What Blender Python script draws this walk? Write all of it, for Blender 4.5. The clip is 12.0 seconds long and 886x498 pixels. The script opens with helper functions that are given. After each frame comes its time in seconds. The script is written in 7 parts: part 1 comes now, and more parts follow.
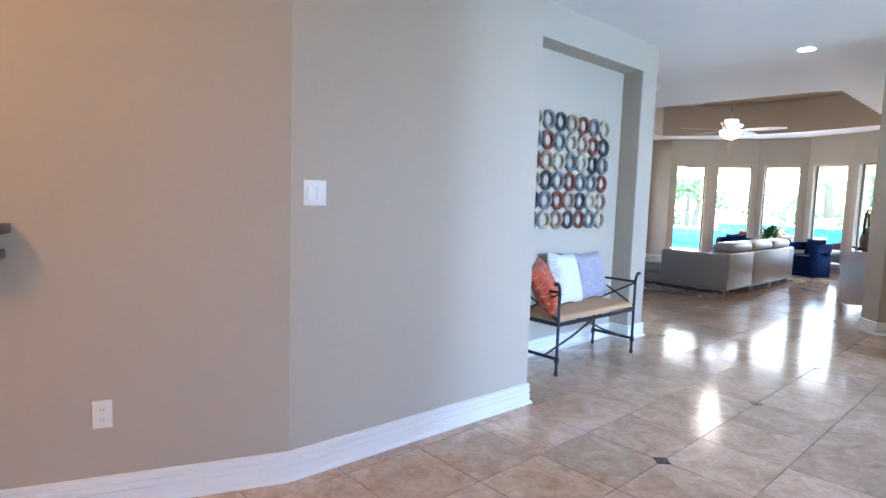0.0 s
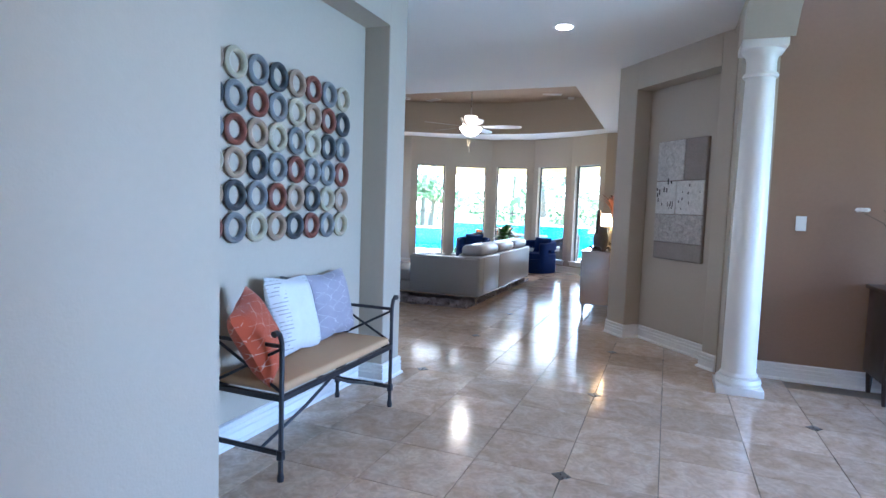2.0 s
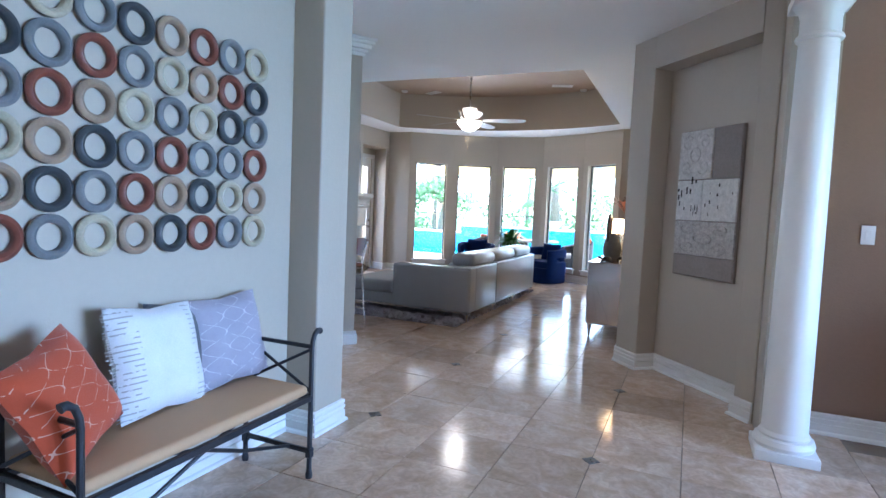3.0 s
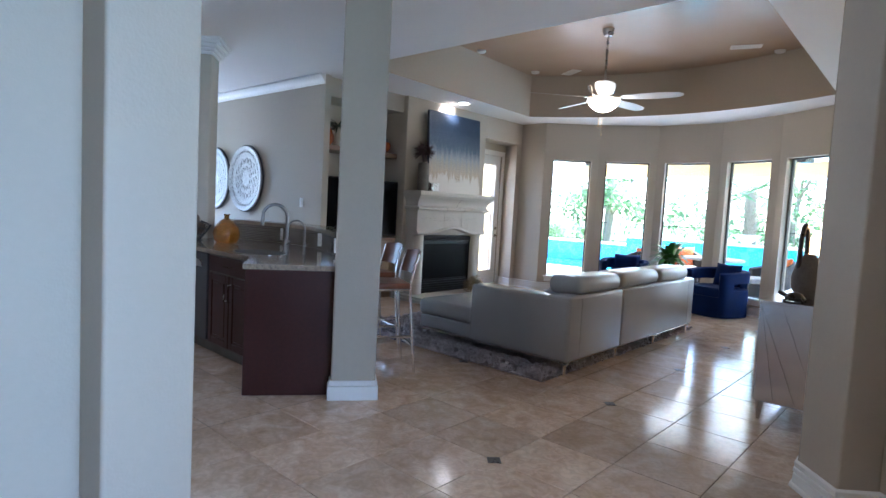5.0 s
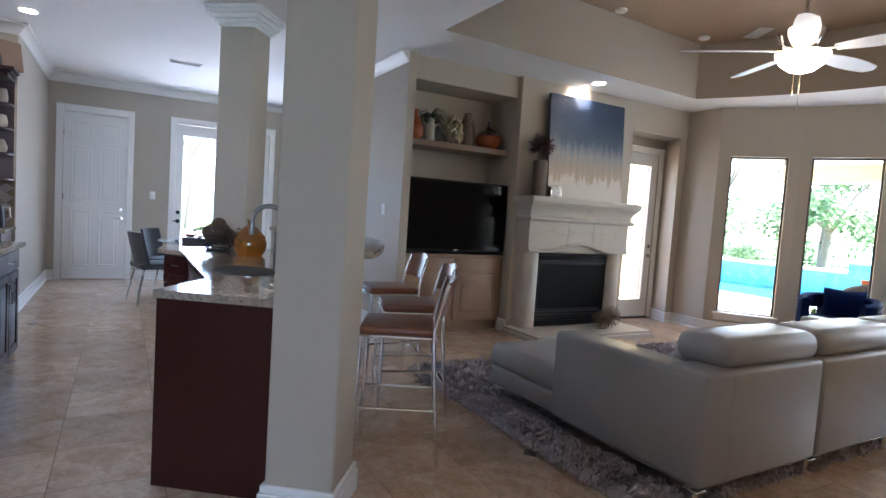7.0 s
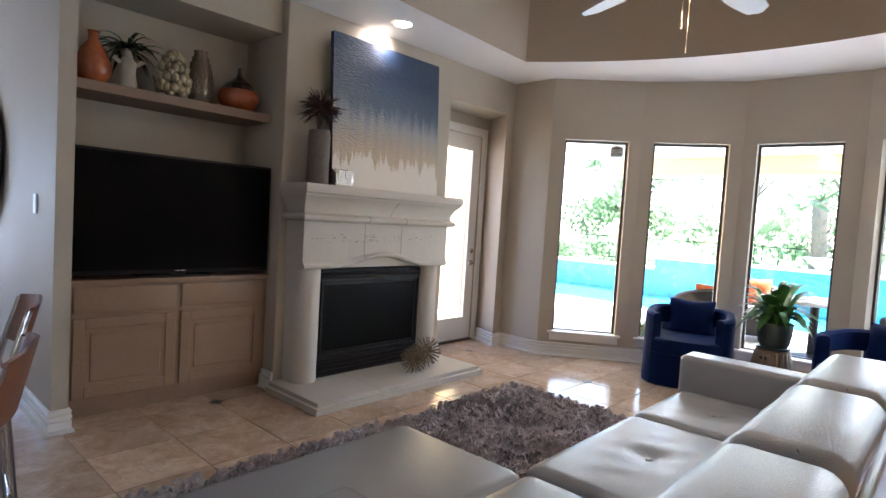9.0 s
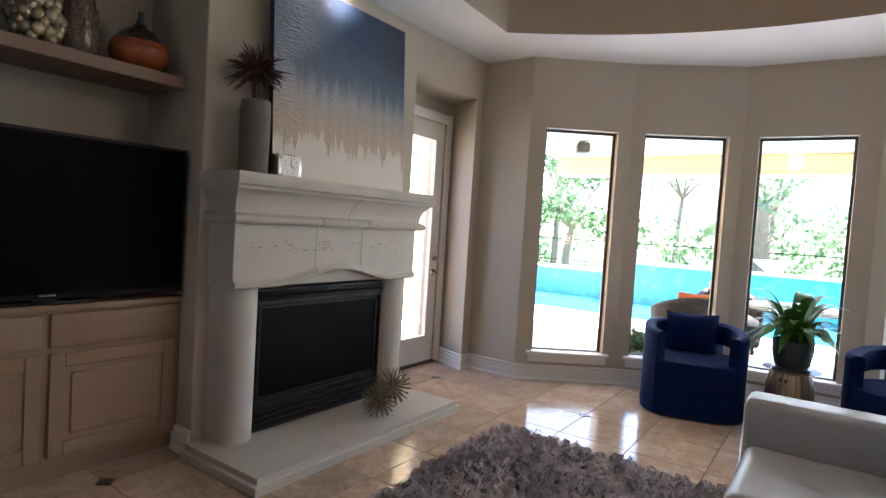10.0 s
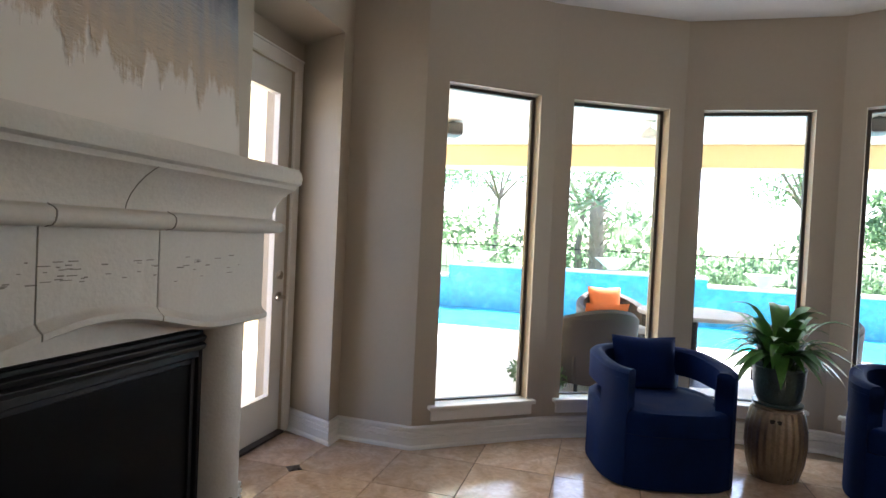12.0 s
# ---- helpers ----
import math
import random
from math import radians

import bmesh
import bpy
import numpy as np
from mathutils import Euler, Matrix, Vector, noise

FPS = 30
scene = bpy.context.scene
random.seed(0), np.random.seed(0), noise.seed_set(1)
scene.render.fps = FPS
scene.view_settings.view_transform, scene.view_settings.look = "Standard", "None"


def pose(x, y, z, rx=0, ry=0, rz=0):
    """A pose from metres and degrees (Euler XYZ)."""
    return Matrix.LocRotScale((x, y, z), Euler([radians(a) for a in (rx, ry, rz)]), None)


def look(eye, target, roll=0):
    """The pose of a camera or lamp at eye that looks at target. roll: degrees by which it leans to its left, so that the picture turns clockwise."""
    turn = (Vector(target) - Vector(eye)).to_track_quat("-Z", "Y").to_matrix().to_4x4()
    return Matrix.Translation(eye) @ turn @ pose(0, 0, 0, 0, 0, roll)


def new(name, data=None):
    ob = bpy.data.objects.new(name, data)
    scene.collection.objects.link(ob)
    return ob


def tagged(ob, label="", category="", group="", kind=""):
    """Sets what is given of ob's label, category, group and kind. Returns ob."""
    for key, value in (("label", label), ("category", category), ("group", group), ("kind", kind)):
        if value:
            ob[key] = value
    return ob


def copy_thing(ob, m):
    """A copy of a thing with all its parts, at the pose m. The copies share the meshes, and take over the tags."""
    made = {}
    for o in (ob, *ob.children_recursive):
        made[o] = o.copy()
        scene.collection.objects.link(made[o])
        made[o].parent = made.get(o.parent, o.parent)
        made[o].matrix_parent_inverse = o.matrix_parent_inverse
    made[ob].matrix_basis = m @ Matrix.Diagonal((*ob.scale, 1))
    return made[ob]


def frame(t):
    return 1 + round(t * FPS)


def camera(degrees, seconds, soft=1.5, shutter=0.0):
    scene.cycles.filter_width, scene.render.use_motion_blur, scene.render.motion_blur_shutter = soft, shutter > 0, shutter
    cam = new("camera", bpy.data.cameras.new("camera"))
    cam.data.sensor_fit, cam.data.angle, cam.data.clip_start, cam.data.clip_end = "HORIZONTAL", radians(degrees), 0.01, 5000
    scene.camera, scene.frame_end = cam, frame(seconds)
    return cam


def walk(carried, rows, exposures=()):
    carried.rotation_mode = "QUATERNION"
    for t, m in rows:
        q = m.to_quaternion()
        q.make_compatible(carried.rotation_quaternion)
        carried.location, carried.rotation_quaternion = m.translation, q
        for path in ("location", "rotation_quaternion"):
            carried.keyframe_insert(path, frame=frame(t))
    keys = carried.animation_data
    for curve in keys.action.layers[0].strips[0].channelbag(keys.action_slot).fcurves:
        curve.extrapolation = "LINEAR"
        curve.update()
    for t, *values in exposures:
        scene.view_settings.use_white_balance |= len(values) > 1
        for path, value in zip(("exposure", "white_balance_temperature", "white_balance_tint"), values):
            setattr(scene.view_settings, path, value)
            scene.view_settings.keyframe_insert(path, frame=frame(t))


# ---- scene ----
cam = camera(76.4, 12.0)
EXPOSURES = [(0, 3.9, 5450, 17), (1.0, 3.55, 5150, 15), (2.5, 3.55, 5050, 15), (4.5, 3.55, 5150, 15), (5.5, 3.15, 5350, 14), (6.5, 3.12, 5600, 17), (7.5, 3.5, 5900, 19), (9.5, 3.27, 5950, 21), (12, 2.7, 6050, 17)]
PATH = [
    (0, (0.006, 0.166, 1.375), (1.35, 1.635, 1.192), 1.9),
    (0.5, (0.279, 0.462, 1.358), (1.741, 1.815, 1.178), 2.1),
    (1, (0.588, 0.703, 1.341), (2.281, 1.754, 1.176), 2.1),
    (1.5, (0.983, 0.937, 1.355), (2.805, 1.746, 1.201), 2.0),
    (2, (1.433, 1.068, 1.359), (3.286, 1.804, 1.208), 2.0),
    (2.5, (1.976, 1.087, 1.374), (3.83, 1.822, 1.228), 2.2),
    (4.5, (4.076, 1.048, 1.364), (5.644, 2.281, 1.21), 3.1),
    (5, (4.626, 1.154, 1.351), (6.108, 2.49, 1.208), 3.1),
    (5.5, (5.097, 1.353, 1.345), (6.433, 2.835, 1.205), 3.4),
    (6, (5.508, 1.482, 1.365), (6.561, 3.177, 1.216), 3.4),
    (6.5, (5.94, 1.651, 1.359), (6.887, 3.407, 1.213), 3.7),
    (7, (6.397, 1.846, 1.346), (7.389, 3.578, 1.214), 3.8),
    (7.5, (6.849, 2.114, 1.348), (7.963, 3.771, 1.226), 3.6),
    (9.5, (8.298, 3.763, 1.396), (9.858, 5.01, 1.298), 3.6),
    (10, (8.539, 4.21, 1.377), (10.175, 5.357, 1.29), 3.6),
    (10.5, (8.767, 4.621, 1.347), (10.495, 5.627, 1.276), 3.5),
    (11, (9.043, 5.0, 1.335), (10.849, 5.859, 1.277), 3.3),
    (11.5, (9.386, 5.273, 1.329), (11.259, 5.973, 1.279), 2.9),
    (12, (9.855, 5.475, 1.336), (11.777, 6.026, 1.293), 2.7),
]
walk(cam, [(t, look(eye, target, roll)) for t, eye, target, roll in PATH], EXPOSURES)

# ---- world, sun, window light ----
SUN_UP, SUN_ROT = 62, 120
world = bpy.data.worlds.new("sky")
scene.world = world
world.use_nodes = True
sky = world.node_tree.nodes.new("ShaderNodeTexSky")
sky.sky_type, sky.sun_disc = "NISHITA", False
sky.sun_elevation, sky.sun_rotation = radians(SUN_UP), radians(SUN_ROT)
back = world.node_tree.nodes["Background"]
back.inputs["Strength"].default_value = 0.15
world.node_tree.links.new(sky.outputs["Color"], back.inputs["Color"])


def lamp(name, kind, energy, colour, m, **more):
    data = bpy.data.lights.new(name, kind)
    data.energy, data.color = energy, colour
    for key, value in more.items():
        if key == "angle":
            data.angle = value
        if key == "size":
            data.shape, data.size, data.size_y = "RECTANGLE", value[0], value[1]
        if key == "spread":
            data.spread = value
        if key == "radius":
            data.shadow_soft_size = value
        if key == "spot":
            data.spot_size, data.spot_blend = value, 0.6
    ob = new(name, data)
    ob.matrix_world = m
    return ob


az, el = radians(SUN_ROT), radians(SUN_UP)
sun_dir = Vector((math.sin(az) * math.cos(el), math.cos(az) * math.cos(el), math.sin(el)))
lamp("sun", "SUN", 5.0, (1.0, 0.95, 0.86), look((0, 0, 20), Vector((0, 0, 20)) - sun_dir), angle=radians(0.5))

# plan of the bay: inner corners of its wall, from the fireplace side round to the console side
BAY = [(13.19, 7.09), (13.18, 6.58), (13.735, 5.83), (14.18, 4.975), (14.235, 3.985), (13.82, 3.075), (13.245, 2.30), (13.20, 1.65)]
WIN_Z0, WIN_Z1, CEIL, TRAY = 0.255, 2.315, 2.94, 3.6
WINS = [(1, 0.15, 0.81), (2, 0.12, 0.845), (3, 0.125, 0.835), (4, 0.129, 0.875), (5, 0.128, 0.828)]


def along(i, s, out=0.0, z=0.0):
    p, q = Vector((*BAY[i], 0)), Vector((*BAY[i + 1], 0))
    d = (q - p).normalized()
    return p + d * s + Vector((-d.y, d.x, 0)) * out + Vector((0, 0, z))


for i, s0, s1 in WINS:
    a = along(i, (s0 + s1) / 2, 0.02, 1.28)
    b = along(i, (s0 + s1) / 2, -1.0, 1.28)
    lamp("window_light", "AREA", 0.75, (0.93, 0.97, 1.0), look(a, b), size=(0.66, 2.0))
lamp("dining_light", "AREA", 6.4, (0.48, 0.71, 1.0), look((4.6, -3.3, 1.5), (4.4, 0, 1.3)), size=(2.6, 1.9), spread=radians(78))
lamp("breakfast_light", "AREA", 8.2, (0.52, 0.74, 1.0), look((7.83, 11.93, 1.25), (7.8, 8, 1.0)), size=(1.3, 2.0))
lamp("entry_bulb", "POINT", 5.0, (1.0, 0.47, 0.11), pose(-1.3, 1.5, 2.6), radius=0.12)
for x, y in ((6.43, 2.0), (5.60, 8.42)):
    lamp("can_bulb", "SPOT", 1.5, (1.0, 0.86, 0.68), look((x, y, CEIL - 0.03), (x, y, 0)), spot=radians(110), radius=0.05)
lamp("picture_bulb", "SPOT", 6, (1.0, 0.86, 0.68), look((11.13, 6.76, CEIL - 0.03), (11.14, 7.06, 2.80)), spot=radians(70), radius=0.04)
lamp("fan_bulb", "POINT", 1.0, (1.0, 0.85, 0.66), pose(11.0, 4.42, 2.52), radius=0.10)

# ---- materials ----
MATS = {}


def mat(name, colour, rough=0.6, metal=0.0, vary=0.08, scale=6.0, fine=60.0, bump=0.0, bump_scale=120.0, rough_vary=0.06, spec=0.5, per_object=0.0, sheen=0.0, coat=0.0, emit=None, alpha=1.0):
    """A surface with a wide stain and a fine grain, both from noise at real size."""
    m = bpy.data.materials.new(name)
    m.use_nodes = True
    nt = m.node_tree
    b = nt.nodes["Principled BSDF"]
    tc = nt.nodes.new("ShaderNodeTexCoord")
    n1, n2 = nt.nodes.new("ShaderNodeTexNoise"), nt.nodes.new("ShaderNodeTexNoise")
    n1.inputs["Scale"].default_value, n2.inputs["Scale"].default_value = scale, fine
    n1.inputs["Detail"].default_value = n2.inputs["Detail"].default_value = 4
    for n in (n1, n2):
        nt.links.new(tc.outputs["Object"], n.inputs["Vector"])
    add = nt.nodes.new("ShaderNodeMath")
    add.operation = "ADD"
    nt.links.new(n1.outputs["Fac"], add.inputs[0])
    nt.links.new(n2.outputs["Fac"], add.inputs[1])
    last = add
    if per_object:
        info = nt.nodes.new("ShaderNodeObjectInfo")
        mul = nt.nodes.new("ShaderNodeMath")
        mul.operation = "MULTIPLY_ADD"
        mul.inputs[1].default_value = per_object
        nt.links.new(info.outputs["Random"], mul.inputs[0])
        nt.links.new(add.outputs[0], mul.inputs[2])
        last = mul
    ramp = nt.nodes.new("ShaderNodeMapRange")
    ramp.inputs["From Min"].default_value, ramp.inputs["From Max"].default_value = 0.6, 1.4 + per_object
    ramp.inputs["To Min"].default_value, ramp.inputs["To Max"].default_value = 1 - vary, 1 + vary
    nt.links.new(last.outputs[0], ramp.inputs["Value"])
    mix = nt.nodes.new("ShaderNodeVectorMath")
    mix.operation = "SCALE"
    mix.inputs[0].default_value = colour
    nt.links.new(ramp.outputs[0], mix.inputs["Scale"])
    nt.links.new(mix.outputs[0], b.inputs["Base Color"])
    rr = nt.nodes.new("ShaderNodeMapRange")
    rr.inputs["From Min"].default_value, rr.inputs["From Max"].default_value = 0.3, 0.7
    rr.inputs["To Min"].default_value, rr.inputs["To Max"].default_value = max(0.02, rough - rough_vary), min(1, rough + rough_vary)
    nt.links.new(n1.outputs["Fac"], rr.inputs["Value"])
    nt.links.new(rr.outputs[0], b.inputs["Roughness"])
    b.inputs["Metallic"].default_value = metal
    b.inputs["Specular IOR Level"].default_value = spec
    b.inputs["Sheen Weight"].default_value = sheen
    b.inputs["Coat Weight"].default_value = coat
    b.inputs["Coat Roughness"].default_value = 0.05
    if emit:
        b.inputs["Emission Color"].default_value = (*emit[0], 1)
        b.inputs["Emission Strength"].default_value = emit[1]
    if bump:
        n3 = nt.nodes.new("ShaderNodeTexNoise")
        n3.inputs["Scale"].default_value, n3.inputs["Detail"].default_value = bump_scale, 3
        nt.links.new(tc.outputs["Object"], n3.inputs["Vector"])
        bp = nt.nodes.new("ShaderNodeBump")
        bp.inputs["Strength"].default_value, bp.inputs["Distance"].default_value = bump, 0.004
        nt.links.new(n3.outputs["Fac"], bp.inputs["Height"])
        nt.links.new(bp.outputs[0], b.inputs["Normal"])
    MATS[name] = m
    return m


def glass(name, tint=(1, 1, 1), rough=0.0):
    """A thin pane: clear, with a faint mirror image."""
    m = bpy.data.materials.new(name)
    m.use_nodes = True
    nt = m.node_tree
    nt.nodes.remove(nt.nodes["Principled BSDF"])
    t, g, mx, f = (nt.nodes.new(k) for k in ("ShaderNodeBsdfTransparent", "ShaderNodeBsdfGlossy", "ShaderNodeMixShader", "ShaderNodeLayerWeight"))
    t.inputs["Color"].default_value = (*tint, 1)
    g.inputs["Roughness"].default_value = rough
    f.inputs["Blend"].default_value = 0.5
    power, gloss = nt.nodes.new("ShaderNodeMath"), nt.nodes.new("ShaderNodeMath")
    power.operation, gloss.operation = "POWER", "MULTIPLY_ADD"
    power.inputs[1].default_value = 4.5
    gloss.inputs[1].default_value, gloss.inputs[2].default_value = 0.4, 0.025
    nt.links.new(f.outputs["Facing"], power.inputs[0])
    nt.links.new(power.outputs[0], gloss.inputs[0])
    nt.links.new(gloss.outputs[0], mx.inputs[0])
    nt.links.new(t.outputs[0], mx.inputs[1])
    nt.links.new(g.outputs[0], mx.inputs[2])
    nt.links.new(mx.outputs[0], nt.nodes["Material Output"].inputs["Surface"])
    MATS[name] = m
    return m


mat("paint", (0.454, 0.401, 0.323), 0.62, vary=0.03, scale=1.2, fine=30, bump=0.25, bump_scale=90)
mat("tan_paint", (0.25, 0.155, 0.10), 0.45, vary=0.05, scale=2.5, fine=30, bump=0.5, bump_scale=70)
mat("tray_paint", (0.34, 0.235, 0.15), 0.36, vary=0.04, scale=1.5, fine=30, bump=0.4, bump_scale=50)
mat("ceiling_paint", (0.80, 0.79, 0.77), 0.75, vary=0.02, scale=2, fine=40, bump=0.45, bump_scale=45)
mat("trim_paint", (0.80, 0.79, 0.76), 0.35, vary=0.02, scale=3, fine=30)
mat("white_plastic", (0.78, 0.77, 0.74), 0.3, vary=0.01)
mat("dark_gap", (0.03, 0.028, 0.025), 0.7)
mat("grout", (0.20, 0.155, 0.11), 0.8, vary=0.15)
mat("chrome", (0.80, 0.80, 0.80), 0.12, 1.0, vary=0.02)
mat("nickel", (0.55, 0.53, 0.50), 0.28, 1.0, vary=0.03)
mat("brass", (0.75, 0.58, 0.32), 0.25, 1.0, vary=0.05)
mat("black_iron", (0.03, 0.03, 0.035), 0.45, 0.4, vary=0.25, fine=90, bump=0.3, bump_scale=160)
mat("leather", (0.325, 0.33, 0.34), 0.25, vary=0.04, scale=5, fine=120, bump=0.35, bump_scale=190, rough_vary=0.004)
mat("velvet", (0.0010, 0.0112, 0.065), 0.8, vary=0.3, scale=7, fine=150, bump=0.2, bump_scale=300, spec=0.12)
mat("cherry", (0.036, 0.0075, 0.0055), 0.36, vary=0.25, scale=3.0, fine=45, spec=0.4)
mat("dark_wood", (0.028, 0.016, 0.011), 0.35, vary=0.2, scale=4, fine=50, coat=0.2)
mat("oak_stain", (0.30, 0.195, 0.125), 0.42, vary=0.10, scale=4, fine=70)
mat("shelf_wood", (0.23, 0.15, 0.105), 0.5, vary=0.12, scale=4, fine=70)
mat("cast_stone", (0.54, 0.505, 0.45), 0.62, vary=0.06, scale=5, fine=80, bump=0.5, bump_scale=60)
mat("black_metal", (0.008, 0.008, 0.009), 0.42, 0.0, vary=0.15, spec=0.3)
mat("tv_screen", (0.003, 0.003, 0.0035), 0.12, vary=0.02, rough_vary=0.02, spec=0.08)
mat("fire_glass", (0.004, 0.004, 0.004), 0.35, vary=0.1, spec=0.08)
mat("tan_cloth", (0.52, 0.33, 0.18), 0.85, vary=0.05, scale=10, fine=220, bump=0.5, bump_scale=500)
mat("granite", (0.30, 0.24, 0.18), 0.10, vary=0.55, scale=45, fine=160, rough_vary=0.03)
mat("steel", (0.45, 0.45, 0.45), 0.25, 1.0, vary=0.05)
mat("patio_stone", (0.78, 0.75, 0.70), 0.8, vary=0.1, scale=1.2, fine=25)
mat("patio_yellow", (0.80, 0.62, 0.32), 0.8, vary=0.04)
mat("grass", (0.07, 0.13, 0.035), 0.9, vary=0.35, scale=2, fine=30)
glass("pane")


# polished travertine: clouded beige with paler veins and small pits, each tile shifted
def travertine(name, random_from):
    m = bpy.data.materials.new(name)
    m.use_nodes = True
    nt = m.node_tree
    b = nt.nodes["Principled BSDF"]
    tc, info = nt.nodes.new("ShaderNodeTexCoord"), nt.nodes.new(random_from)
    rnd = info.outputs["Random"] if random_from == "ShaderNodeObjectInfo" else info.outputs["Random Per Island"]
    off = nt.nodes.new("ShaderNodeVectorMath")
    off.operation = "MULTIPLY_ADD"
    cmb = nt.nodes.new("ShaderNodeCombineXYZ")
    for k in range(3):
        nt.links.new(rnd, cmb.inputs[k])
    nt.links.new(cmb.outputs[0], off.inputs[0])
    off.inputs[1].default_value = (37, 53, 71)
    nt.links.new(tc.outputs["Object"], off.inputs[2])
    cloud, vein, pit = (nt.nodes.new("ShaderNodeTexNoise") for _ in range(3))
    for n, s, d, w in ((cloud, 5.0, 6, 1.2), (vein, 13.0, 8, 2.5), (pit, 90.0, 2, 0.0)):
        n.inputs["Scale"].default_value, n.inputs["Detail"].default_value, n.inputs["Distortion"].default_value = s, d, w
        nt.links.new(off.outputs[0], n.inputs["Vector"])
    ramp = nt.nodes.new("ShaderNodeValToRGB")
    e = ramp.color_ramp.elements
    e[0].position, e[0].color = 0.30, (0.47, 0.335, 0.225, 1)
    e[1].position, e[1].color = 0.72, (0.64, 0.505, 0.39, 1)
    mid = e.new(0.5)
    mid.color = (0.56, 0.415, 0.305, 1)
    nt.links.new(cloud.outputs["Fac"], ramp.inputs[0])
    vr = nt.nodes.new("ShaderNodeMapRange")
    vr.inputs["From Min"].default_value, vr.inputs["From Max"].default_value = 0.35, 0.65
    vr.inputs["To Min"].default_value, vr.inputs["To Max"].default_value = 0.88, 1.10
    nt.links.new(vein.outputs["Fac"], vr.inputs["Value"])
    tr = nt.nodes.new("ShaderNodeMapRange")
    tr.inputs["To Min"].default_value, tr.inputs["To Max"].default_value = 0.84, 1.12
    nt.links.new(rnd, tr.inputs["Value"])
    mu = nt.nodes.new("ShaderNodeMath")
    mu.operation = "MULTIPLY"
    nt.links.new(vr.outputs[0], mu.inputs[0])
    nt.links.new(tr.outputs[0], mu.inputs[1])
    sc = nt.nodes.new("ShaderNodeVectorMath")
    sc.operation = "SCALE"
    nt.links.new(ramp.outputs[0], sc.inputs[0])
    nt.links.new(mu.outputs[0], sc.inputs["Scale"])
    nt.links.new(sc.outputs[0], b.inputs["Base Color"])
    ro = nt.nodes.new("ShaderNodeMapRange")
    ro.inputs["To Min"].default_value, ro.inputs["To Max"].default_value = 0.07, 0.20
    nt.links.new(cloud.outputs["Fac"], ro.inputs["Value"])
    nt.links.new(ro.outputs[0], b.inputs["Roughness"])
    b.inputs["Specular IOR Level"].default_value = 0.6
    bp = nt.nodes.new("ShaderNodeBump")
    bp.inputs["Strength"].default_value, bp.inputs["Distance"].default_value = 0.05, 0.002
    nt.links.new(vein.outputs["Fac"], bp.inputs["Height"])
    nt.links.new(bp.outputs[0], b.inputs["Normal"])
    MATS[name] = m


travertine("travertine", "ShaderNodeObjectInfo")
travertine("travertine_far", "ShaderNodeNewGeometry")
mat("inset_stone", (0.06, 0.045, 0.035), 0.3, vary=0.4, scale=40, fine=160, per_object=0.2)

# ---- building helpers ----
def box(bm, x0, y0, z0, x1, y1, z1, bevel=0.0, seg=1):
    vs = bmesh.ops.create_cube(bm, size=1.0)["verts"]
    c = Vector(((x0 + x1) / 2, (y0 + y1) / 2, (z0 + z1) / 2))
    s = (abs(x1 - x0), abs(y1 - y0), abs(z1 - z0))
    for v in vs:
        v.co = Vector((v.co.x * s[0], v.co.y * s[1], v.co.z * s[2])) + c
    if bevel:
        es = {e for v in vs for e in v.link_edges}
        r = bmesh.ops.bevel(bm, geom=list(es), offset=min(bevel, 0.45 * min(s)), segments=seg, affect="EDGES", profile=0.5)
        vs = list({v for f in r["faces"] for v in f.verts} | {v for v in vs if v.is_valid})
    return vs


def move(vs, m):
    for v in vs:
        if v.is_valid:
            v.co = m @ v.co
    return vs


def rod(bm, p, q, r, r2=None, seg=12):
    p, q = Vector(p), Vector(q)
    d = q - p
    m = Matrix.Translation((p + q) / 2) @ d.to_track_quat("Z", "Y").to_matrix().to_4x4()
    return bmesh.ops.create_cone(bm, cap_ends=True, segments=seg, radius1=r, radius2=r if r2 is None else r2, depth=d.length, matrix=m)["verts"]


def tube(bm, pts, r, seg=8, closed=False):
    """A round bar along a line of points; r may be a list of radii."""
    pts = [Vector(p) for p in pts]
    n = len(pts)
    rs = r if isinstance(r, (list, tuple)) else [r] * n
    rings, ref = [], None
    for i, p in enumerate(pts):
        a = pts[(i - 1) % n] if (i or closed) else p
        b = pts[(i + 1) % n] if (i < n - 1 or closed) else p
        t = (b - a).normalized()
        if ref is None:
            ref = Vector((0, 0, 1)) if abs(t.z) < 0.9 else Vector((1, 0, 0))
        u = (ref - t * ref.dot(t)).normalized()
        ref, w = u, t.cross(u)
        rings.append([bm.verts.new(p + (u * math.cos(k * math.tau / seg) + w * math.sin(k * math.tau / seg)) * rs[i]) for k in range(seg)])
    for i in range(n if closed else n - 1):
        a, b = rings[i], rings[(i + 1) % n]
        for k in range(seg):
            bm.faces.new((a[k], a[(k + 1) % seg], b[(k + 1) % seg], b[k]))
    if not closed:
        bm.faces.new(rings[0][::-1])
        bm.faces.new(rings[-1])
    return [v for ring in rings for v in ring]


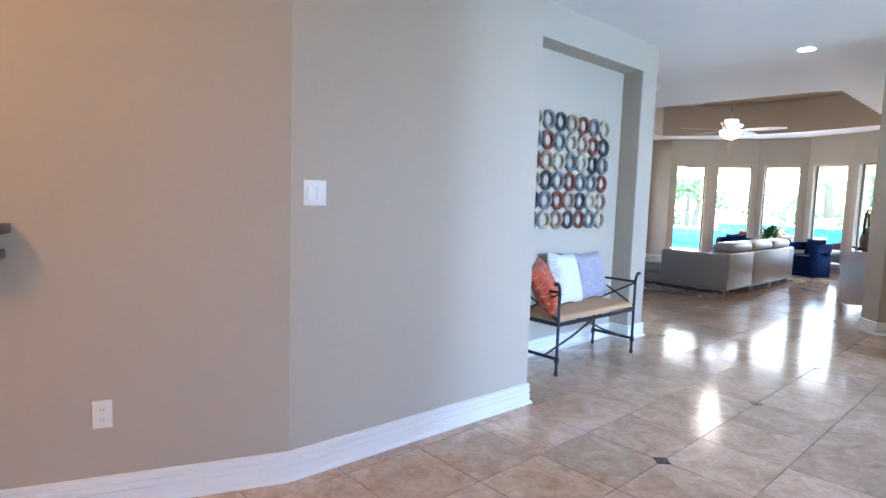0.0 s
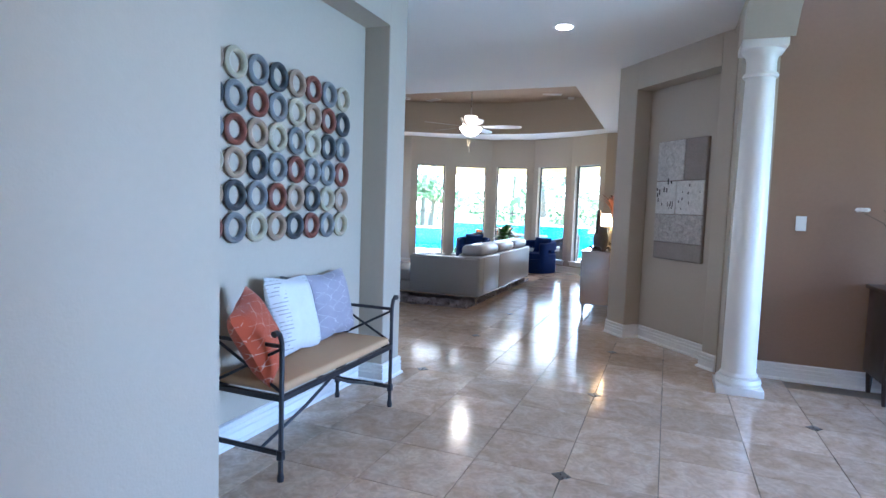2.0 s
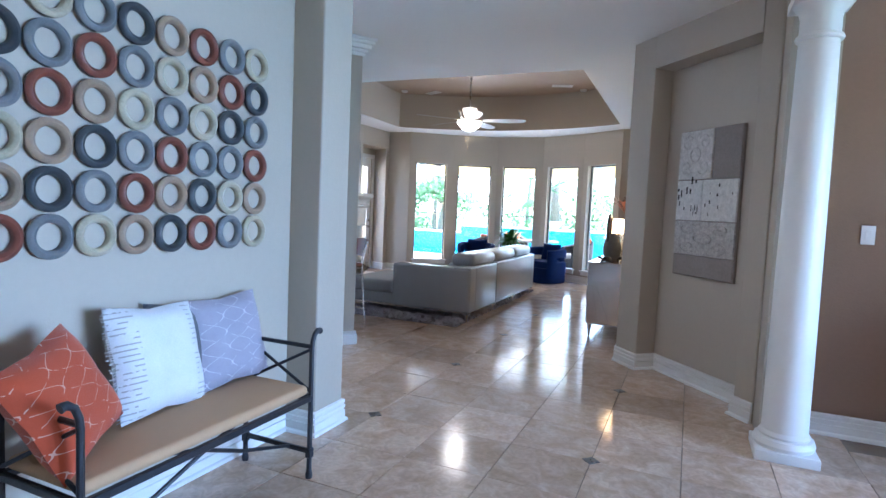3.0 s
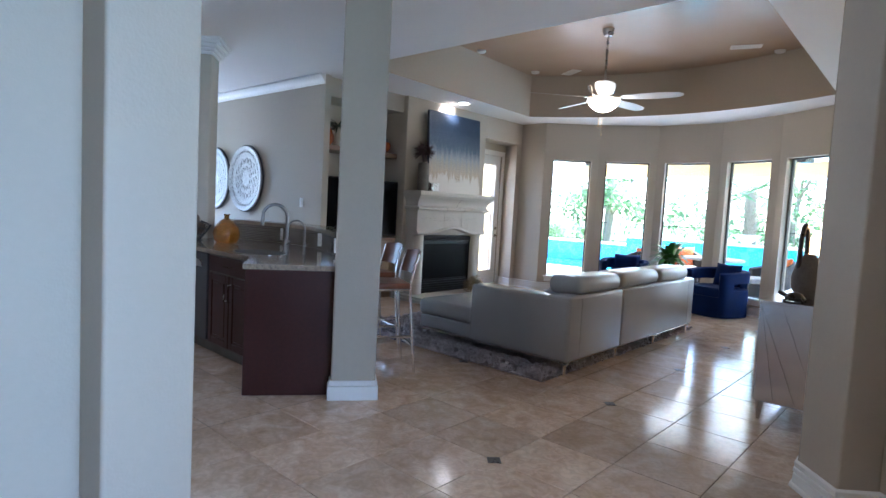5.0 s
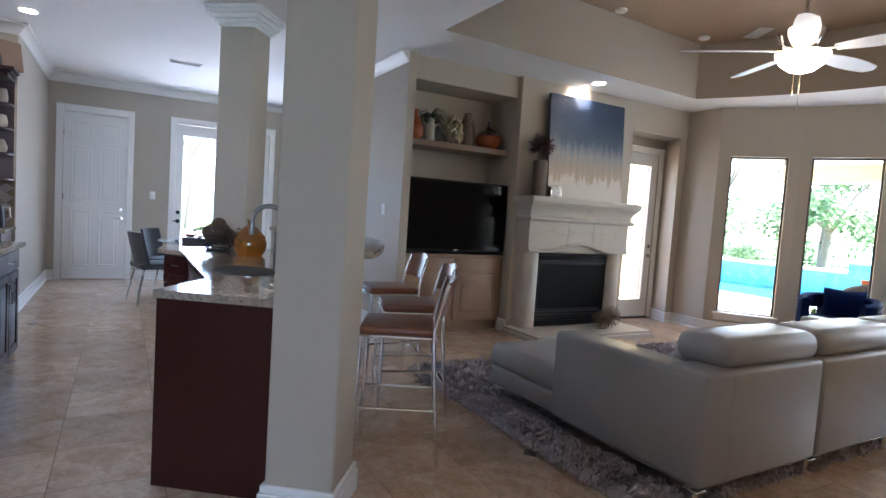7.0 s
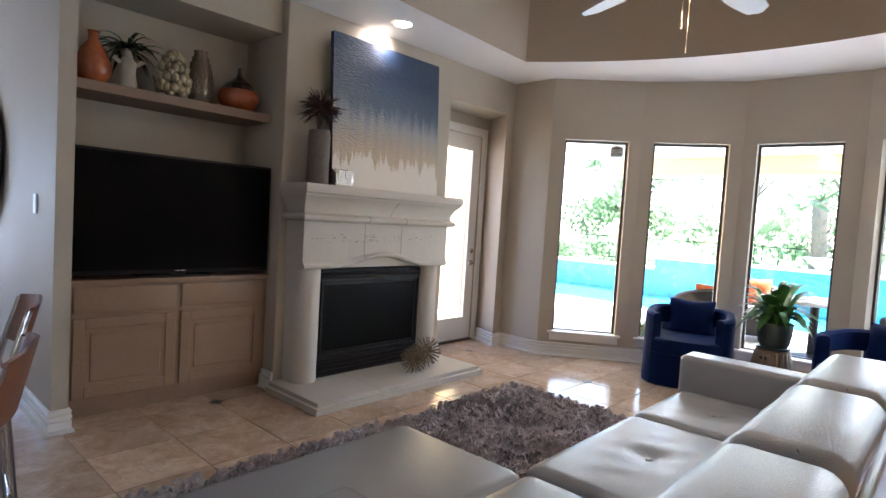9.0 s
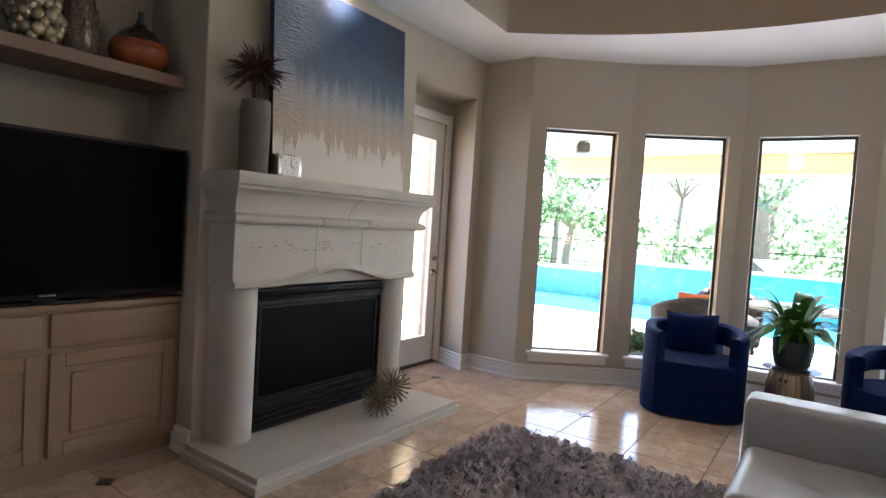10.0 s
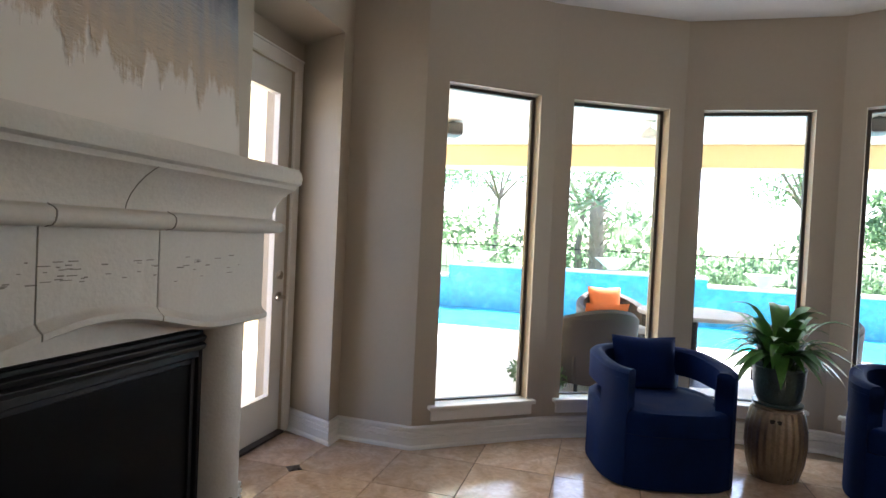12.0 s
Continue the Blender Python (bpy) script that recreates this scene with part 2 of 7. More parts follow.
def lathe(bm, profile, at=(0, 0, 0), seg=24, ribs=0, rib_depth=0.0):
    """A turned shape from (radius, height) pairs, bottom to top."""
    rings = []
    for r, z in profile:
        ring = []
        for k in range(seg):
            a = k * math.tau / seg
            rr = r * (1 + rib_depth * math.cos(a * ribs)) if ribs else r
            ring.append(bm.verts.new((at[0] + rr * math.cos(a), at[1] + rr * math.sin(a), at[2] + z)))
        rings.append(ring)
    for a, b in zip(rings, rings[1:]):
        for k in range(seg):
            bm.faces.new((a[k], a[(k + 1) % seg], b[(k + 1) % seg], b[k]))
    bm.faces.new(rings[0][::-1])
    bm.faces.new(rings[-1])
    return [v for ring in rings for v in ring]


def prism(bm, poly, z0, z1):
    """A slab with the plan poly between two heights."""
    lo, hi = [bm.verts.new((x, y, z0)) for x, y in poly], [bm.verts.new((x, y, z1)) for x, y in poly]
    n = len(poly)
    for i in range(n):
        bm.faces.new((lo[i], lo[(i + 1) % n], hi[(i + 1) % n], hi[i]))
    bm.faces.new(lo[::-1])
    bm.faces.new(hi)
    return lo + hi


def strip(bm, line, profile, closed=False):
    """A moulding: profile of (out, z) swept along a plan line; out is to the left of the way."""
    pts = [Vector((x, y)) for x, y in line]
    rings = []
    for i, p in enumerate(pts):
        ds = []
        if i:
            ds.append((p - pts[i - 1]).normalized())
        if i < len(pts) - 1:
            ds.append((pts[i + 1] - p).normalized())
        ns = [Vector((-d.y, d.x)) for d in ds]
        n = sum(ns, Vector((0, 0))).normalized()
        n = n / max(0.35, n.dot(ns[0]))
        rings.append([bm.verts.new((p.x + n.x * o, p.y + n.y * o, z)) for o, z in profile])
    m = len(profile)
    for a, b in zip(rings, rings[1:]):
        for k in range(m):
            bm.faces.new((a[k], a[(k + 1) % m], b[(k + 1) % m], b[k]))
    bm.faces.new(rings[0][::-1])
    bm.faces.new(rings[-1])


def finish(name, bm, material, angle=38):
    bmesh.ops.recalc_face_normals(bm, faces=bm.faces)
    me = bpy.data.meshes.new(name)
    bm.to_mesh(me)
    bm.free()
    me.materials.append(MATS[material] if isinstance(material, str) else material)
    for p in me.polygons:
        p.use_smooth = True
    me.set_sharp_from_angle(angle=radians(angle))
    return me


def part(name, bm, material, parent, label=""):
    ob = new(name, finish(name, bm, material))
    ob.parent = parent
    return tagged(ob, label)


def thing(name, label, category, m=None, group="", kind=""):
    ob = new(name)
    ob.empty_display_size = 0.1
    if m is not None:
        ob.matrix_world = m
    return tagged(ob, label, category, group, kind)


def solid(name, bm, material, label, category, group="", kind="", m=None):
    ob = new(name, finish(name, bm, material))
    if m is not None:
        ob.matrix_world = m
    return tagged(ob, label, category, group, kind)


def frame_at(p, q):
    """The pose whose x runs from p to q on plan, y to the left."""
    d = Vector((q[0] - p[0], q[1] - p[1], 0))
    return Matrix.Translation((p[0], p[1], 0)) @ Matrix.Rotation(math.atan2(d.y, d.x), 4, "Z"), d.length


def wall(name, p, q, thick, z0=-0.02, z1=CEIL, holes=(), material="paint", label="beige painted drywall wall", bevel=0.0):
    """A wall whose face is the plan line p-q; it is solid to the right of the way, with holes (s0, s1, z0, z1)."""
    m, length = frame_at(p, q)
    bm = bmesh.new()
    cuts = sorted({0.0, length, *[h[0] for h in holes], *[h[1] for h in holes]})
    for a, b in zip(cuts, cuts[1:]):
        inside = [h for h in holes if h[0] <= a + 1e-6 and h[1] >= b - 1e-6]
        if not inside:
            box(bm, a, -thick, z0, b, 0, z1)
        for h in inside:
            if h[2] > z0 + 1e-4:
                box(bm, a, -thick, z0, b, 0, h[2])
            if h[3] < z1 - 1e-4:
                box(bm, a, -thick, h[3], b, 0, z1)
    ob = solid(name, bm, material, label, "wall", kind="structure", m=m)
    return ob


# ---- structure: walls ----
wall("wall_hall_north", (2.96, 2.51), (1.235, 2.555), 0.90, label="pale greige painted hall wall with rounded corners")
wall("wall_entry", (1.235, 2.555), (-2.7, 4.005), 0.2, label="greige painted entry wall in warm light")
wall("wall_niche_back", (5.19, 3.24), (2.98, 3.24), 0.18, label="greige painted back of the hall niche")
bm = bmesh.new()
box(bm, 2.98, 3.03, 2.66, 5.19, 3.24, CEIL)
box(bm, 5.19, 3.03, -0.02, 5.475, 3.42, CEIL, 0.012, 3)
solid("wall_niche_frame", bm, "paint", "greige painted niche header and end pier", "wall", kind="structure")
wall("wall_living_south", (8.03, 1.65), (13.2, 1.65), 0.2)
A0, A1 = (6.81, 0.61), (8.03, 1.65)
am, alen = frame_at(A0, A1)
bm = bmesh.new()
box(bm, 0, -0.34, -0.02, alen, -0.20, CEIL)
box(bm, 0, -0.20, -0.02, 0.17, 0, CEIL, 0.012, 3)
box(bm, 1.30, -0.20, -0.02, alen, 0, CEIL, 0.012, 3)
box(bm, 0.17, -0.20, 2.66, 1.30, 0, CEIL)
solid("wall_angled_niche", bm, "paint", "greige painted angled wall with a tall recessed niche", "wall", kind="structure", m=am)
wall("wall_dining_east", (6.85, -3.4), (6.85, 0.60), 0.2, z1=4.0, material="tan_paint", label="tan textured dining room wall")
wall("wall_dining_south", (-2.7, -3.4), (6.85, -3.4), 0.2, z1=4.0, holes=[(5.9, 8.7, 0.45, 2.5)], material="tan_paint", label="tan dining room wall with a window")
wall("wall_entry_west", (-2.7, 4.1), (-2.7, -3.4), 0.2, z1=4.0, label="greige painted entry wall")
wall("wall_mirror", (8.87, 11.63), (8.87, 7.09), -0.09, label="beige breakfast room wall")
wall("wall_breakfast", (5.275, 11.63), (9.075, 11.63), -0.2, holes=[(0.36, 1.17, -0.02, 2.44), (1.82, 3.25, -0.02, 2.44)], label="beige breakfast room wall with doors")
wall("wall_pantry_side", (5.45, 9.15), (5.45, 11.63), -0.15, label="beige wall beside the pantry door")
wall("wall_kitchen_back", (2.6, 9.0), (5.45, 9.0), -0.15, label="beige kitchen wall above the cabinets")
wall("wall_kitchen_west", (2.6, 3.2), (2.6, 9.0), -0.15)
wall("wall_tv_back", (8.92, 7.68), (10.30, 7.68), -0.12, label="beige back of the television niche")
bm = bmesh.new()
box(bm, 8.96, 7.165, 2.70, 10.30, 7.68, CEIL)
solid("wall_tv_header", bm, "paint", "beige header over the television niche", "wall", kind="structure")
bm = bmesh.new()
box(bm, 10.30, 7.085, -0.02, 12.13, 7.80, CEIL, 0.012, 3)
solid("wall_chimney_breast", bm, "paint", "beige painted chimney breast", "wall", kind="structure")
wall("wall_patio_door", (12.13, 7.47), (13.35, 7.47), -0.2, holes=[(0.26, 0.99, -0.02, 2.36)], label="beige recess wall round the patio door")
bm = bmesh.new()
prism(bm, [(12.13, 7.09), (13.056, 7.09), (13.23, 7.47), (12.13, 7.47)], 2.575, CEIL)
prism(bm, [(13.056, 7.09), (13.50, 7.09), (13.50, 7.69), (13.23, 7.69), (13.23, 7.47)], -0.02, CEIL)
solid("wall_recess_header", bm, "paint", "beige header and side of the door recess", "wall", kind="structure")
for i in range(len(BAY) - 1):
    hole = [(s0, s1, WIN_Z0, WIN_Z1) for j, s0, s1 in WINS if j == i]
    wall("wall_bay_%d" % (i + 1), BAY[i], BAY[i + 1], -0.16, holes=hole, label="beige painted bay wall with a tall window" if hole else "beige painted bay wall")

# ---- ceilings ----
ARC = []
for k in range(17):
    y = 6.51 - 4.21 * k / 16
    ARC.append((13.26 - 0.74 * ((y - 4.24) / 2.27) ** 2 - 0.05 * (6.51 - y) / 4.21, y))
INNER = [(8.82, 2.26), (8.82, 6.31)] + ARC
bm = bmesh.new()
box(bm, -2.9, 0.62, CEIL, 8.82, 12.1, CEIL + 0.08)
OUT = [(8.82, 1.3), (8.82, 8.1)] + [(12.9 + 2.2 * math.sin(min(1, k / 6) * math.pi / 2), 8.1 - 6.8 * k / 16) for k in range(17)]
OUT[-1] = (15.1, 1.3)
for z in (CEIL, CEIL + 0.08):
    iv, ov = [bm.verts.new((x, y, z)) for x, y in INNER], [bm.verts.new((x, y, z)) for x, y in OUT]
    for k in range(1, len(INNER)):
        j = (k + 1) % len(INNER)
        bm.faces.new((iv[k], iv[j], ov[j], ov[k]))
solid("ceiling", bm, "ceiling_paint", "white textured flat ceiling", "ceiling", kind="structure")
bm = bmesh.new()
box(bm, -2.9, -3.6, 3.9, 7.1, 0.25, 4.0)
solid("ceiling_dining", bm, "ceiling_paint", "white dining room ceiling", "ceiling", kind="structure")
bm = bmesh.new()
lo, hi = [bm.verts.new((x, y, CEIL + 0.002)) for x, y in INNER], [bm.verts.new((x, y, TRAY)) for x, y in INNER]
for k in range(len(INNER)):
    j = (k + 1) % len(INNER)
    bm.faces.new((lo[k], lo[j], hi[j], hi[k]))
solid("ceiling_tray_side", bm, "paint", "beige upright sides of the tray ceiling", "ceiling", kind="structure")
bm = bmesh.new()
prism(bm, INNER, TRAY, TRAY + 0.1)
solid("ceiling_tray", bm, "tray_paint", "tan textured tray ceiling", "ceiling", kind="structure")

# ---- columns, header and mouldings ----
def local(m, pts):
    return [tuple((m @ Vector((x, y, 0))).xy) for x, y in pts]


BASE = [(0, -0.01), (0.031, -0.01), (0.031, 0.010), (0.026, 0.019), (0.017, 0.023), (0.017, 0.070), (0.010, 0.073), (0.010, 0.079), (0.018, 0.083), (0.018, 0.102), (0.010, 0.106), (0.015, 0.118), (0.015, 0.133), (0.007, 0.141), (0, 0.142)]
angled = local(am, [(0, 0), (0.17, 0), (0.17, -0.20), (1.30, -0.20), (1.30, 0), (alen, 0)])
for line in (
    [(2.96, 3.24), (2.96, 2.51), (1.235, 2.555), (-2.7, 4.005)],
    [(5.475, 3.42), (5.475, 3.03), (5.19, 3.03), (5.19, 3.24), (2.98, 3.24)],
    angled + [(13.2, 1.65)] + BAY[::-1][1:] + [(13.056, 7.09), (13.205, 7.45)],
    [(12.13, 7.45), (12.13, 7.085), (11.95, 7.085)],
    [(10.30, 7.085), (10.30, 7.25)],
    [(6.85, -3.4), (6.85, 0.30)],
    [(8.96, 7.28), (8.96, 7.09), (8.87, 7.09), (8.87, 11.63), (8.63, 11.63)],
    [(7.0, 11.63), (6.54, 11.63)],
    [(5.545, 11.63), (5.45, 11.63), (5.45, 9.0)],
):
    bm = bmesh.new()
    strip(bm, line, BASE)
    solid("baseboard", bm, "trim_paint", "white stepped wooden baseboard along the wall", "baseboard", kind="structure")
CROWN = [(0, 2.825), (0.012, 2.825), (0.018, 2.85), (0.075, 2.915), (0.09, 2.918), (0.09, 2.938), (0, 2.938)]
for line in ([(8.87, 7.09), (8.87, 11.63), (5.45, 11.63), (5.45, 9.0), (2.6, 9.0)],):
    bm = bmesh.new()
    strip(bm, line, CROWN)
    solid("crown_moulding", bm, "trim_paint", "white crown moulding under the kitchen ceiling", "moulding", kind="structure")

# header with shallow arches over the colonnade
bm = bmesh.new()
for x0, x1 in ((-2.7, 2.55), (2.85, 6.18)):
    top = [(x0 + (x1 - x0) * k / 24, 2.66 + 0.38 * math.sqrt(max(0, 1 - (2 * k / 24 - 1) ** 2))) for k in range(25)]
    vs = []
    for y in (0.30, 0.64):
        vs.append(([bm.verts.new((x, y, z)) for x, z in top], [bm.verts.new((x, y, 3.5)) for x, z in top]))
    (a, ah), (b, bh) = vs
    for k in range(24):
        bm.faces.new((a[k], a[k + 1], ah[k + 1], ah[k]))
        bm.faces.new((b[k], b[k + 1], bh[k + 1], bh[k]))
        bm.faces.new((a[k], a[k + 1], b[k + 1], b[k]))
for x0, x1 in ((2.55, 2.85), (6.18, 6.48)):
    box(bm, x0, 0.34, 2.66, x1, 0.64, 3.5)
box(bm, 6.48, 0.30, 2.9, 6.85, 0.64, 3.5)
box(bm, 6.50, 0.34, -0.02, 6.85, 0.60, 3.0)
solid("wall_colonnade", bm, "paint", "beige header with shallow arches over the columns", "wall", kind="structure")


def round_column(x, y, label):
    ob = thing("round_column", label, "column", pose(x, y, 0))
    bm = bmesh.new()
    box(bm, -0.165, -0.165, 0, 0.165, 0.165, 0.06, 0.006, 2)
    lathe(bm, [(0.155, 0.06), (0.165, 0.085), (0.155, 0.115), (0.132, 0.12), (0.137, 0.135), (0.12, 0.16)], seg=40)
    part("base", bm, "trim_paint", ob)
    bm = bmesh.new()
    lathe(bm, [(0.122, 0.15), (0.120, 0.6), (0.114, 1.4), (0.105, 2.1), (0.101, 2.42)], seg=40)
    part("shaft", bm, "trim_paint", ob)
    bm = bmesh.new()
    lathe(bm, [(0.101, 2.40), (0.116, 2.405), (0.122, 2.418), (0.116, 2.432), (0.103, 2.437), (0.103, 2.53), (0.110, 2.555), (0.132, 2.585), (0.143, 2.60)], seg=40)
    box(bm, -0.152, -0.152, 2.60, 0.152, 0.152, 2.659, 0.005, 2)
    part("capital", bm, "trim_paint", ob)


round_column(6.33, 0.487, "white round column on a square plinth")
round_column(2.67, 0.34, "white round column beside the hall")


def square_column(x, y, turn, label):
    ob = thing("square_column", label, "column", pose(x, y, 0, 0, 0, turn))
    bm = bmesh.new()
    box(bm, -0.152, -0.152, 0, 0.152, 0.152, CEIL - 0.001, 0.014, 3)
    part("shaft", bm, "paint", ob)
    h = 0.152
    bm = bmesh.new()
    box(bm, -h - 0.022, -h - 0.022, 0, h + 0.022, h + 0.022, 0.10, 0.004)
    box(bm, -h - 0.014, -h - 0.014, 0.10, h + 0.014, h + 0.014, 0.135, 0.005)
    part("plinth", bm, "trim_paint", ob, "white stepped plinth")
    bm = bmesh.new()
    for a, z0, z1 in ((0.012, 2.78, 2.81), (0.035, 2.81, 2.84), (0.06, 2.84, 2.88), (0.085, 2.88, 2.91), (0.10, 2.91, 2.939)):
        box(bm, -h - a, -h - a, z0, h + a, h + a, z1, 0.006, 2)
    part("crown", bm, "trim_paint", ob, "white crown moulding")


square_column(7.164, 4.25, -37, "beige square column with a white plinth")
square_column(7.29, 7.08, -39, "beige square column rising behind the bar")

# ---- windows and doors ----
mat("bronze_frame", (0.08, 0.072, 0.064), 0.4, 0.3, vary=0.1)
for i, s0, s1 in WINS:
    m, _ = frame_at(BAY[i], BAY[i + 1])
    ob = thing("window_%d" % i, "tall fixed bay window with white sill", "window", m, kind="structure")
    y0, y1 = 0.085, 0.115
    bm = bmesh.new()
    w = 0.022
    box(bm, s0, y0, WIN_Z0, s0 + w, y1, WIN_Z1)
    box(bm, s1 - w, y0, WIN_Z0, s1, y1, WIN_Z1)
    box(bm, s0 + w, y0, WIN_Z0, s1 - w, y1, WIN_Z0 + w)
    box(bm, s0 + w, y0, WIN_Z1 - w, s1 - w, y1, WIN_Z1)
    part("window_frame", bm, "bronze_frame", ob, "thin dark bronze frame")
    bm = bmesh.new()
    box(bm, s0 + w, 0.097, WIN_Z0 + w, s1 - w, 0.103, WIN_Z1 - w)
    part("pane", bm, "pane", ob).visible_shadow = False
    bm = bmesh.new()
    box(bm, s0 - 0.05, -0.045, WIN_Z0 - 0.012, s1 + 0.05, 0.085, WIN_Z0 + 0.014, 0.006, 2)
    vs = box(bm, s0 - 0.03, -0.022, WIN_Z0 - 0.085, s1 + 0.03, -0.001, WIN_Z0 - 0.012, 0.004)
    part("window_sill", bm, "trim_paint", ob, "white sill and apron")


def casing(bm, x0, x1, z1, w=0.085, t=0.022, y=0.0):
    """Door trim on a wall that faces -y at y."""
    box(bm, x0 - w, y - t, 0, x0, y, z1 + w, 0.004)
    box(bm, x1, y - t, 0, x1 + w, y, z1 + w, 0.004)
    box(bm, x0, y - t, z1, x1, y, z1 + w, 0.004)
    box(bm, x0 - w - 0.004, y - t - 0.006, z1 + w, x1 + w + 0.004, y, z1 + w + 0.014, 0.003)


def knob_set(parent, x, y, z, material="nickel"):
    bm = bmesh.new()
    rod(bm, (x, y, z), (x, y - 0.012, z), 0.032, seg=20)
    rod(bm, (x, y - 0.012, z), (x, y - 0.045, z), 0.012)
    tube(bm, [(x, y - 0.045, z), (x - 0.03, y - 0.048, z), (x - 0.085, y - 0.046, z + 0.004)], [0.012, 0.010, 0.008])
    part("door_handle", bm, material, parent, "satin nickel lever handle")
    bm = bmesh.new()
    rod(bm, (x, y, z + 0.14), (x, y - 0.018, z + 0.14), 0.030, 0.026, seg=20)
    part("deadbolt", bm, material, parent, "satin nickel deadbolt")


ob = thing("door_1", "white six-panel pantry door, closed", "door", kind="structure")
X0, X1, YW, ZD = 5.635, 6.44, 11.63, 2.43
bm = bmesh.new()
casing(bm, X0, X1, ZD, y=YW)
part("door_frame", bm, "trim_paint", ob)
bm = bmesh.new()
box(bm, X0 + 0.004, YW + 0.03, 0.01, X1 - 0.004, YW + 0.07, ZD - 0.004)
W = X1 - X0
for a, b in ((0.12, 0.44), (0.56, 0.88)):
    for z0, z1 in ((0.2, 1.02), (1.14, 1.95), (2.06, 2.30)):
        x0, x1 = X0 + a * W, X0 + b * W
        for p in ((x0, z0, x1, z0 + 0.02), (x0, z1 - 0.02, x1, z1), (x0, z0, x0 + 0.02, z1), (x1 - 0.02, z0, x1, z1)):
            box(bm, p[0], YW + 0.022, p[1], p[2], YW + 0.03, p[3], 0.003)
        box(bm, x0 + 0.045, YW + 0.024, z0 + 0.045, x1 - 0.045, YW + 0.03, z1 - 0.045, 0.004)
leaf = part("door_leaf", bm, "trim_paint", ob, "white panelled leaf")
knob_set(ob, X1 - 0.07, YW + 0.03, 0.92)
# unseen slab added behind the leaf to keep outside light from leaking in
bm = bmesh.new()
box(bm, X0 - 0.06, YW + 0.074, 0.0, X1 + 0.06, YW + 0.115, ZD + 0.05)
part("door_stop", bm, "trim_paint", ob)
bm = bmesh.new()
for z in (0.25, 1.2, 2.15):
    rod(bm, (X0 + 0.004, YW + 0.02, z - 0.05), (X0 + 0.004, YW + 0.02, z + 0.05), 0.009)
part("hinge", bm, "nickel", ob)

ob = thing("door_2", "white glazed double patio door with bright panes", "door", kind="structure")
X0, X1 = 7.10, 8.52
bm = bmesh.new()
casing(bm, X0, X1, ZD, y=YW)
box(bm, (X0 + X1) / 2 - 0.03, YW + 0.01, 0, (X0 + X1) / 2 + 0.03, YW + 0.09, ZD)
part("door_frame", bm, "trim_paint", ob)
for x0, x1 in ((X0, (X0 + X1) / 2 - 0.03), ((X0 + X1) / 2 + 0.03, X1)):
    bm = bmesh.new()
    s = 0.105
    box(bm, x0, YW + 0.03, 0.01, x0 + s, YW + 0.075, ZD)
    box(bm, x1 - s, YW + 0.03, 0.01, x1, YW + 0.075, ZD)
    box(bm, x0 + s, YW + 0.03, 0.01, x1 - s, YW + 0.075, 0.26)
    box(bm, x0 + s, YW + 0.03, ZD - 0.17, x1 - s, YW + 0.075, ZD)
    leaf = part("door_leaf", bm, "trim_paint", ob, "white stiles round a full pane")
    bm = bmesh.new()
    box(bm, x0 + s, YW + 0.05, 0.26, x1 - s, YW + 0.056, ZD - 0.17)
    part("pane", bm, "pane", leaf).visible_shadow = False
knob_set(ob, X0 + 0.055, YW + 0.03, 0.92, "black_metal")

ob = thing("door_3", "white full-glass patio door in a recess", "door", kind="structure")
X0, X1, YW, ZD = 12.39, 13.12, 7.47, 2.36
bm = bmesh.new()
casing(bm, X0, X1, ZD, y=YW, w=0.075)
part("door_frame", bm, "trim_paint", ob)
bm = bmesh.new()
s = 0.115
box(bm, X0, YW + 0.02, 0.01, X0 + s, YW + 0.065, ZD)
box(bm, X1 - s, YW + 0.02, 0.01, X1, YW + 0.065, ZD)
box(bm, X0 + s, YW + 0.02, 0.01, X1 - s, YW + 0.065, 0.27)
box(bm, X0 + s, YW + 0.02, ZD - 0.17, X1 - s, YW + 0.065, ZD)
for p in ((X0 + s, 0.27, X0 + s + 0.02, ZD - 0.17), (X1 - s - 0.02, 0.27, X1 - s, ZD - 0.17)):
    box(bm, p[0], YW + 0.012, p[1], p[2], YW + 0.02, p[3], 0.003)
leaf = part("door_leaf", bm, "trim_paint", ob, "white stiles round a full pane")
bm = bmesh.new()
box(bm, X0 + s, YW + 0.04, 0.27, X1 - s, YW + 0.046, ZD - 0.17)
part("pane", bm, "pane", leaf).visible_shadow = False
knob_set(ob, X1 - 0.06, YW + 0.02, 0.90)
bm = bmesh.new()
box(bm, X0, YW - 0.03, 0.002, X1, YW + 0.06, 0.018, 0.004)
part("threshold", bm, "dark_wood", ob, "dark wooden threshold")

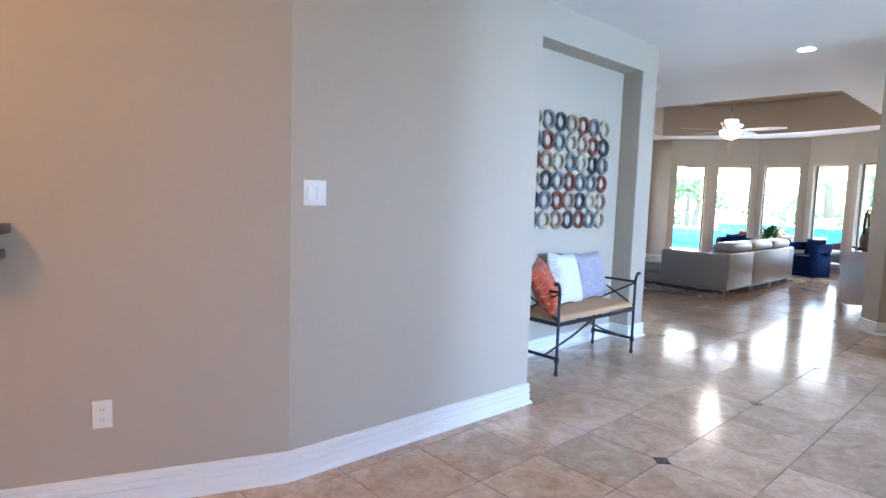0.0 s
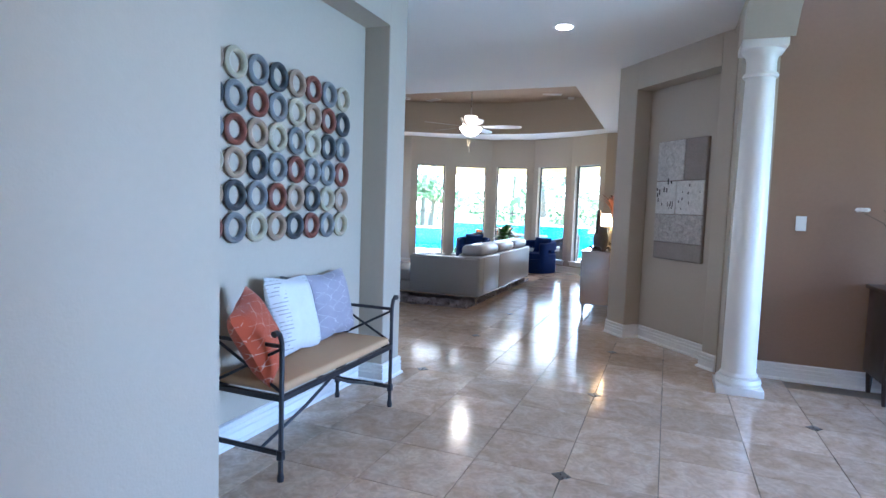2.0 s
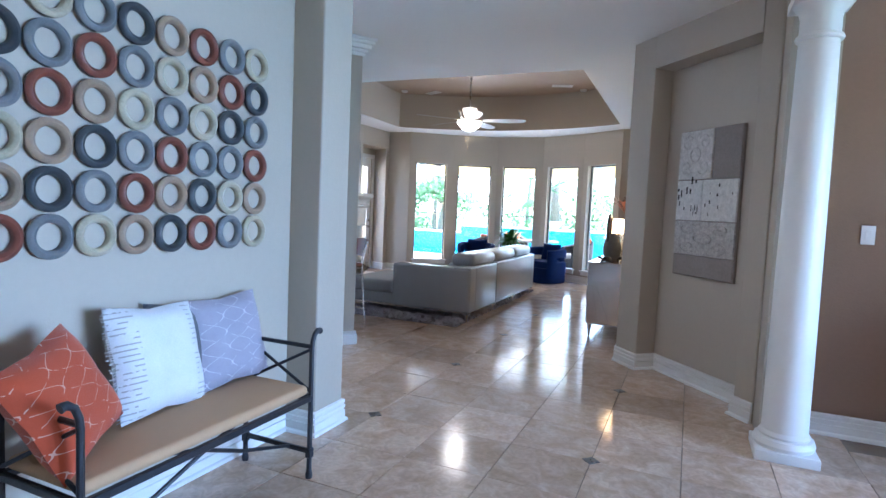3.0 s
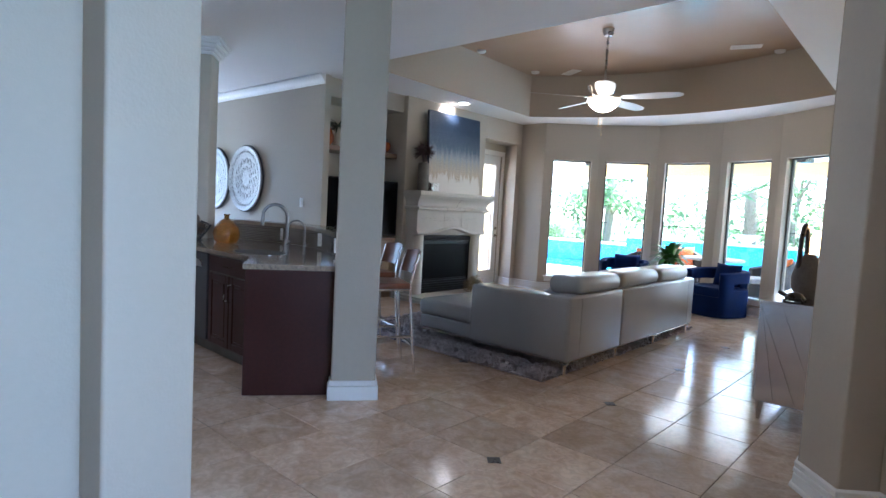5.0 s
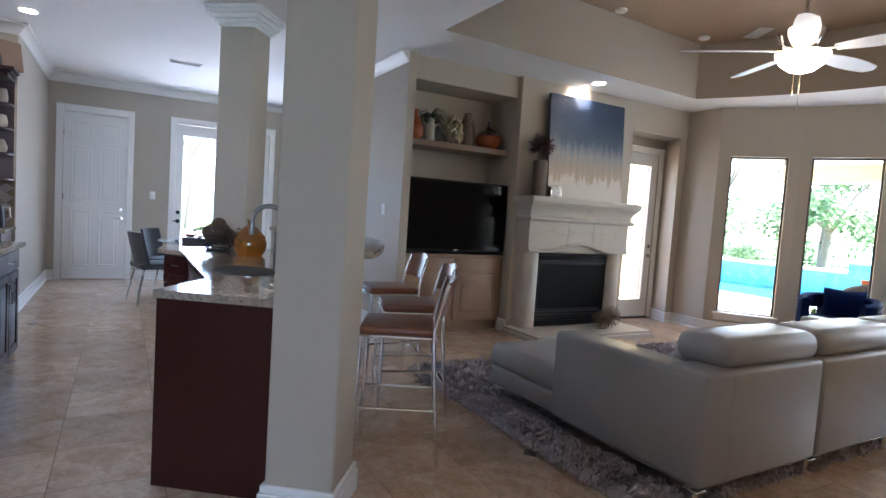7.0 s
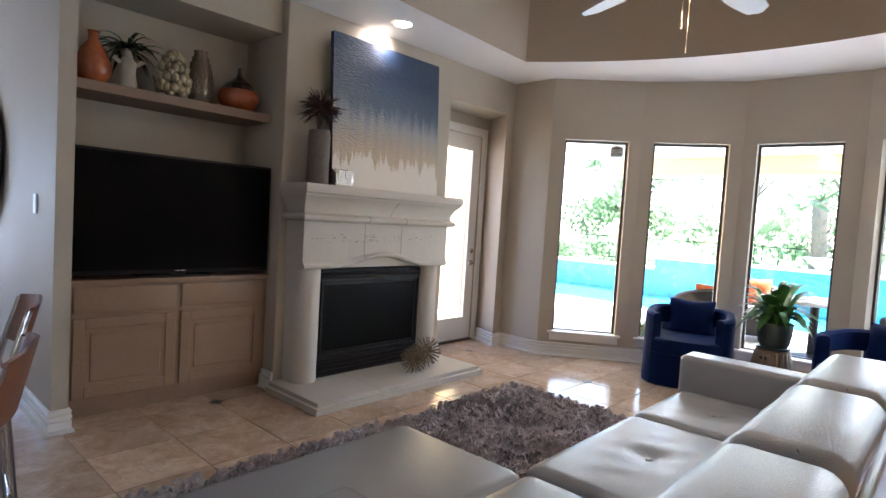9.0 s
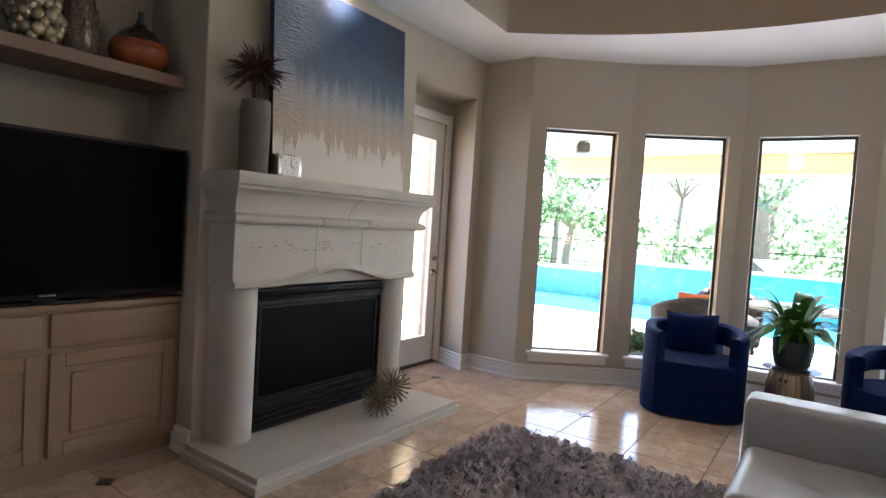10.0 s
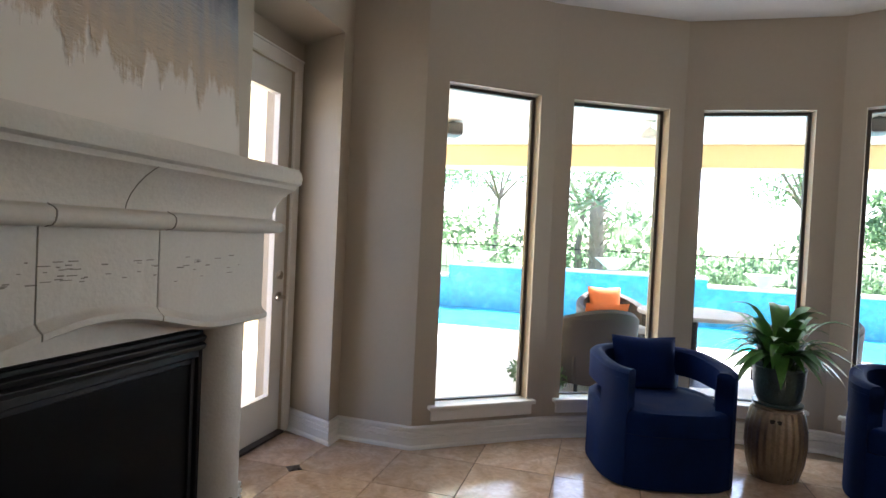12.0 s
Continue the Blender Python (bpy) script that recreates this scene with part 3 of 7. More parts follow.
# ---- switches, outlets, ceiling fittings ----
def plate(name, label, m, gangs=1, outlet=False):
    """A wall plate in the plane x-z of m, that faces -y."""
    ob = thing(name, label, "switch" if not outlet else "outlet", m)
    w = 0.075 if gangs == 1 else 0.12
    bm = bmesh.new()
    box(bm, -w / 2, -0.007, -0.06, w / 2, 0, 0.06, 0.003, 2)
    part("cover_plate", bm, "white_plastic", ob)
    for g in range(gangs):
        cx = (g - (gangs - 1) / 2) * 0.046
        if outlet:
            for dz in (-0.022, 0.022):
                bm = bmesh.new()
                rod(bm, (cx, -0.006, dz), (cx, -0.0095, dz), 0.016, seg=16)
                sock = part("socket", bm, "white_plastic", ob)
                bm = bmesh.new()
                for dx in (-0.006, 0.006):
                    box(bm, cx + dx - 0.001, -0.0103, dz - 0.005, cx + dx + 0.001, -0.0094, dz + 0.005)
                part("slot", bm, "dark_gap", sock)
        else:
            bm = bmesh.new()
            vs = box(bm, cx - 0.017, -0.010, -0.033, cx + 0.017, -0.005, 0.033, 0.002)
            move(vs, pose(0, 0, 0, 3))
            part("rocker", bm, "white_plastic", ob)
    return ob


plate("light_switch", "white double rocker switch on the hall wall", pose(1.354, 2.5515, 1.375, 0, 0, -1.5), 2)
em, _ = frame_at((-2.7, 4.005), (1.235, 2.555))
spot = Vector((0.515, 2.8195, 0.416))
plate("wall_outlet", "white power outlet low on the entry wall", Matrix.Translation(spot) @ em.to_3x3().to_4x4(), 1, True)
plate("light_switch", "white rocker switch on the tan wall", pose(6.848, 0.05, 1.32, 0, 0, -90))
plate("light_switch", "white rocker switch on the column pier end", pose(5.477, 3.24, 1.33, 0, 0, 90), 2)
plate("light_switch", "white rocker switch beside the patio doors", pose(6.79, 11.628, 1.30))
plate("wall_outlet", "white power outlet beside the pantry door", pose(6.70, 11.628, 0.42), 1, True)
plate("light_switch", "white rocker switch on the plate wall", pose(8.868, 7.52, 1.33, 0, 0, -90))
bmat = frame_at(BAY[2], BAY[1])[0]
plate("wall_outlet", "white power outlet in the bay baseboard", Matrix.Translation((13.535, 6.10, 0.085)) @ bmat.to_3x3().to_4x4() @ pose(0, -0.018, 0, 0, 90), 1, True)

mat("lamp_glow", (1, 1, 1), 0.4, emit=((1.0, 0.93, 0.82), 6))
mat("fan_glow", (1, 0.97, 0.9), 0.3, emit=((1.0, 0.86, 0.64), 1.6))


def can_light(x, y, z=CEIL):
    ob = thing("recessed_light", "white round recessed ceiling light, lit", "light", pose(x, y, z), group="recessed lights")
    bm = bmesh.new()
    lathe(bm, [(0.095, -0.004), (0.100, -0.001), (0.1, 0.0)], seg=28)
    part("trim_ring", bm, "trim_paint", ob)
    bm = bmesh.new()
    lathe(bm, [(0.068, -0.007), (0.070, -0.0045)], seg=24)
    part("bulb", bm, "lamp_glow", ob, "glowing bulb")


can_light(6.43, 2.0)
can_light(5.60, 8.42)
can_light(11.13, 6.75)


def vent(x, y, z, turn=0, w=0.36, d=0.16):
    ob = thing("ceiling_vent", "white metal slatted ceiling vent", "vent", pose(x, y, z, 0, 0, turn), group="ceiling vents")
    bm = bmesh.new()
    for p in ((-w / 2, -d / 2, w / 2, -d / 2 + 0.025), (-w / 2, d / 2 - 0.025, w / 2, d / 2), (-w / 2, -d / 2, -w / 2 + 0.025, d / 2), (w / 2 - 0.025, -d / 2, w / 2, d / 2)):
        box(bm, p[0], p[1], -0.008, p[2], p[3], 0, 0.002)
    part("frame", bm, "trim_paint", ob)
    bm = bmesh.new()
    box(bm, -w / 2 + 0.02, -d / 2 + 0.02, -0.002, w / 2 - 0.02, d / 2 - 0.02, -0.001)
    part("backing", bm, "dark_gap", ob)
    for k in range(6):
        y = -d / 2 + 0.03 + k * (d - 0.06) / 5
        bm = bmesh.new()
        move(box(bm, -w / 2 + 0.02, -0.008, -0.001, w / 2 - 0.02, 0.008, 0.001), pose(0, y, -0.006, 35))
        part("slat", bm, "trim_paint", ob)


vent(7.02, 9.52, CEIL)
vent(12.60, 5.83, TRAY, 60)
vent(12.52, 3.30, TRAY, 110)
for x, y, z in ((10.92, 6.30, TRAY), (12.30, 6.30, TRAY), (12.9, 3.0, TRAY), (5.58, 11.3, CEIL)):
    ob = thing("ceiling_detector", "small white round ceiling sensor", "sensor", pose(x, y, z), group="ceiling sensors")
    bm = bmesh.new()
    lathe(bm, [(0.05, -0.030), (0.062, -0.022), (0.065, 0)], seg=20)
    part("cover", bm, "white_plastic", ob)

# ---- hall: ring wall art, bench, cushions ----
for n, c in (("ring_black", (0.045, 0.05, 0.055)), ("ring_grey", (0.17, 0.175, 0.18)), ("ring_gold", (0.43, 0.38, 0.27)), ("ring_red", (0.18, 0.055, 0.035)), ("ring_brown", (0.31, 0.22, 0.15))):
    mat(n, c, 0.42, vary=0.22, scale=14, fine=90, bump=0.2, bump_scale=80, per_object=0.3)
art = thing("ring_wall_art", "wall art of painted wooden rings in rows", "wall art", pose(0, 3.237, 0))
RINGS = ["brown gold grey black brown red grey gold", "black grey red grey gold brown red black", "grey red brown gold grey gold black grey", "gold brown black grey red grey grey red", "brown black grey red brown black gold brown", "red grey gold brown black red grey gold"]
ring_mesh = {}
for c in "black grey gold red brown".split():
    bm = bmesh.new()
    ro, ri, d = 0.084, 0.052, 0.034
    prof = [(ri, 0.0), (ro - 0.006, 0.0), (ro, -0.010), (ro, -d + 0.012), (ro - 0.008, -d + 0.003), (ri + 0.014, -d), (ri + 0.003, -d + 0.006), (ri, -d + 0.012)]
    loops = []
    for k in range(36):
        a = k * math.tau / 36
        loops.append([bm.verts.new((r * math.cos(a), y, r * math.sin(a))) for r, y in prof])
    for k in range(36):
        p, q = loops[k], loops[(k + 1) % 36]
        for j in range(len(prof)):
            bm.faces.new((p[j], p[(j + 1) % len(prof)], q[(j + 1) % len(prof)], q[j]))
    ring_mesh[c] = finish("ring", bm, "ring_" + c)
for r, row in enumerate(RINGS):
    for c, colour in enumerate(row.split()):
        o = new("ring", ring_mesh[colour])
        o.location = (3.993 + 0.175 * (c - 2), random.uniform(-0.004, 0), 2.075 - 0.1737 * r)
        o.rotation_euler = (0, random.uniform(0, 6.28), 0)
        o.parent = art

bench = thing("bench", "black wrought iron bench with a tan upholstered seat", "bench", pose(4.185, 2.945, 0))
bw, bd = 0.575, 0.205
bm = bmesh.new()
box(bm, -bw + 0.01, -bd + 0.005, 0.425, bw - 0.01, bd - 0.005, 0.475, 0.022, 4)
part("seat", bm, "tan_cloth", bench, "tan upholstered seat pad")
bm = bmesh.new()
for y in (-bd, bd):
    box(bm, -bw, y - 0.012, 0.395, bw, y + 0.012, 0.425, 0.004)
for x in (-bw, bw):
    box(bm, x - 0.012, -bd, 0.395, x + 0.012, bd, 0.425, 0.004)
part("seat_frame", bm, "black_iron", bench)
for x in (-bw, bw):
    for y in (-bd, bd):
        bm = bmesh.new()
        tube(bm, [(x, y, 0.0), (x, y, 0.02), (x, y, 0.05)], [0.016, 0.018, 0.012], 10)
        rod(bm, (x, y, 0.04), (x, y, 0.66), 0.0125, seg=8)
        s = 1 if x > 0 else -1
        tube(bm, [(x, y, 0.65), (x + s * 0.004, y, 0.69), (x + s * 0.018, y, 0.725), (x + s * 0.042, y, 0.74), (x + s * 0.062, y, 0.735)], [0.0125, 0.0125, 0.0125, 0.014, 0.017], 10)
        part("leg", bm, "black_iron", bench)
    bm = bmesh.new()
    rod(bm, (x, -bd, 0.665), (x, bd, 0.665), 0.011, seg=8)
    rod(bm, (x, -bd, 0.44), (x, bd, 0.655), 0.008, seg=8)
    rod(bm, (x, bd, 0.44), (x, -bd, 0.655), 0.008, seg=8)
    part("arm_brace", bm, "black_iron", bench)
    bm = bmesh.new()
    box(bm, x - 0.008, -bd, 0.125, x + 0.008, bd, 0.150, 0.003)
    for y in (-bd, bd):
        box(bm, x - 0.016, y - 0.016, 0.105, x + 0.016, y + 0.016, 0.155, 0.004)
    part("side_stretcher", bm, "black_iron", bench)
for s in (-1, 1):
    bm = bmesh.new()
    tube(bm, [(-bw * s, -bd * 0.4, 0.14), (-bw * 0.4 * s, -bd * 0.5, 0.25), (0, -bd * 0.55, 0.345), (bw * 0.3 * s, -bd * 0.55, 0.398)], 0.009, 8)
    part("cross_stretcher", bm, "black_iron", bench)


def cushion_mesh(bm, w, h, t, n=14, pinch=0.10):
    """A pillow in the plane x-z, bulging along y, its foot at z 0."""
    grid = {}
    for side in (-1, 1):
        for i in range(n + 1):
            for j in range(n + 1):
                u, v = 2 * i / n - 1, 2 * j / n - 1
                edge = (1 - u ** 4) * (1 - v ** 4)
                k = 1 - pinch * (1 - abs(u * v) ** 0.8) * max(abs(u), abs(v)) ** 3
                co = (u * w / 2 * k, side * t / 2 * max(0, edge) ** 0.6, h / 2 + v * h / 2 * k)
                if side == 1 and (i in (0, n) or j in (0, n)):
                    grid[side, i, j] = grid[-1, i, j]
                else:
                    grid[side, i, j] = bm.verts.new(co)
        for i in range(n):
            for j in range(n):
                bm.faces.new((grid[side, i, j], grid[side, i + 1, j], grid[side, i + 1, j + 1], grid[side, i, j + 1]))


def stitched(name, base, thread, kind):
    """Cushion cloth with a woven-in pattern of shiny thread."""
    m = mat(name, base, 0.85, vary=0.10, scale=9, fine=180, bump=0.5, bump_scale=350, sheen=0.2)
    nt = m.node_tree
    b = nt.nodes["Principled BSDF"]
    old = b.inputs["Base Color"].links[0].from_socket
    tc = nt.nodes.new("ShaderNodeTexCoord")
    sep = nt.nodes.new("ShaderNodeSeparateXYZ")
    nt.links.new(tc.outputs["Object"], sep.inputs[0])

    def math_node(op, a, b2=None):
        n = nt.nodes.new("ShaderNodeMath")
        n.operation = op
        for k, v in enumerate((a, b2)):
            if v is None:
                continue
            if isinstance(v, (int, float)):
                n.inputs[k].default_value = v
            else:
                nt.links.new(v, n.inputs[k])
        return n.outputs[0]
    x, z = sep.outputs["X"], sep.outputs["Z"]
    if kind == "lattice":
        wave = math_node("MULTIPLY", math_node("SINE", math_node("MULTIPLY", z, 42.0)), 0.032)
        col = math_node("PINGPONG", math_node("ADD", x, 10.0), 0.065)
        line = math_node("ABSOLUTE", math_node("SUBTRACT", math_node("ABSOLUTE", wave), math_node("MULTIPLY", col, 0.5)))
        mask = math_node("LESS_THAN", line, 0.0011)
    else:
        dash = math_node("LESS_THAN", math_node("PINGPONG", math_node("ADD", z, 5.0), 0.011), 0.003)
        far = math_node("GREATER_THAN", math_node("ABSOLUTE", x), 0.135)
        mask = math_node("MULTIPLY", dash, far)
    nz = nt.nodes.new("ShaderNodeTexNoise")
    nz.inputs["Scale"].default_value = 26
    nt.links.new(tc.outputs["Object"], nz.inputs["Vector"])
    mask = math_node("MULTIPLY", mask, math_node("GREATER_THAN", nz.outputs["Fac"], 0.47))
    mx = nt.nodes.new("ShaderNodeMix")
    mx.data_type = "RGBA"
    nt.links.new(mask, mx.inputs["Factor"])
    nt.links.new(old, mx.inputs["A"])
    mx.inputs["B"].default_value = (*thread, 1)
    nt.links.new(mx.outputs["Result"], b.inputs["Base Color"])
    nt.links.new(math_node("SUBTRACT", 0.85, math_node("MULTIPLY", mask, 0.55)), b.inputs["Roughness"])


stitched("orange_cloth", (0.44, 0.065, 0.018), (0.60, 0.34, 0.26), "lattice")
stitched("white_cloth", (0.72, 0.72, 0.73), (0.42, 0.40, 0.38), "dash")
stitched("lavender_cloth", (0.36, 0.34, 0.40), (0.62, 0.60, 0.64), "lattice")
mat("grey_cloth", (0.13, 0.13, 0.14), 0.9, vary=0.1, bump=0.4, bump_scale=300)
for label, cloth, m, w in (
    ("burnt orange cushion with silver stitching, leaning on the bench arm", "orange_cloth", pose(3.775, 2.90, 0.500, -26, -13, 30), 0.41),
    ("white cushion with fringed silver thread", "white_cloth", pose(4.17, 3.03, 0.474, -17, 4, 6), 0.46),
    ("lavender cushion with a silver lattice pattern", "lavender_cloth", pose(4.60, 3.07, 0.474, -15, -2, -4), 0.44),
    ("dark grey cushion mostly hidden behind the others", "grey_cloth", pose(4.36, 3.14, 0.474, -10, 6, 0), 0.42),
):
    bm = bmesh.new()
    cushion_mesh(bm, w, w, 0.15)
    if cloth == "white_cloth":
        for s in (-1, 1):
            for k in range(46):
                z = 0.02 + k * (w - 0.04) / 45
                rod(bm, (s * (w / 2 - 0.02), 0, z), (s * (w / 2 + 0.012), random.uniform(-0.01, 0.01), z + random.uniform(-0.008, 0.004)), 0.0016, seg=4)
    solid("cushion", bm, cloth, label, "cushion", group="cushions on the bench", m=m)

# pressed-tin art panel in the angled niche
mat("tin_white", (0.55, 0.53, 0.50), 0.5, vary=0.30, scale=16, fine=45, bump=1.0, bump_scale=36)
mat("tin_scroll", (0.42, 0.39, 0.36), 0.5, vary=0.4, scale=20, fine=50, bump=1.0, bump_scale=30)
mat("weathered_wood", (0.27, 0.235, 0.21), 0.75, vary=0.16, scale=6, fine=70)
mat("flaked_white", (0.62, 0.61, 0.58), 0.6, vary=0.22, scale=22, fine=60, bump=0.6, bump_scale=50)
s0 = (Vector((7.27, 0.74, 0)) - Vector((*A0, 0))).dot(Vector((math.cos(math.atan2(1.04, 1.22)), math.sin(math.atan2(1.04, 1.22)), 0)))
panel = thing("art_panel", "tall collage panel of pressed tin and weathered boards", "wall art", am @ pose(s0, -0.20, 0.90))
AW, AH = 0.67, 1.20
bm = bmesh.new()
box(bm, 0, 0.0, 0, AW, 0.030, AH, 0.003)
part("backing", bm, "weathered_wood", panel)
for nm, x0, z0, x1, z1, mt in (("tin_square", 0.005, 0.005, AW - 0.005, 0.17, "weathered_wood"), ("tin_square", 0.005, 0.178, AW - 0.005, 0.455, "tin_scroll"), ("tin_square", 0.005, 0.462, 0.37, 0.79, "flaked_white"), ("tin_square", 0.376, 0.462, AW - 0.005, 0.79, "flaked_white"), ("tin_square", 0.29, 0.80, AW - 0.005, AH - 0.005, "tin_white"), ("tin_square", 0.005, 0.80, 0.284, AH - 0.005, "weathered_wood")):
    bm = bmesh.new()
    box(bm, x0, 0.026, z0, x1, 0.042 if "wood" not in mt else 0.036, z1, 0.004)
    if mt == "tin_scroll" or mt == "tin_white":
        cx, cz, w2, h2 = (x0 + x1) / 2, (z0 + z1) / 2, (x1 - x0) / 2, (z1 - z0) / 2
        for sx in (-1, 1):
            for sz in (-1, 1):
                pts = []
                for k in range(22):
                    a, r = k * 0.42, 0.02 + 0.0045 * k
                    pts.append((cx + sx * (w2 * 0.5 + r * math.cos(a) * w2 * 3), 0.043, cz + sz * (h2 * 0.5 + r * math.sin(a) * h2 * 3)))
                pts = [(min(max(p[0], x0 + 0.01), x1 - 0.01), p[1], min(max(p[2], z0 + 0.01), z1 - 0.01)) for p in pts]
                tube(bm, pts, 0.006, 5)
        tube(bm, [(cx + w2 * 0.3 * math.cos(k * math.tau / 14), 0.043, cz + h2 * 0.3 * math.sin(k * math.tau / 14)) for k in range(14)], 0.006, 5, True)
    elif mt == "flaked_white":
        for k in range(14):
            x, z = random.uniform(x0 + 0.03, x1 - 0.03), random.uniform(z0 + 0.03, z1 - 0.03)
            box(bm, x - 0.004, 0.040, z - 0.02, x + 0.004, 0.044, z + 0.02, 0.002)
    part(nm, bm, mt, panel)
for k in range(22):
    bm = bmesh.new()
    x = random.uniform(0.40, AW - 0.03) if k < 14 else random.uniform(0.03, 0.34)
    z = random.uniform(0.49, 0.77)
    box(bm, x, 0.041, z, x + random.uniform(0.006, 0.018), 0.0445, z + random.uniform(0.015, 0.07 if k < 14 else 0.03), 0.001)
    part("flake", bm, "black_metal", panel)

# dining room buffet with flowers, dark shelf by the entry
buf = thing("buffet", "dark wood buffet standing along the tan wall", "buffet", pose(6.60, -1.25, 0))
bm = bmesh.new()
box(bm, -0.22, -0.80, 0.17, 0.22, 0.80, 0.83, 0.006, 2)
box(bm, -0.24, -0.82, 0.83, 0.24, 0.82, 0.86, 0.006, 2)
part("body", bm, "dark_wood", buf)
for y in (-0.76, 0.76):
    for x in (-0.18, 0.18):
        bm = bmesh.new()
        rod(bm, (x, y, 0), (x * 1.0, y, 0.175), 0.016, 0.028, seg=8)
        part("leg", bm, "dark_wood", buf)
for k in range(3):
    bm = bmesh.new()
    y = -0.78 + k * 0.525
    box(bm, -0.232, y, 0.2, -0.219, y + 0.51, 0.80, 0.004)
    dr = part("door", bm, "dark_wood", buf)
    bm = bmesh.new()
    rod(bm, (-0.245, y + 0.25, 0.55), (-0.232, y + 0.25, 0.55), 0.012)
    part("knob", bm, "nickel", dr)
vase = thing("flower_vase", "grey vase with white silk flowers and dry twigs", "vase", pose(6.58, -0.58, 0.861))
bm = bmesh.new()
lathe(bm, [(0.05, 0), (0.085, 0.06), (0.09, 0.14), (0.05, 0.24), (0.04, 0.27), (0.05, 0.29)], seg=24)
part("body", bm, "nickel", vase)
mat("petal", (0.75, 0.73, 0.68), 0.7, vary=0.08)
mat("twig", (0.12, 0.09, 0.06), 0.8, vary=0.2)
bm, bt = bmesh.new(), bmesh.new()
for k in range(16):
    a, s = random.uniform(0, 6.28), random.uniform(0.1, 0.30)
    tip = Vector((s * math.cos(a), s * math.sin(a), 0.29 + random.uniform(0.12, 0.5)))
    tube(bt, [(0, 0, 0.27), tip * 0.5 + Vector((0, 0, 0.2)), tip], [0.004, 0.003, 0.002], 5)
    if k < 7:
        for j in range(7):
            b2 = j * math.tau / 7
            lathe(bm, [(0.004, 0), (0.022, 0.012), (0.018, 0.03), (0.004, 0.034)], tip + Vector((0.03 * math.cos(b2), 0.03 * math.sin(b2), 0)), seg=7)
part("blossoms", bm, "petal", vase, "white silk blossoms")
part("twigs", bt, "twig", vase)
bm = bmesh.new()
box(bm, -0.95, -0.18, 1.06, -0.02, 0.0, 1.10, 0.006, 2)
box(bm, -0.93, -0.16, 1.10, -0.04, 0.0, 1.16, 0.01, 2)
box(bm, -0.97, -0.20, 1.16, 0.0, 0.0, 1.20, 0.006, 2)
solid("entry_shelf", bm, "dark_wood", "dark stained wooden shelf fixed to the entry wall", "shelf", m=Matrix.Translation((0.24, 2.9205, 0.02)) @ em.to_3x3().to_4x4())

# ---- living room: sofa ----
sofa = thing("sectional_sofa", "grey leather sectional sofa with chaise and headrests", "sofa", pose(8.755, 3.43, 0))
L, D = 3.0, 1.06


def soft(name, x0, y0, z0, x1, y1, z1, r, parent, label="", material="leather", seg=4):
    bm = bmesh.new()
    box(bm, x0, y0, z0, x1, y1, z1, r, seg)
    return part(name, bm, material, parent, label)


def padded(x0, y0, z0, x1, y1, z1, r, cuts=18):
    """A rounded block with a fine grid of faces, to be pressed into shape."""
    bm = bmesh.new()
    bmesh.ops.create_cube(bm, size=1.0)
    bmesh.ops.subdivide_edges(bm, edges=bm.edges[:], cuts=cuts, use_grid_fill=True)
    lo, hi = Vector((x0, y0, z0)), Vector((x1, y1, z1))
    for v in bm.verts:
        p = Vector([lo[k] + (hi[k] - lo[k]) * (v.co[k] + 0.5) for k in range(3)])
        q = Vector([min(max(p[k], lo[k] + r), hi[k] - r) for k in range(3)])
        d = p - q
        v.co = q + d.normalized() * r if d.length > 1e-6 else p
    return bm


soft("chaise_base", 0.0, 1.0, 0.13, 1.08, 1.72, 0.27, 0.03, sofa)
soft("chaise_seat", -0.01, 1.04, 0.26, 1.09, 1.74, 0.43, 0.055, sofa, "padded leather chaise seat")
soft("seat_base", 0.006, 0.05, 0.13, L, D, 0.27, 0.03, sofa)
for k, (x0, x1) in enumerate(((0.22, 1.08), (1.09, 2.08), (2.09, 2.785))):
    y1 = 1.035 if k == 0 else D + 0.01
    bm = padded(x0, 0.24, 0.26, x1, y1, 0.445, 0.05, 26)
    cx, cy = (x0 + x1) / 2, 0.76
    for v in bm.verts:
        if v.co.z > 0.40:
            dx, dy = v.co.x - cx, v.co.y - cy
            crown = max(0.0, 1 - (2 * dx / (x1 - x0)) ** 2) * max(0.0, 1 - (2 * (v.co.y - 0.65) / 0.82) ** 2)
            v.co.z += 0.012 * crown - 0.020 * math.exp(-(dx * dx + dy * dy) / 0.006) - 0.007 * math.exp(-(dy / 0.03) ** 2 - (dx / 0.26) ** 2) - 0.003 * math.sin(dx * 38 + dy * 17) * math.exp(-(dx / 0.3) ** 2 - (dy / 0.2) ** 2)
    cu = part("seat_cushion", bm, "leather", sofa, "tufted leather seat cushion")
    bm = bmesh.new()
    lathe(bm, [(0.016, 0), (0.018, 0.004), (0.011, 0.008), (0.002, 0.009)], (cx, cy, 0.430), seg=12)
    part("button", bm, "leather", cu)
for x0, x1 in ((0.004, 1.005), (1.015, L - 0.004)):
    soft("backrest", x0, 0.0, 0.12, x1, 0.235, 0.68, 0.028, sofa)
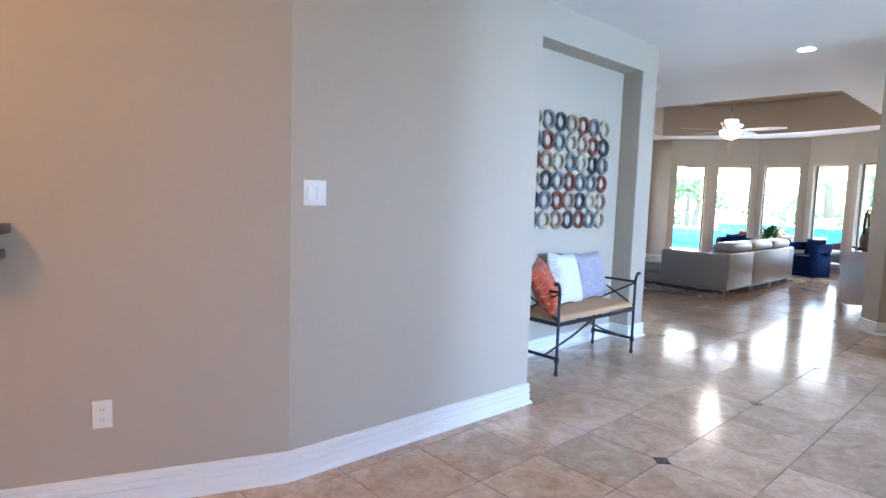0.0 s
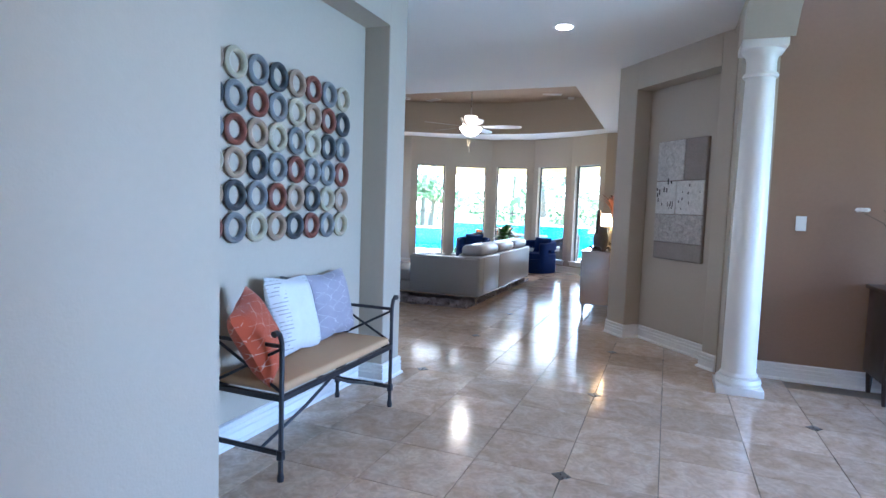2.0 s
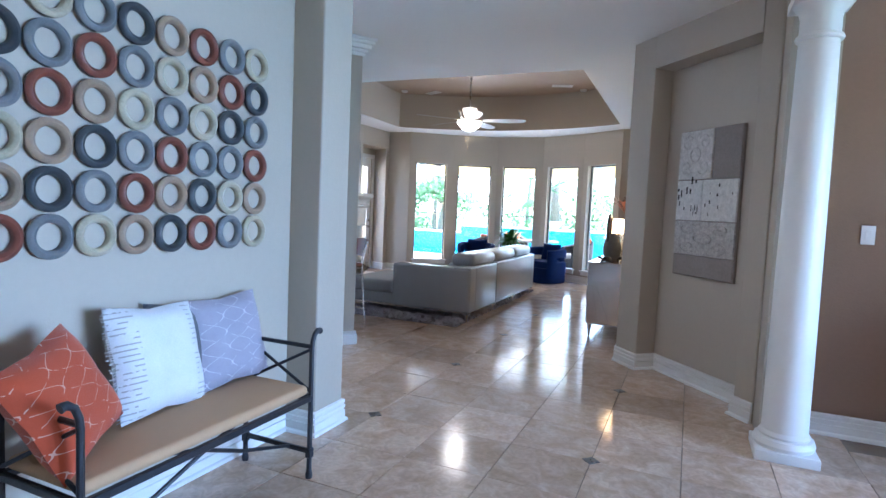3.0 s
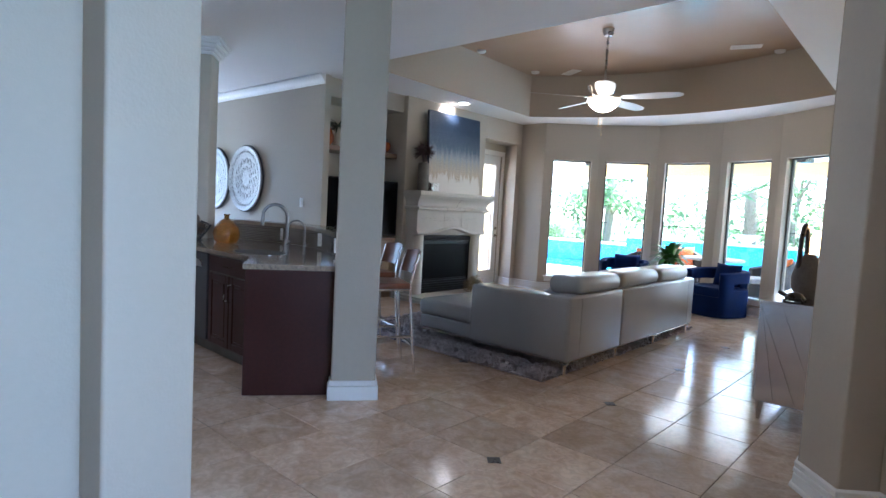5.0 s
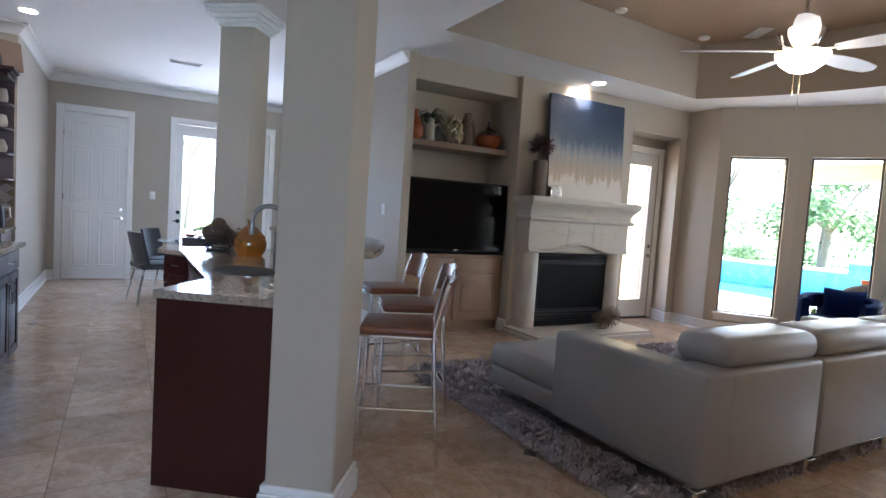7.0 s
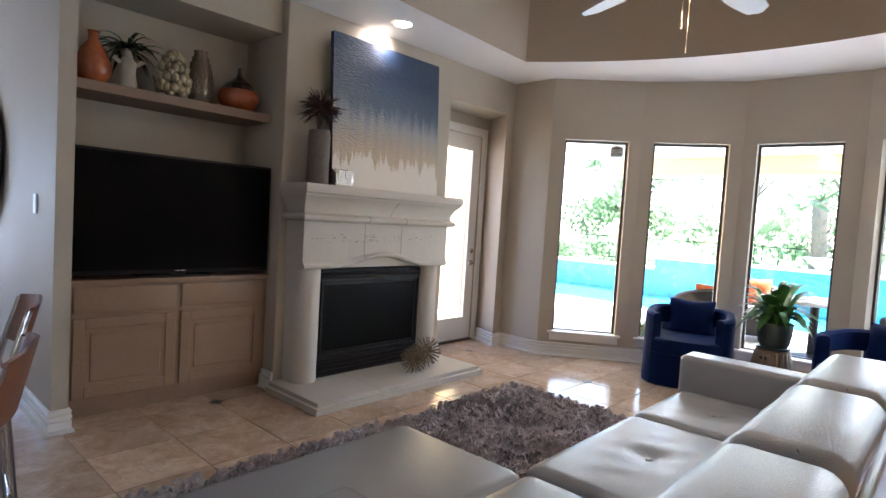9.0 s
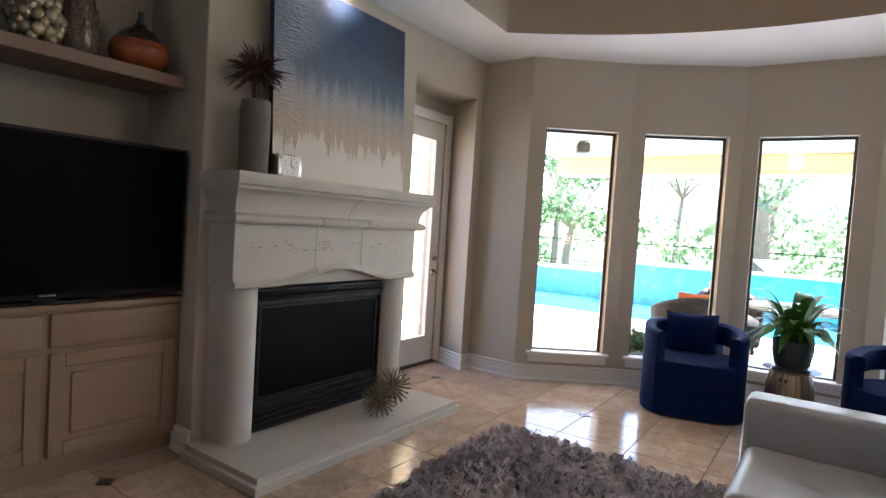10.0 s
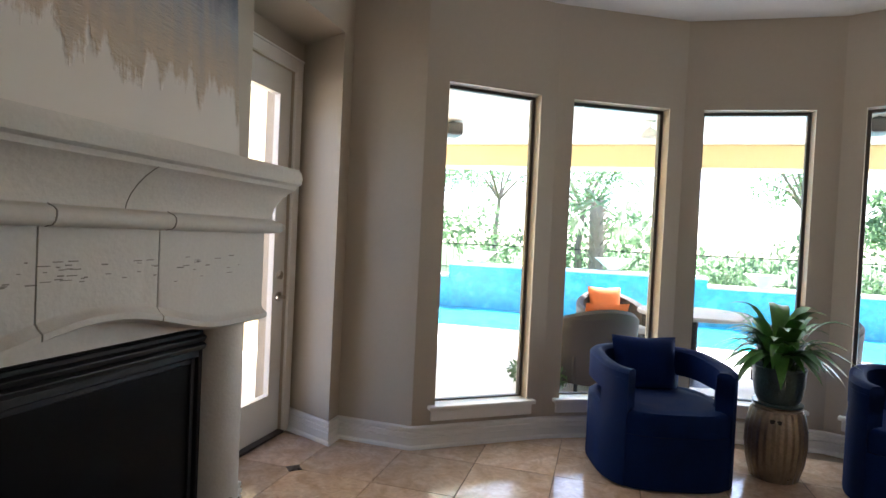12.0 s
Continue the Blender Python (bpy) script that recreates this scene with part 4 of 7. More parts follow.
for x0, x1 in ((0.17, 1.00), (1.03, 1.93), (1.96, 2.83)):
    h = soft("headrest", x0, 0.02, 0.665, x1, 0.345, 0.825, 0.07, sofa, "padded adjustable headrest")
    bm = bmesh.new()
    tube(bm, [(x0 + 0.03, 0.10, 0.70), (x0 + 0.015, 0.13, 0.775), (x0 + 0.03, 0.16, 0.815)], 0.0035, 5)
    tube(bm, [(x1 - 0.03, 0.10, 0.70), (x1 - 0.015, 0.13, 0.775), (x1 - 0.03, 0.16, 0.815)], 0.0035, 5)
    part("piping", bm, "leather", h)
    bm = padded(x0 + 0.05, 0.18, 0.42, x1 - 0.01, 0.56, 0.72, 0.09, 30)
    for v in bm.verts:
        lean = max(0.0, (v.co.z - 0.42) / 0.30)
        if v.co.y > 0.3:
            v.co.y -= 0.17 * lean ** 1.3
            fold = math.sin(v.co.x * 46 + 9 * math.sin(v.co.z * 11 + x0)) * math.exp(-((v.co.z - 0.60) / 0.07) ** 2)
            v.co.y += 0.007 * fold + 0.004 * math.sin(v.co.x * 13 + v.co.z * 30)
            v.co.z += 0.003 * fold
    part("back_cushion", bm, "leather", sofa, "slumped creased back cushion")
soft("arm", -0.004, 0.004, 0.122, 0.215, 1.06, 0.66, 0.035, sofa, "flat padded arm")
soft("arm", L - 0.21, 0.004, 0.12, L, D + 0.03, 0.65, 0.035, sofa, "flat padded arm")
bm = bmesh.new()
for p in ((0.05, 0.03, L - 0.05, 0.05), (0.03, 0.05, 0.05, 1.69), (L - 0.05, 0.05, L - 0.03, D), (1.0, D - 0.03, L - 0.05, D - 0.01)):
    box(bm, p[0], p[1], 0.108, p[2], p[3], 0.132)
part("rail", bm, "chrome", sofa, "chrome base rail")
for x in (0.20, 2.80):
    bm = bmesh.new()
    tube(bm, [(x, -0.0005, 0.15), (x, -0.0005, 0.65)], 0.0032, 6)
    part("seam", bm, "leather", sofa)
for x, y in ((0.05, 0.05), (1.01, 0.05), (1.94, 0.05), (L - 0.06, 0.05), (0.05, 1.65), (1.01, 1.65), (L - 0.06, D - 0.06), (1.94, D - 0.06)):
    bm = bmesh.new()
    box(bm, x - 0.04, y - 0.04, 0.100, x + 0.04, y + 0.04, 0.112, 0.003)
    rod(bm, (x, y, 0.034), (x, y, 0.104), 0.010, 0.024, seg=10)
    rod(bm, (x, y, 0.0), (x, y, 0.036), 0.012, seg=8)
    part("leg", bm, "chrome", sofa, "tapered chrome foot")

# ---- shag rug ----
mat("shag", (0.43, 0.385, 0.40), 0.95, vary=0.45, scale=9, fine=40, sheen=0.1)
RX0, RX1, RY0, RY1 = 8.50, 11.92, 3.50, 5.97
rug = thing("shag_rug", "grey-brown shaggy long-pile rug under the sofa", "rug", pose(0, 0, 0))
bm = bmesh.new()
box(bm, RX0, RY0, 0.0005, RX1, RY1, 0.016, 0.004)
part("backing", bm, "shag", rug)
rng = np.random.default_rng(5)
verts, faces = [], []
n = 9500
px, py = rng.uniform(RX0 - 0.01, RX1 + 0.01, n), rng.uniform(RY0 - 0.01, RY1 + 0.01, n)
edge = (px < 8.80) | (py > 4.6) | (px > 11.5) | (py < 3.7)
px, py = px[edge], py[edge]
for x, y in zip(px, py):
    # one lock of yarn: strands that start apart and end in one soft tip
    a = 7.0 * noise.noise(Vector((x * 2.6, y * 2.6, 0.3))) + rng.normal(0, 0.8)
    ln, up = rng.uniform(0.04, 0.085), rng.uniform(0.032, 0.062)
    for s in range(9):
        sx, sy = x + rng.normal(0, 0.016), y + rng.normal(0, 0.016)
        ex, ey = x + math.cos(a) * ln + rng.normal(0, 0.008), y + math.sin(a) * ln + rng.normal(0, 0.008)
        dx, dy = ex - sx, ey - sy
        d = math.hypot(dx, dy) or 1
        w = rng.uniform(0.0025, 0.005)
        ox, oy = -dy / d * w, dx / d * w
        mx, my, mz = sx + dx * 0.45, sy + dy * 0.45, up * rng.uniform(0.85, 1.15)
        k = len(verts)
        verts += [(sx + ox, sy + oy, 0.012), (sx - ox, sy - oy, 0.012), (mx + ox, my + oy, mz), (mx - ox, my - oy, mz + 0.003), (ex, ey, up * 0.7)]
        faces += [(k, k + 1, k + 3, k + 2), (k + 2, k + 3, k + 4)]
me = bpy.data.meshes.new("pile")
me.from_pydata(verts, [], faces)
me.materials.append(MATS["shag"])
pile = new("pile", me)
pile.parent = rug
tagged(pile, "long tangled yarn pile", kind="stuff")

# ---- fireplace ----
mat("pitted", (0.21, 0.185, 0.16), 0.9)
fp = thing("fireplace", "carved cast stone fireplace with a black firebox", "fireplace", pose(11.14, 7.085, 0))
bm = bmesh.new()
hw = 0.90
prism(bm, [(-hw, 0), (-hw, -0.67), (hw, -0.67), (hw, 0)], 0.0, 0.045)
prism(bm, [(-hw + 0.03, 0), (-hw + 0.03, -0.64), (hw - 0.03, -0.64), (hw - 0.03, 0)], 0.045, 0.075)
part("hearth", bm, "cast_stone", fp, "pale stone hearth slab")
for x in (-0.30, 0.30):
    bm = bmesh.new()
    box(bm, x - 0.0008, -0.6704, 0.004, x + 0.0008, -0.62, 0.0446)
    box(bm, x - 0.0008, -0.6404, 0.044, x + 0.0008, -0.25, 0.0754)
    part("hearth_joint", bm, "pitted", fp)
for s in (-1, 1):
    bm = bmesh.new()
    lathe(bm, [(0.105, 0.075), (0.105, 0.955)], (s * 0.655, -0.115, 0), seg=28)
    box(bm, s * 0.655 - 0.105, -0.115, 0.075, s * 0.655 + 0.105, 0, 0.955)
    part("jamb", bm, "cast_stone", fp, "half-round stone jamb")
# lintel with a flat arch, in three blocks with open joints
def arch_z(x):
    t = abs(x)
    return 0.955 + (0.085 * (0.5 + 0.5 * math.cos(math.pi * min(1, t / 0.52))) if t < 0.52 else 0.0)


def lintel(x0, x1):
    bm = bmesh.new()
    n = 16
    cols = []
    for k in range(n + 1):
        x = x0 + (x1 - x0) * k / n
        z = arch_z(x)
        cols.append([bm.verts.new((x, y, zz)) for y, zz in ((0, z), (-0.235, z), (-0.262, z + 0.012), (-0.262, z + 0.03), (-0.245, z + 0.042), (-0.235, z + 0.055), (-0.235, 1.315), (0, 1.315))])
    for a, b in zip(cols, cols[1:]):
        for j in range(8):
            bm.faces.new((a[j], a[(j + 1) % 8], b[(j + 1) % 8], b[j]))
    bm.faces.new(cols[0])
    bm.faces.new(cols[-1][::-1])
    return bm


for x0, x1 in ((-0.78, -0.205), (-0.200, 0.200), (0.205, 0.78)):
    part("lintel_block", lintel(x0, x1), "cast_stone", fp, "carved stone lintel block")
bm = bmesh.new()
box(bm, -0.77, -0.22, 1.045, 0.77, -0.001, 1.313)
for x in (-0.2025, 0.2025):
    box(bm, x - 0.003, -0.232, 1.04, x + 0.003, -0.2, 1.313)
part("core", bm, "pitted", fp)
bm = bmesh.new()
for k in range(70):
    x, z = random.uniform(-0.72, 0.72), random.choice((1.215, 1.19, 1.165)) + random.gauss(0, 0.010)
    w = random.uniform(0.008, 0.034)
    box(bm, x, -0.2358, z, x + w, -0.234, z + random.uniform(0.002, 0.004))
tagged(part("pits", bm, "pitted", fp), "natural pits in the stone", kind="stuff")
bm = bmesh.new()
PROFILE = [(0.235, 1.315), (0.262, 1.3165), (0.288, 1.321), (0.300, 1.331), (0.303, 1.344), (0.298, 1.357), (0.284, 1.366), (0.268, 1.370), (0.260, 1.3745), (0.259, 1.392), (0.264, 1.418), (0.278, 1.446), (0.301, 1.475), (0.326, 1.496), (0.338, 1.503), (0.340, 1.511), (0.345, 1.518)]
def around(o):
    w = 0.785 + (o - 0.235) * 0.55
    return [(-w, 0), (-w, -o), (w, -o), (w, 0)]
rings = [[bm.verts.new((x, y, z)) for x, y in around(o)] for o, z in PROFILE]
for a, b in zip(rings, rings[1:]):
    for k in range(4):
        bm.faces.new((a[k], a[(k + 1) % 4], b[(k + 1) % 4], b[k]))
bm.faces.new(rings[0][::-1])
bm.faces.new(rings[-1])
part("mantel_moulding", bm, "cast_stone", fp, "stepped stone cornice")
bm = bmesh.new()
for x in (-0.2025, 0.2025):
    tube(bm, [(x + 0.006 * math.sin(z * 60), -o - 0.0003, z) for o, z in PROFILE[1:9]], 0.0024, 5)
tube(bm, [(0.04 + 0.30 * (z - 1.375), -o - 0.0003, z) for o, z in PROFILE[8:15]], 0.0018, 5)
part("moulding_joint", bm, "pitted", fp)
bm = bmesh.new()
tb = [[bm.verts.new((x, y, z)) for x, y in around(o)] for o, z in ((0.345, 1.518), (0.358, 1.527), (0.362, 1.552), (0.358, 1.575), (0.345, 1.59))]
for a, b in zip(tb, tb[1:]):
    for k in range(4):
        bm.faces.new((a[k], a[(k + 1) % 4], b[(k + 1) % 4], b[k]))
bm.faces.new(tb[0][::-1])
bm.faces.new(tb[-1])
part("mantel_shelf", bm, "cast_stone", fp, "thick stone mantel shelf")
bm = bmesh.new()
box(bm, -0.555, -0.115, 0.076, 0.555, -0.01, 0.935)
part("firebox_back", bm, "black_metal", fp)
bm = bmesh.new()
box(bm, -0.555, -0.170, 0.955, 0.555, -0.005, 1.05)
part("lintel_plate", bm, "cast_stone", fp, "plain stone plate under the arch")
bm = bmesh.new()
box(bm, -0.5, -0.109, 0.08, 0.5, -0.012, 0.93)
part("firebox_back", bm, "black_metal", fp)
bm = bmesh.new()
for p in ((-0.555, 0.076, -0.535, 0.934), (0.535, 0.076, 0.555, 0.934), (-0.535, 0.83, 0.535, 0.934), (-0.535, 0.076, 0.535, 0.25)):
    box(bm, p[0], -0.135, p[1], p[2], -0.11, p[3], 0.004)
part("firebox_frame", bm, "black_metal", fp, "black metal firebox frame")
for z in (0.10, 0.135, 0.17, 0.205, 0.875, 0.905):
    bm = bmesh.new()
    move(box(bm, -0.55, -0.011, -0.012, 0.55, 0.011, 0.012, 0.003), pose(0, -0.142, z, 30))
    part("louvre", bm, "black_metal", fp)
bm = bmesh.new()
for p in ((-0.52, 0.26, -0.50, 0.83), (0.50, 0.26, 0.52, 0.83), (-0.50, 0.81, 0.50, 0.83), (-0.50, 0.26, 0.50, 0.28)):
    box(bm, p[0], -0.128, p[1], p[2], -0.112, p[3], 0.003)
part("glass_frame", bm, "black_metal", fp)
bm = bmesh.new()
box(bm, -0.50, -0.120, 0.28, 0.50, -0.117, 0.81)
part("fire_glass", bm, "fire_glass", fp, "dark firebox glass")

# spiky decor balls on the hearth
mat("spike_gold", (0.22, 0.17, 0.10), 0.35, 0.8, vary=0.2)
def urchin(x, y, r):
    ob = thing("spiky_ball", "bronze spiky sea-urchin decor ball on the hearth", "ornament", pose(x, y, 0.075 + r * 0.92), group="spiky balls")
    bm = bmesh.new()
    bmesh.ops.create_icosphere(bm, subdivisions=2, radius=r * 0.2)
    part("core", bm, "spike_gold", ob)
    bm = bmesh.new()
    n = 130
    for k in range(n):
        z = 1 - 2 * (k + 0.5) / n
        a = k * 2.39996
        s = math.sqrt(1 - z * z)
        d = Vector((s * math.cos(a), s * math.sin(a), z))
        q = d * r * random.uniform(0.85, 1.0)
        if q.z < -r * 0.9:
            q.z = -r * 0.9
        rod(bm, d * r * 0.15, q, 0.0022, 0.0032, seg=4)
    part("spikes", bm, "spike_gold", ob)


urchin(11.60, 6.72, 0.145)
urchin(11.35, 6.62, 0.125)

# ---- over the mantel: painting, vase, clock ----
def painting_material():
    m = bpy.data.materials.new("painting")
    m.use_nodes = True
    nt = m.node_tree
    b = nt.nodes["Principled BSDF"]
    tc, sep = nt.nodes.new("ShaderNodeTexCoord"), nt.nodes.new("ShaderNodeSeparateXYZ")
    nt.links.new(tc.outputs["Object"], sep.inputs[0])
    mp = nt.nodes.new("ShaderNodeMapping")
    mp.inputs["Scale"].default_value = (11, 1, 1.3)
    nt.links.new(tc.outputs["Object"], mp.inputs["Vector"])
    streak, grain = nt.nodes.new("ShaderNodeTexNoise"), nt.nodes.new("ShaderNodeTexNoise")
    streak.inputs["Scale"].default_value, streak.inputs["Detail"].default_value = 1.6, 5
    nt.links.new(mp.outputs[0], streak.inputs["Vector"])
    grain.inputs["Scale"].default_value, grain.inputs["Detail"].default_value = 38, 5
    nt.links.new(tc.outputs["Object"], grain.inputs["Vector"])
    h = nt.nodes.new("ShaderNodeMath")
    h.operation = "MULTIPLY_ADD"
    nt.links.new(streak.outputs["Fac"], h.inputs[0])
    h.inputs[1].default_value = 0.42
    nt.links.new(sep.outputs["Z"], h.inputs[2])
    h2 = nt.nodes.new("ShaderNodeMath")
    h2.operation = "MULTIPLY_ADD"
    nt.links.new(grain.outputs["Fac"], h2.inputs[0])
    h2.inputs[1].default_value = 0.10
    nt.links.new(h.outputs[0], h2.inputs[2])
    ramp = nt.nodes.new("ShaderNodeValToRGB")
    nt.links.new(h2.outputs[0], ramp.inputs[0])
    el = ramp.color_ramp.elements
    el[0].position, el[0].color = 0.50, (0.66, 0.61, 0.55, 1)
    el[1].position, el[1].color = 0.545, (0.50, 0.40, 0.29, 1)
    for p, c in ((0.70, (0.40, 0.345, 0.29)), (0.84, (0.30, 0.31, 0.33)), (1.0, (0.10, 0.14, 0.20))):
        e = el.new(p)
        e.color = (*c, 1)
    sh = nt.nodes.new("ShaderNodeMapRange")
    sh.inputs["From Min"].default_value, sh.inputs["From Max"].default_value = 0.55, 1.02
    nt.links.new(sep.outputs["Z"], sh.inputs["Value"])
    mx = nt.nodes.new("ShaderNodeMix")
    mx.data_type = "RGBA"
    nt.links.new(sh.outputs[0], mx.inputs["Factor"])
    nt.links.new(ramp.outputs[0], mx.inputs["A"])
    mx.inputs["B"].default_value = (0.012, 0.028, 0.066, 1)
    nt.links.new(mx.outputs["Result"], b.inputs["Base Color"])
    b.inputs["Roughness"].default_value = 0.42
    tex = nt.nodes.new("ShaderNodeTexNoise")
    mp2 = nt.nodes.new("ShaderNodeMapping")
    mp2.inputs["Rotation"].default_value = (0, radians(28), 0)
    mp2.inputs["Scale"].default_value = (14, 30, 60)
    nt.links.new(tc.outputs["Object"], mp2.inputs["Vector"])
    nt.links.new(mp2.outputs[0], tex.inputs["Vector"])
    tex.inputs["Scale"].default_value, tex.inputs["Detail"].default_value = 1.3, 4
    gate = nt.nodes.new("ShaderNodeMapRange")
    gate.inputs["From Min"].default_value, gate.inputs["From Max"].default_value = 0.49, 0.56
    nt.links.new(h2.outputs[0], gate.inputs["Value"])
    mul = nt.nodes.new("ShaderNodeMath")
    mul.operation = "MULTIPLY"
    nt.links.new(tex.outputs["Fac"], mul.inputs[0])
    nt.links.new(gate.outputs[0], mul.inputs[1])
    bp = nt.nodes.new("ShaderNodeBump")
    bp.inputs["Strength"].default_value, bp.inputs["Distance"].default_value = 1.0, 0.012
    nt.links.new(mul.outputs[0], bp.inputs["Height"])
    nt.links.new(bp.outputs[0], b.inputs["Normal"])
    MATS["painting"] = m


painting_material()
mat("canvas_edge", (0.03, 0.035, 0.05), 0.7)
pic = thing("painting", "textured abstract painting fading from navy to white", "painting", pose(10.625, 6.905, 1.592, -3.2) @ Matrix.Diagonal((0.911, 1, 0.953, 1)))
bm = bmesh.new()
box(bm, 0, -0.002, 0, 1.30, 0.0, 1.255)
part("canvas", bm, "painting", pic)
bm = bmesh.new()
box(bm, 0.002, 0.0005, 0.002, 1.298, 0.040, 1.253)
part("stretcher", bm, "canvas_edge", pic, "dark painted canvas edge")

mat("vase_grey", (0.15, 0.132, 0.115), 0.7, vary=0.25, scale=12, fine=60, bump=0.5, bump_scale=70)
mat("dry_plum", (0.055, 0.022, 0.020), 0.8, vary=0.3)
v = thing("mantel_vase", "tall grey cylinder vase with dark spiky dried plant", "vase", pose(10.49, 6.90, 1.5905))
bm = bmesh.new()
lathe(bm, [(0.074, 0), (0.080, 0.01), (0.083, 0.35), (0.078, 0.40), (0.060, 0.405), (0.058, 0.36)], seg=26)
part("body", bm, "vase_grey", v)
bm = bmesh.new()
for k in range(5):
    rod(bm, (0, 0, 0.3), (random.uniform(-0.03, 0.03), random.uniform(-0.03, 0.03), 0.52), 0.004, seg=5)
for k in range(300):
    z = random.uniform(-0.6, 1)
    a = random.uniform(0, 6.28)
    s = math.sqrt(1 - z * z)
    d = Vector((s * math.cos(a), s * math.sin(a), z))
    c = Vector((0, 0, 0.56)) + Vector((random.uniform(-0.03, 0.03), random.uniform(-0.03, 0.03), random.uniform(-0.02, 0.02)))
    tip = c + d * random.uniform(0.09, 0.165)
    tube(bm, [c, (c + tip) / 2 + Vector((0, 0, 0.012)), tip], [0.006, 0.005, 0.0015], 4)
part("dried_plant", bm, "dry_plum", v, "dark plum spiky dried heads")

ck = thing("mantel_clock", "small silver-framed square desk clock", "clock", pose(10.69, 6.86, 1.5905, 0, 0, 6) @ Matrix.Scale(1.3, 4))
bm = bmesh.new()
box(bm, -0.072, -0.022, 0, 0.072, 0.022, 0.100, 0.004, 2)
part("case", bm, "nickel", ck, "brushed silver case")
bm = bmesh.new()
box(bm, -0.052, -0.0245, 0.010, 0.052, -0.0225, 0.096)
part("dial", bm, "white_plastic", ck, "white dial")
bm = bmesh.new()
box(bm, -0.001, -0.0265, 0.052, 0.001, -0.025, 0.084)
move(box(bm, -0.0012, -0.0265, 0.0, 0.0012, -0.025, 0.024), pose(0, 0, 0.053, 0, 118))
for k in range(12):
    a = k * math.tau / 12
    box(bm, 0.036 * math.sin(a) - 0.0012, -0.0262, 0.053 + 0.036 * math.cos(a) - 0.002, 0.036 * math.sin(a) + 0.0012, -0.025, 0.053 + 0.036 * math.cos(a) + 0.002)
part("clock_marks", bm, "black_metal", ck)

# ---- television niche ----
cab = thing("media_cabinet", "built-in stained wood media cabinet under the television", "cabinet", pose(8.961, 7.235, 0) @ Matrix.Diagonal((1, 1, 1.055, 1)))
CW = 1.338
bm = bmesh.new()
box(bm, 0.001, 0.06, 0.0, CW, 0.425, 0.10)
box(bm, 0.001, 0.0, 0.10, CW, 0.425, 0.805)
part("body", bm, "oak_stain", cab)
bm = bmesh.new()
box(bm, 0.001, -0.025, 0.805, CW, 0.425, 0.835, 0.006, 2)
part("top", bm, "oak_stain", cab)
for k in range(2):
    x0, x1 = 0.045 + k * 0.645, 0.655 + k * 0.645
    bm = bmesh.new()
    box(bm, x0, -0.018, 0.64, x1, -0.001, 0.79, 0.005, 2)
    part("drawer_front", bm, "oak_stain", cab)
    bm = bmesh.new()
    s = 0.065
    for p in ((x0, 0.13, x0 + s, 0.61), (x1 - s, 0.13, x1, 0.61), (x0 + s, 0.13, x1 - s, 0.13 + s), (x0 + s, 0.61 - s, x1 - s, 0.61)):
        box(bm, p[0], -0.018, p[1], p[2], -0.001, p[3], 0.003)
    box(bm, x0 + s, -0.008, 0.13 + s, x1 - s, -0.001, 0.61 - s)
    box(bm, x0 + s + 0.03, -0.016, 0.13 + s + 0.03, x1 - s - 0.03, -0.006, 0.61 - s - 0.03, 0.008)
    part("door", bm, "oak_stain", cab, "raised-panel door")

tv = thing("television", "large black flat-screen television on a low stand", "television", pose(9.622, 7.20, 0.882))
bm = bmesh.new()
box(bm, -0.658, 0.0, 0.030, 0.658, 0.05, 0.815, 0.006, 2)
part("case", bm, "black_metal", tv)
bm = bmesh.new()
box(bm, -0.640, -0.004, 0.057, 0.640, -0.0005, 0.798)
part("screen", bm, "tv_screen", tv, "glossy black screen")
bm = bmesh.new()
box(bm, -0.24, 0.03, 0.0, 0.24, 0.27, 0.014, 0.006, 2)
box(bm, -0.05, 0.02, 0.014, 0.05, 0.10, 0.045)
part("stand", bm, "black_metal", tv)
bm = bmesh.new()
box(bm, -0.035, -0.006, 0.045, 0.035, -0.004, 0.053)
part("badge", bm, "nickel", tv)

shelf = solid("wall_shelf", (lambda b: (box(b, 8.962, 7.265, 2.04, 10.298, 7.678, 2.105, 0.004), b)[1])(bmesh.new()), "shelf_wood", "thick stained wood shelf across the niche", "shelf")
SZ = 2.106
mat("orange_glaze", (0.32, 0.075, 0.02), 0.22, vary=0.3, scale=9, fine=30, coat=0.4)
mat("dark_glaze", (0.035, 0.028, 0.024), 0.3, vary=0.2)
mat("cream_glaze", (0.50, 0.44, 0.34), 0.45, vary=0.1)
mat("champagne", (0.46, 0.40, 0.27), 0.30, 0.7, vary=0.12)
mat("mosaic", (0.20, 0.15, 0.11), 0.22, 0.3, vary=0.5, scale=60, fine=140)
mat("leaf_green", (0.055, 0.165, 0.03), 0.36, vary=0.35, scale=9, fine=40, spec=0.5)
mat("leaf_dark", (0.018, 0.042, 0.016), 0.5, vary=0.35)
g = thing("gourd_vase", "orange glazed gourd jar with a dark lid", "jar", pose(10.11, 7.43, SZ))
bm = bmesh.new()
lathe(bm, [(0.070, 0), (0.105, 0.018), (0.135, 0.048), (0.150, 0.092), (0.148, 0.125), (0.137, 0.152)], seg=30)
part("body", bm, "orange_glaze", g)
bm = bmesh.new()
lathe(bm, [(0.1375, 0.151), (0.122, 0.176), (0.096, 0.204), (0.064, 0.226), (0.034, 0.245), (0.018, 0.268), (0.012, 0.31), (0.016, 0.325), (0.006, 0.33)], seg=30)
part("lid", bm, "dark_glaze", g, "dark brown tapering lid")
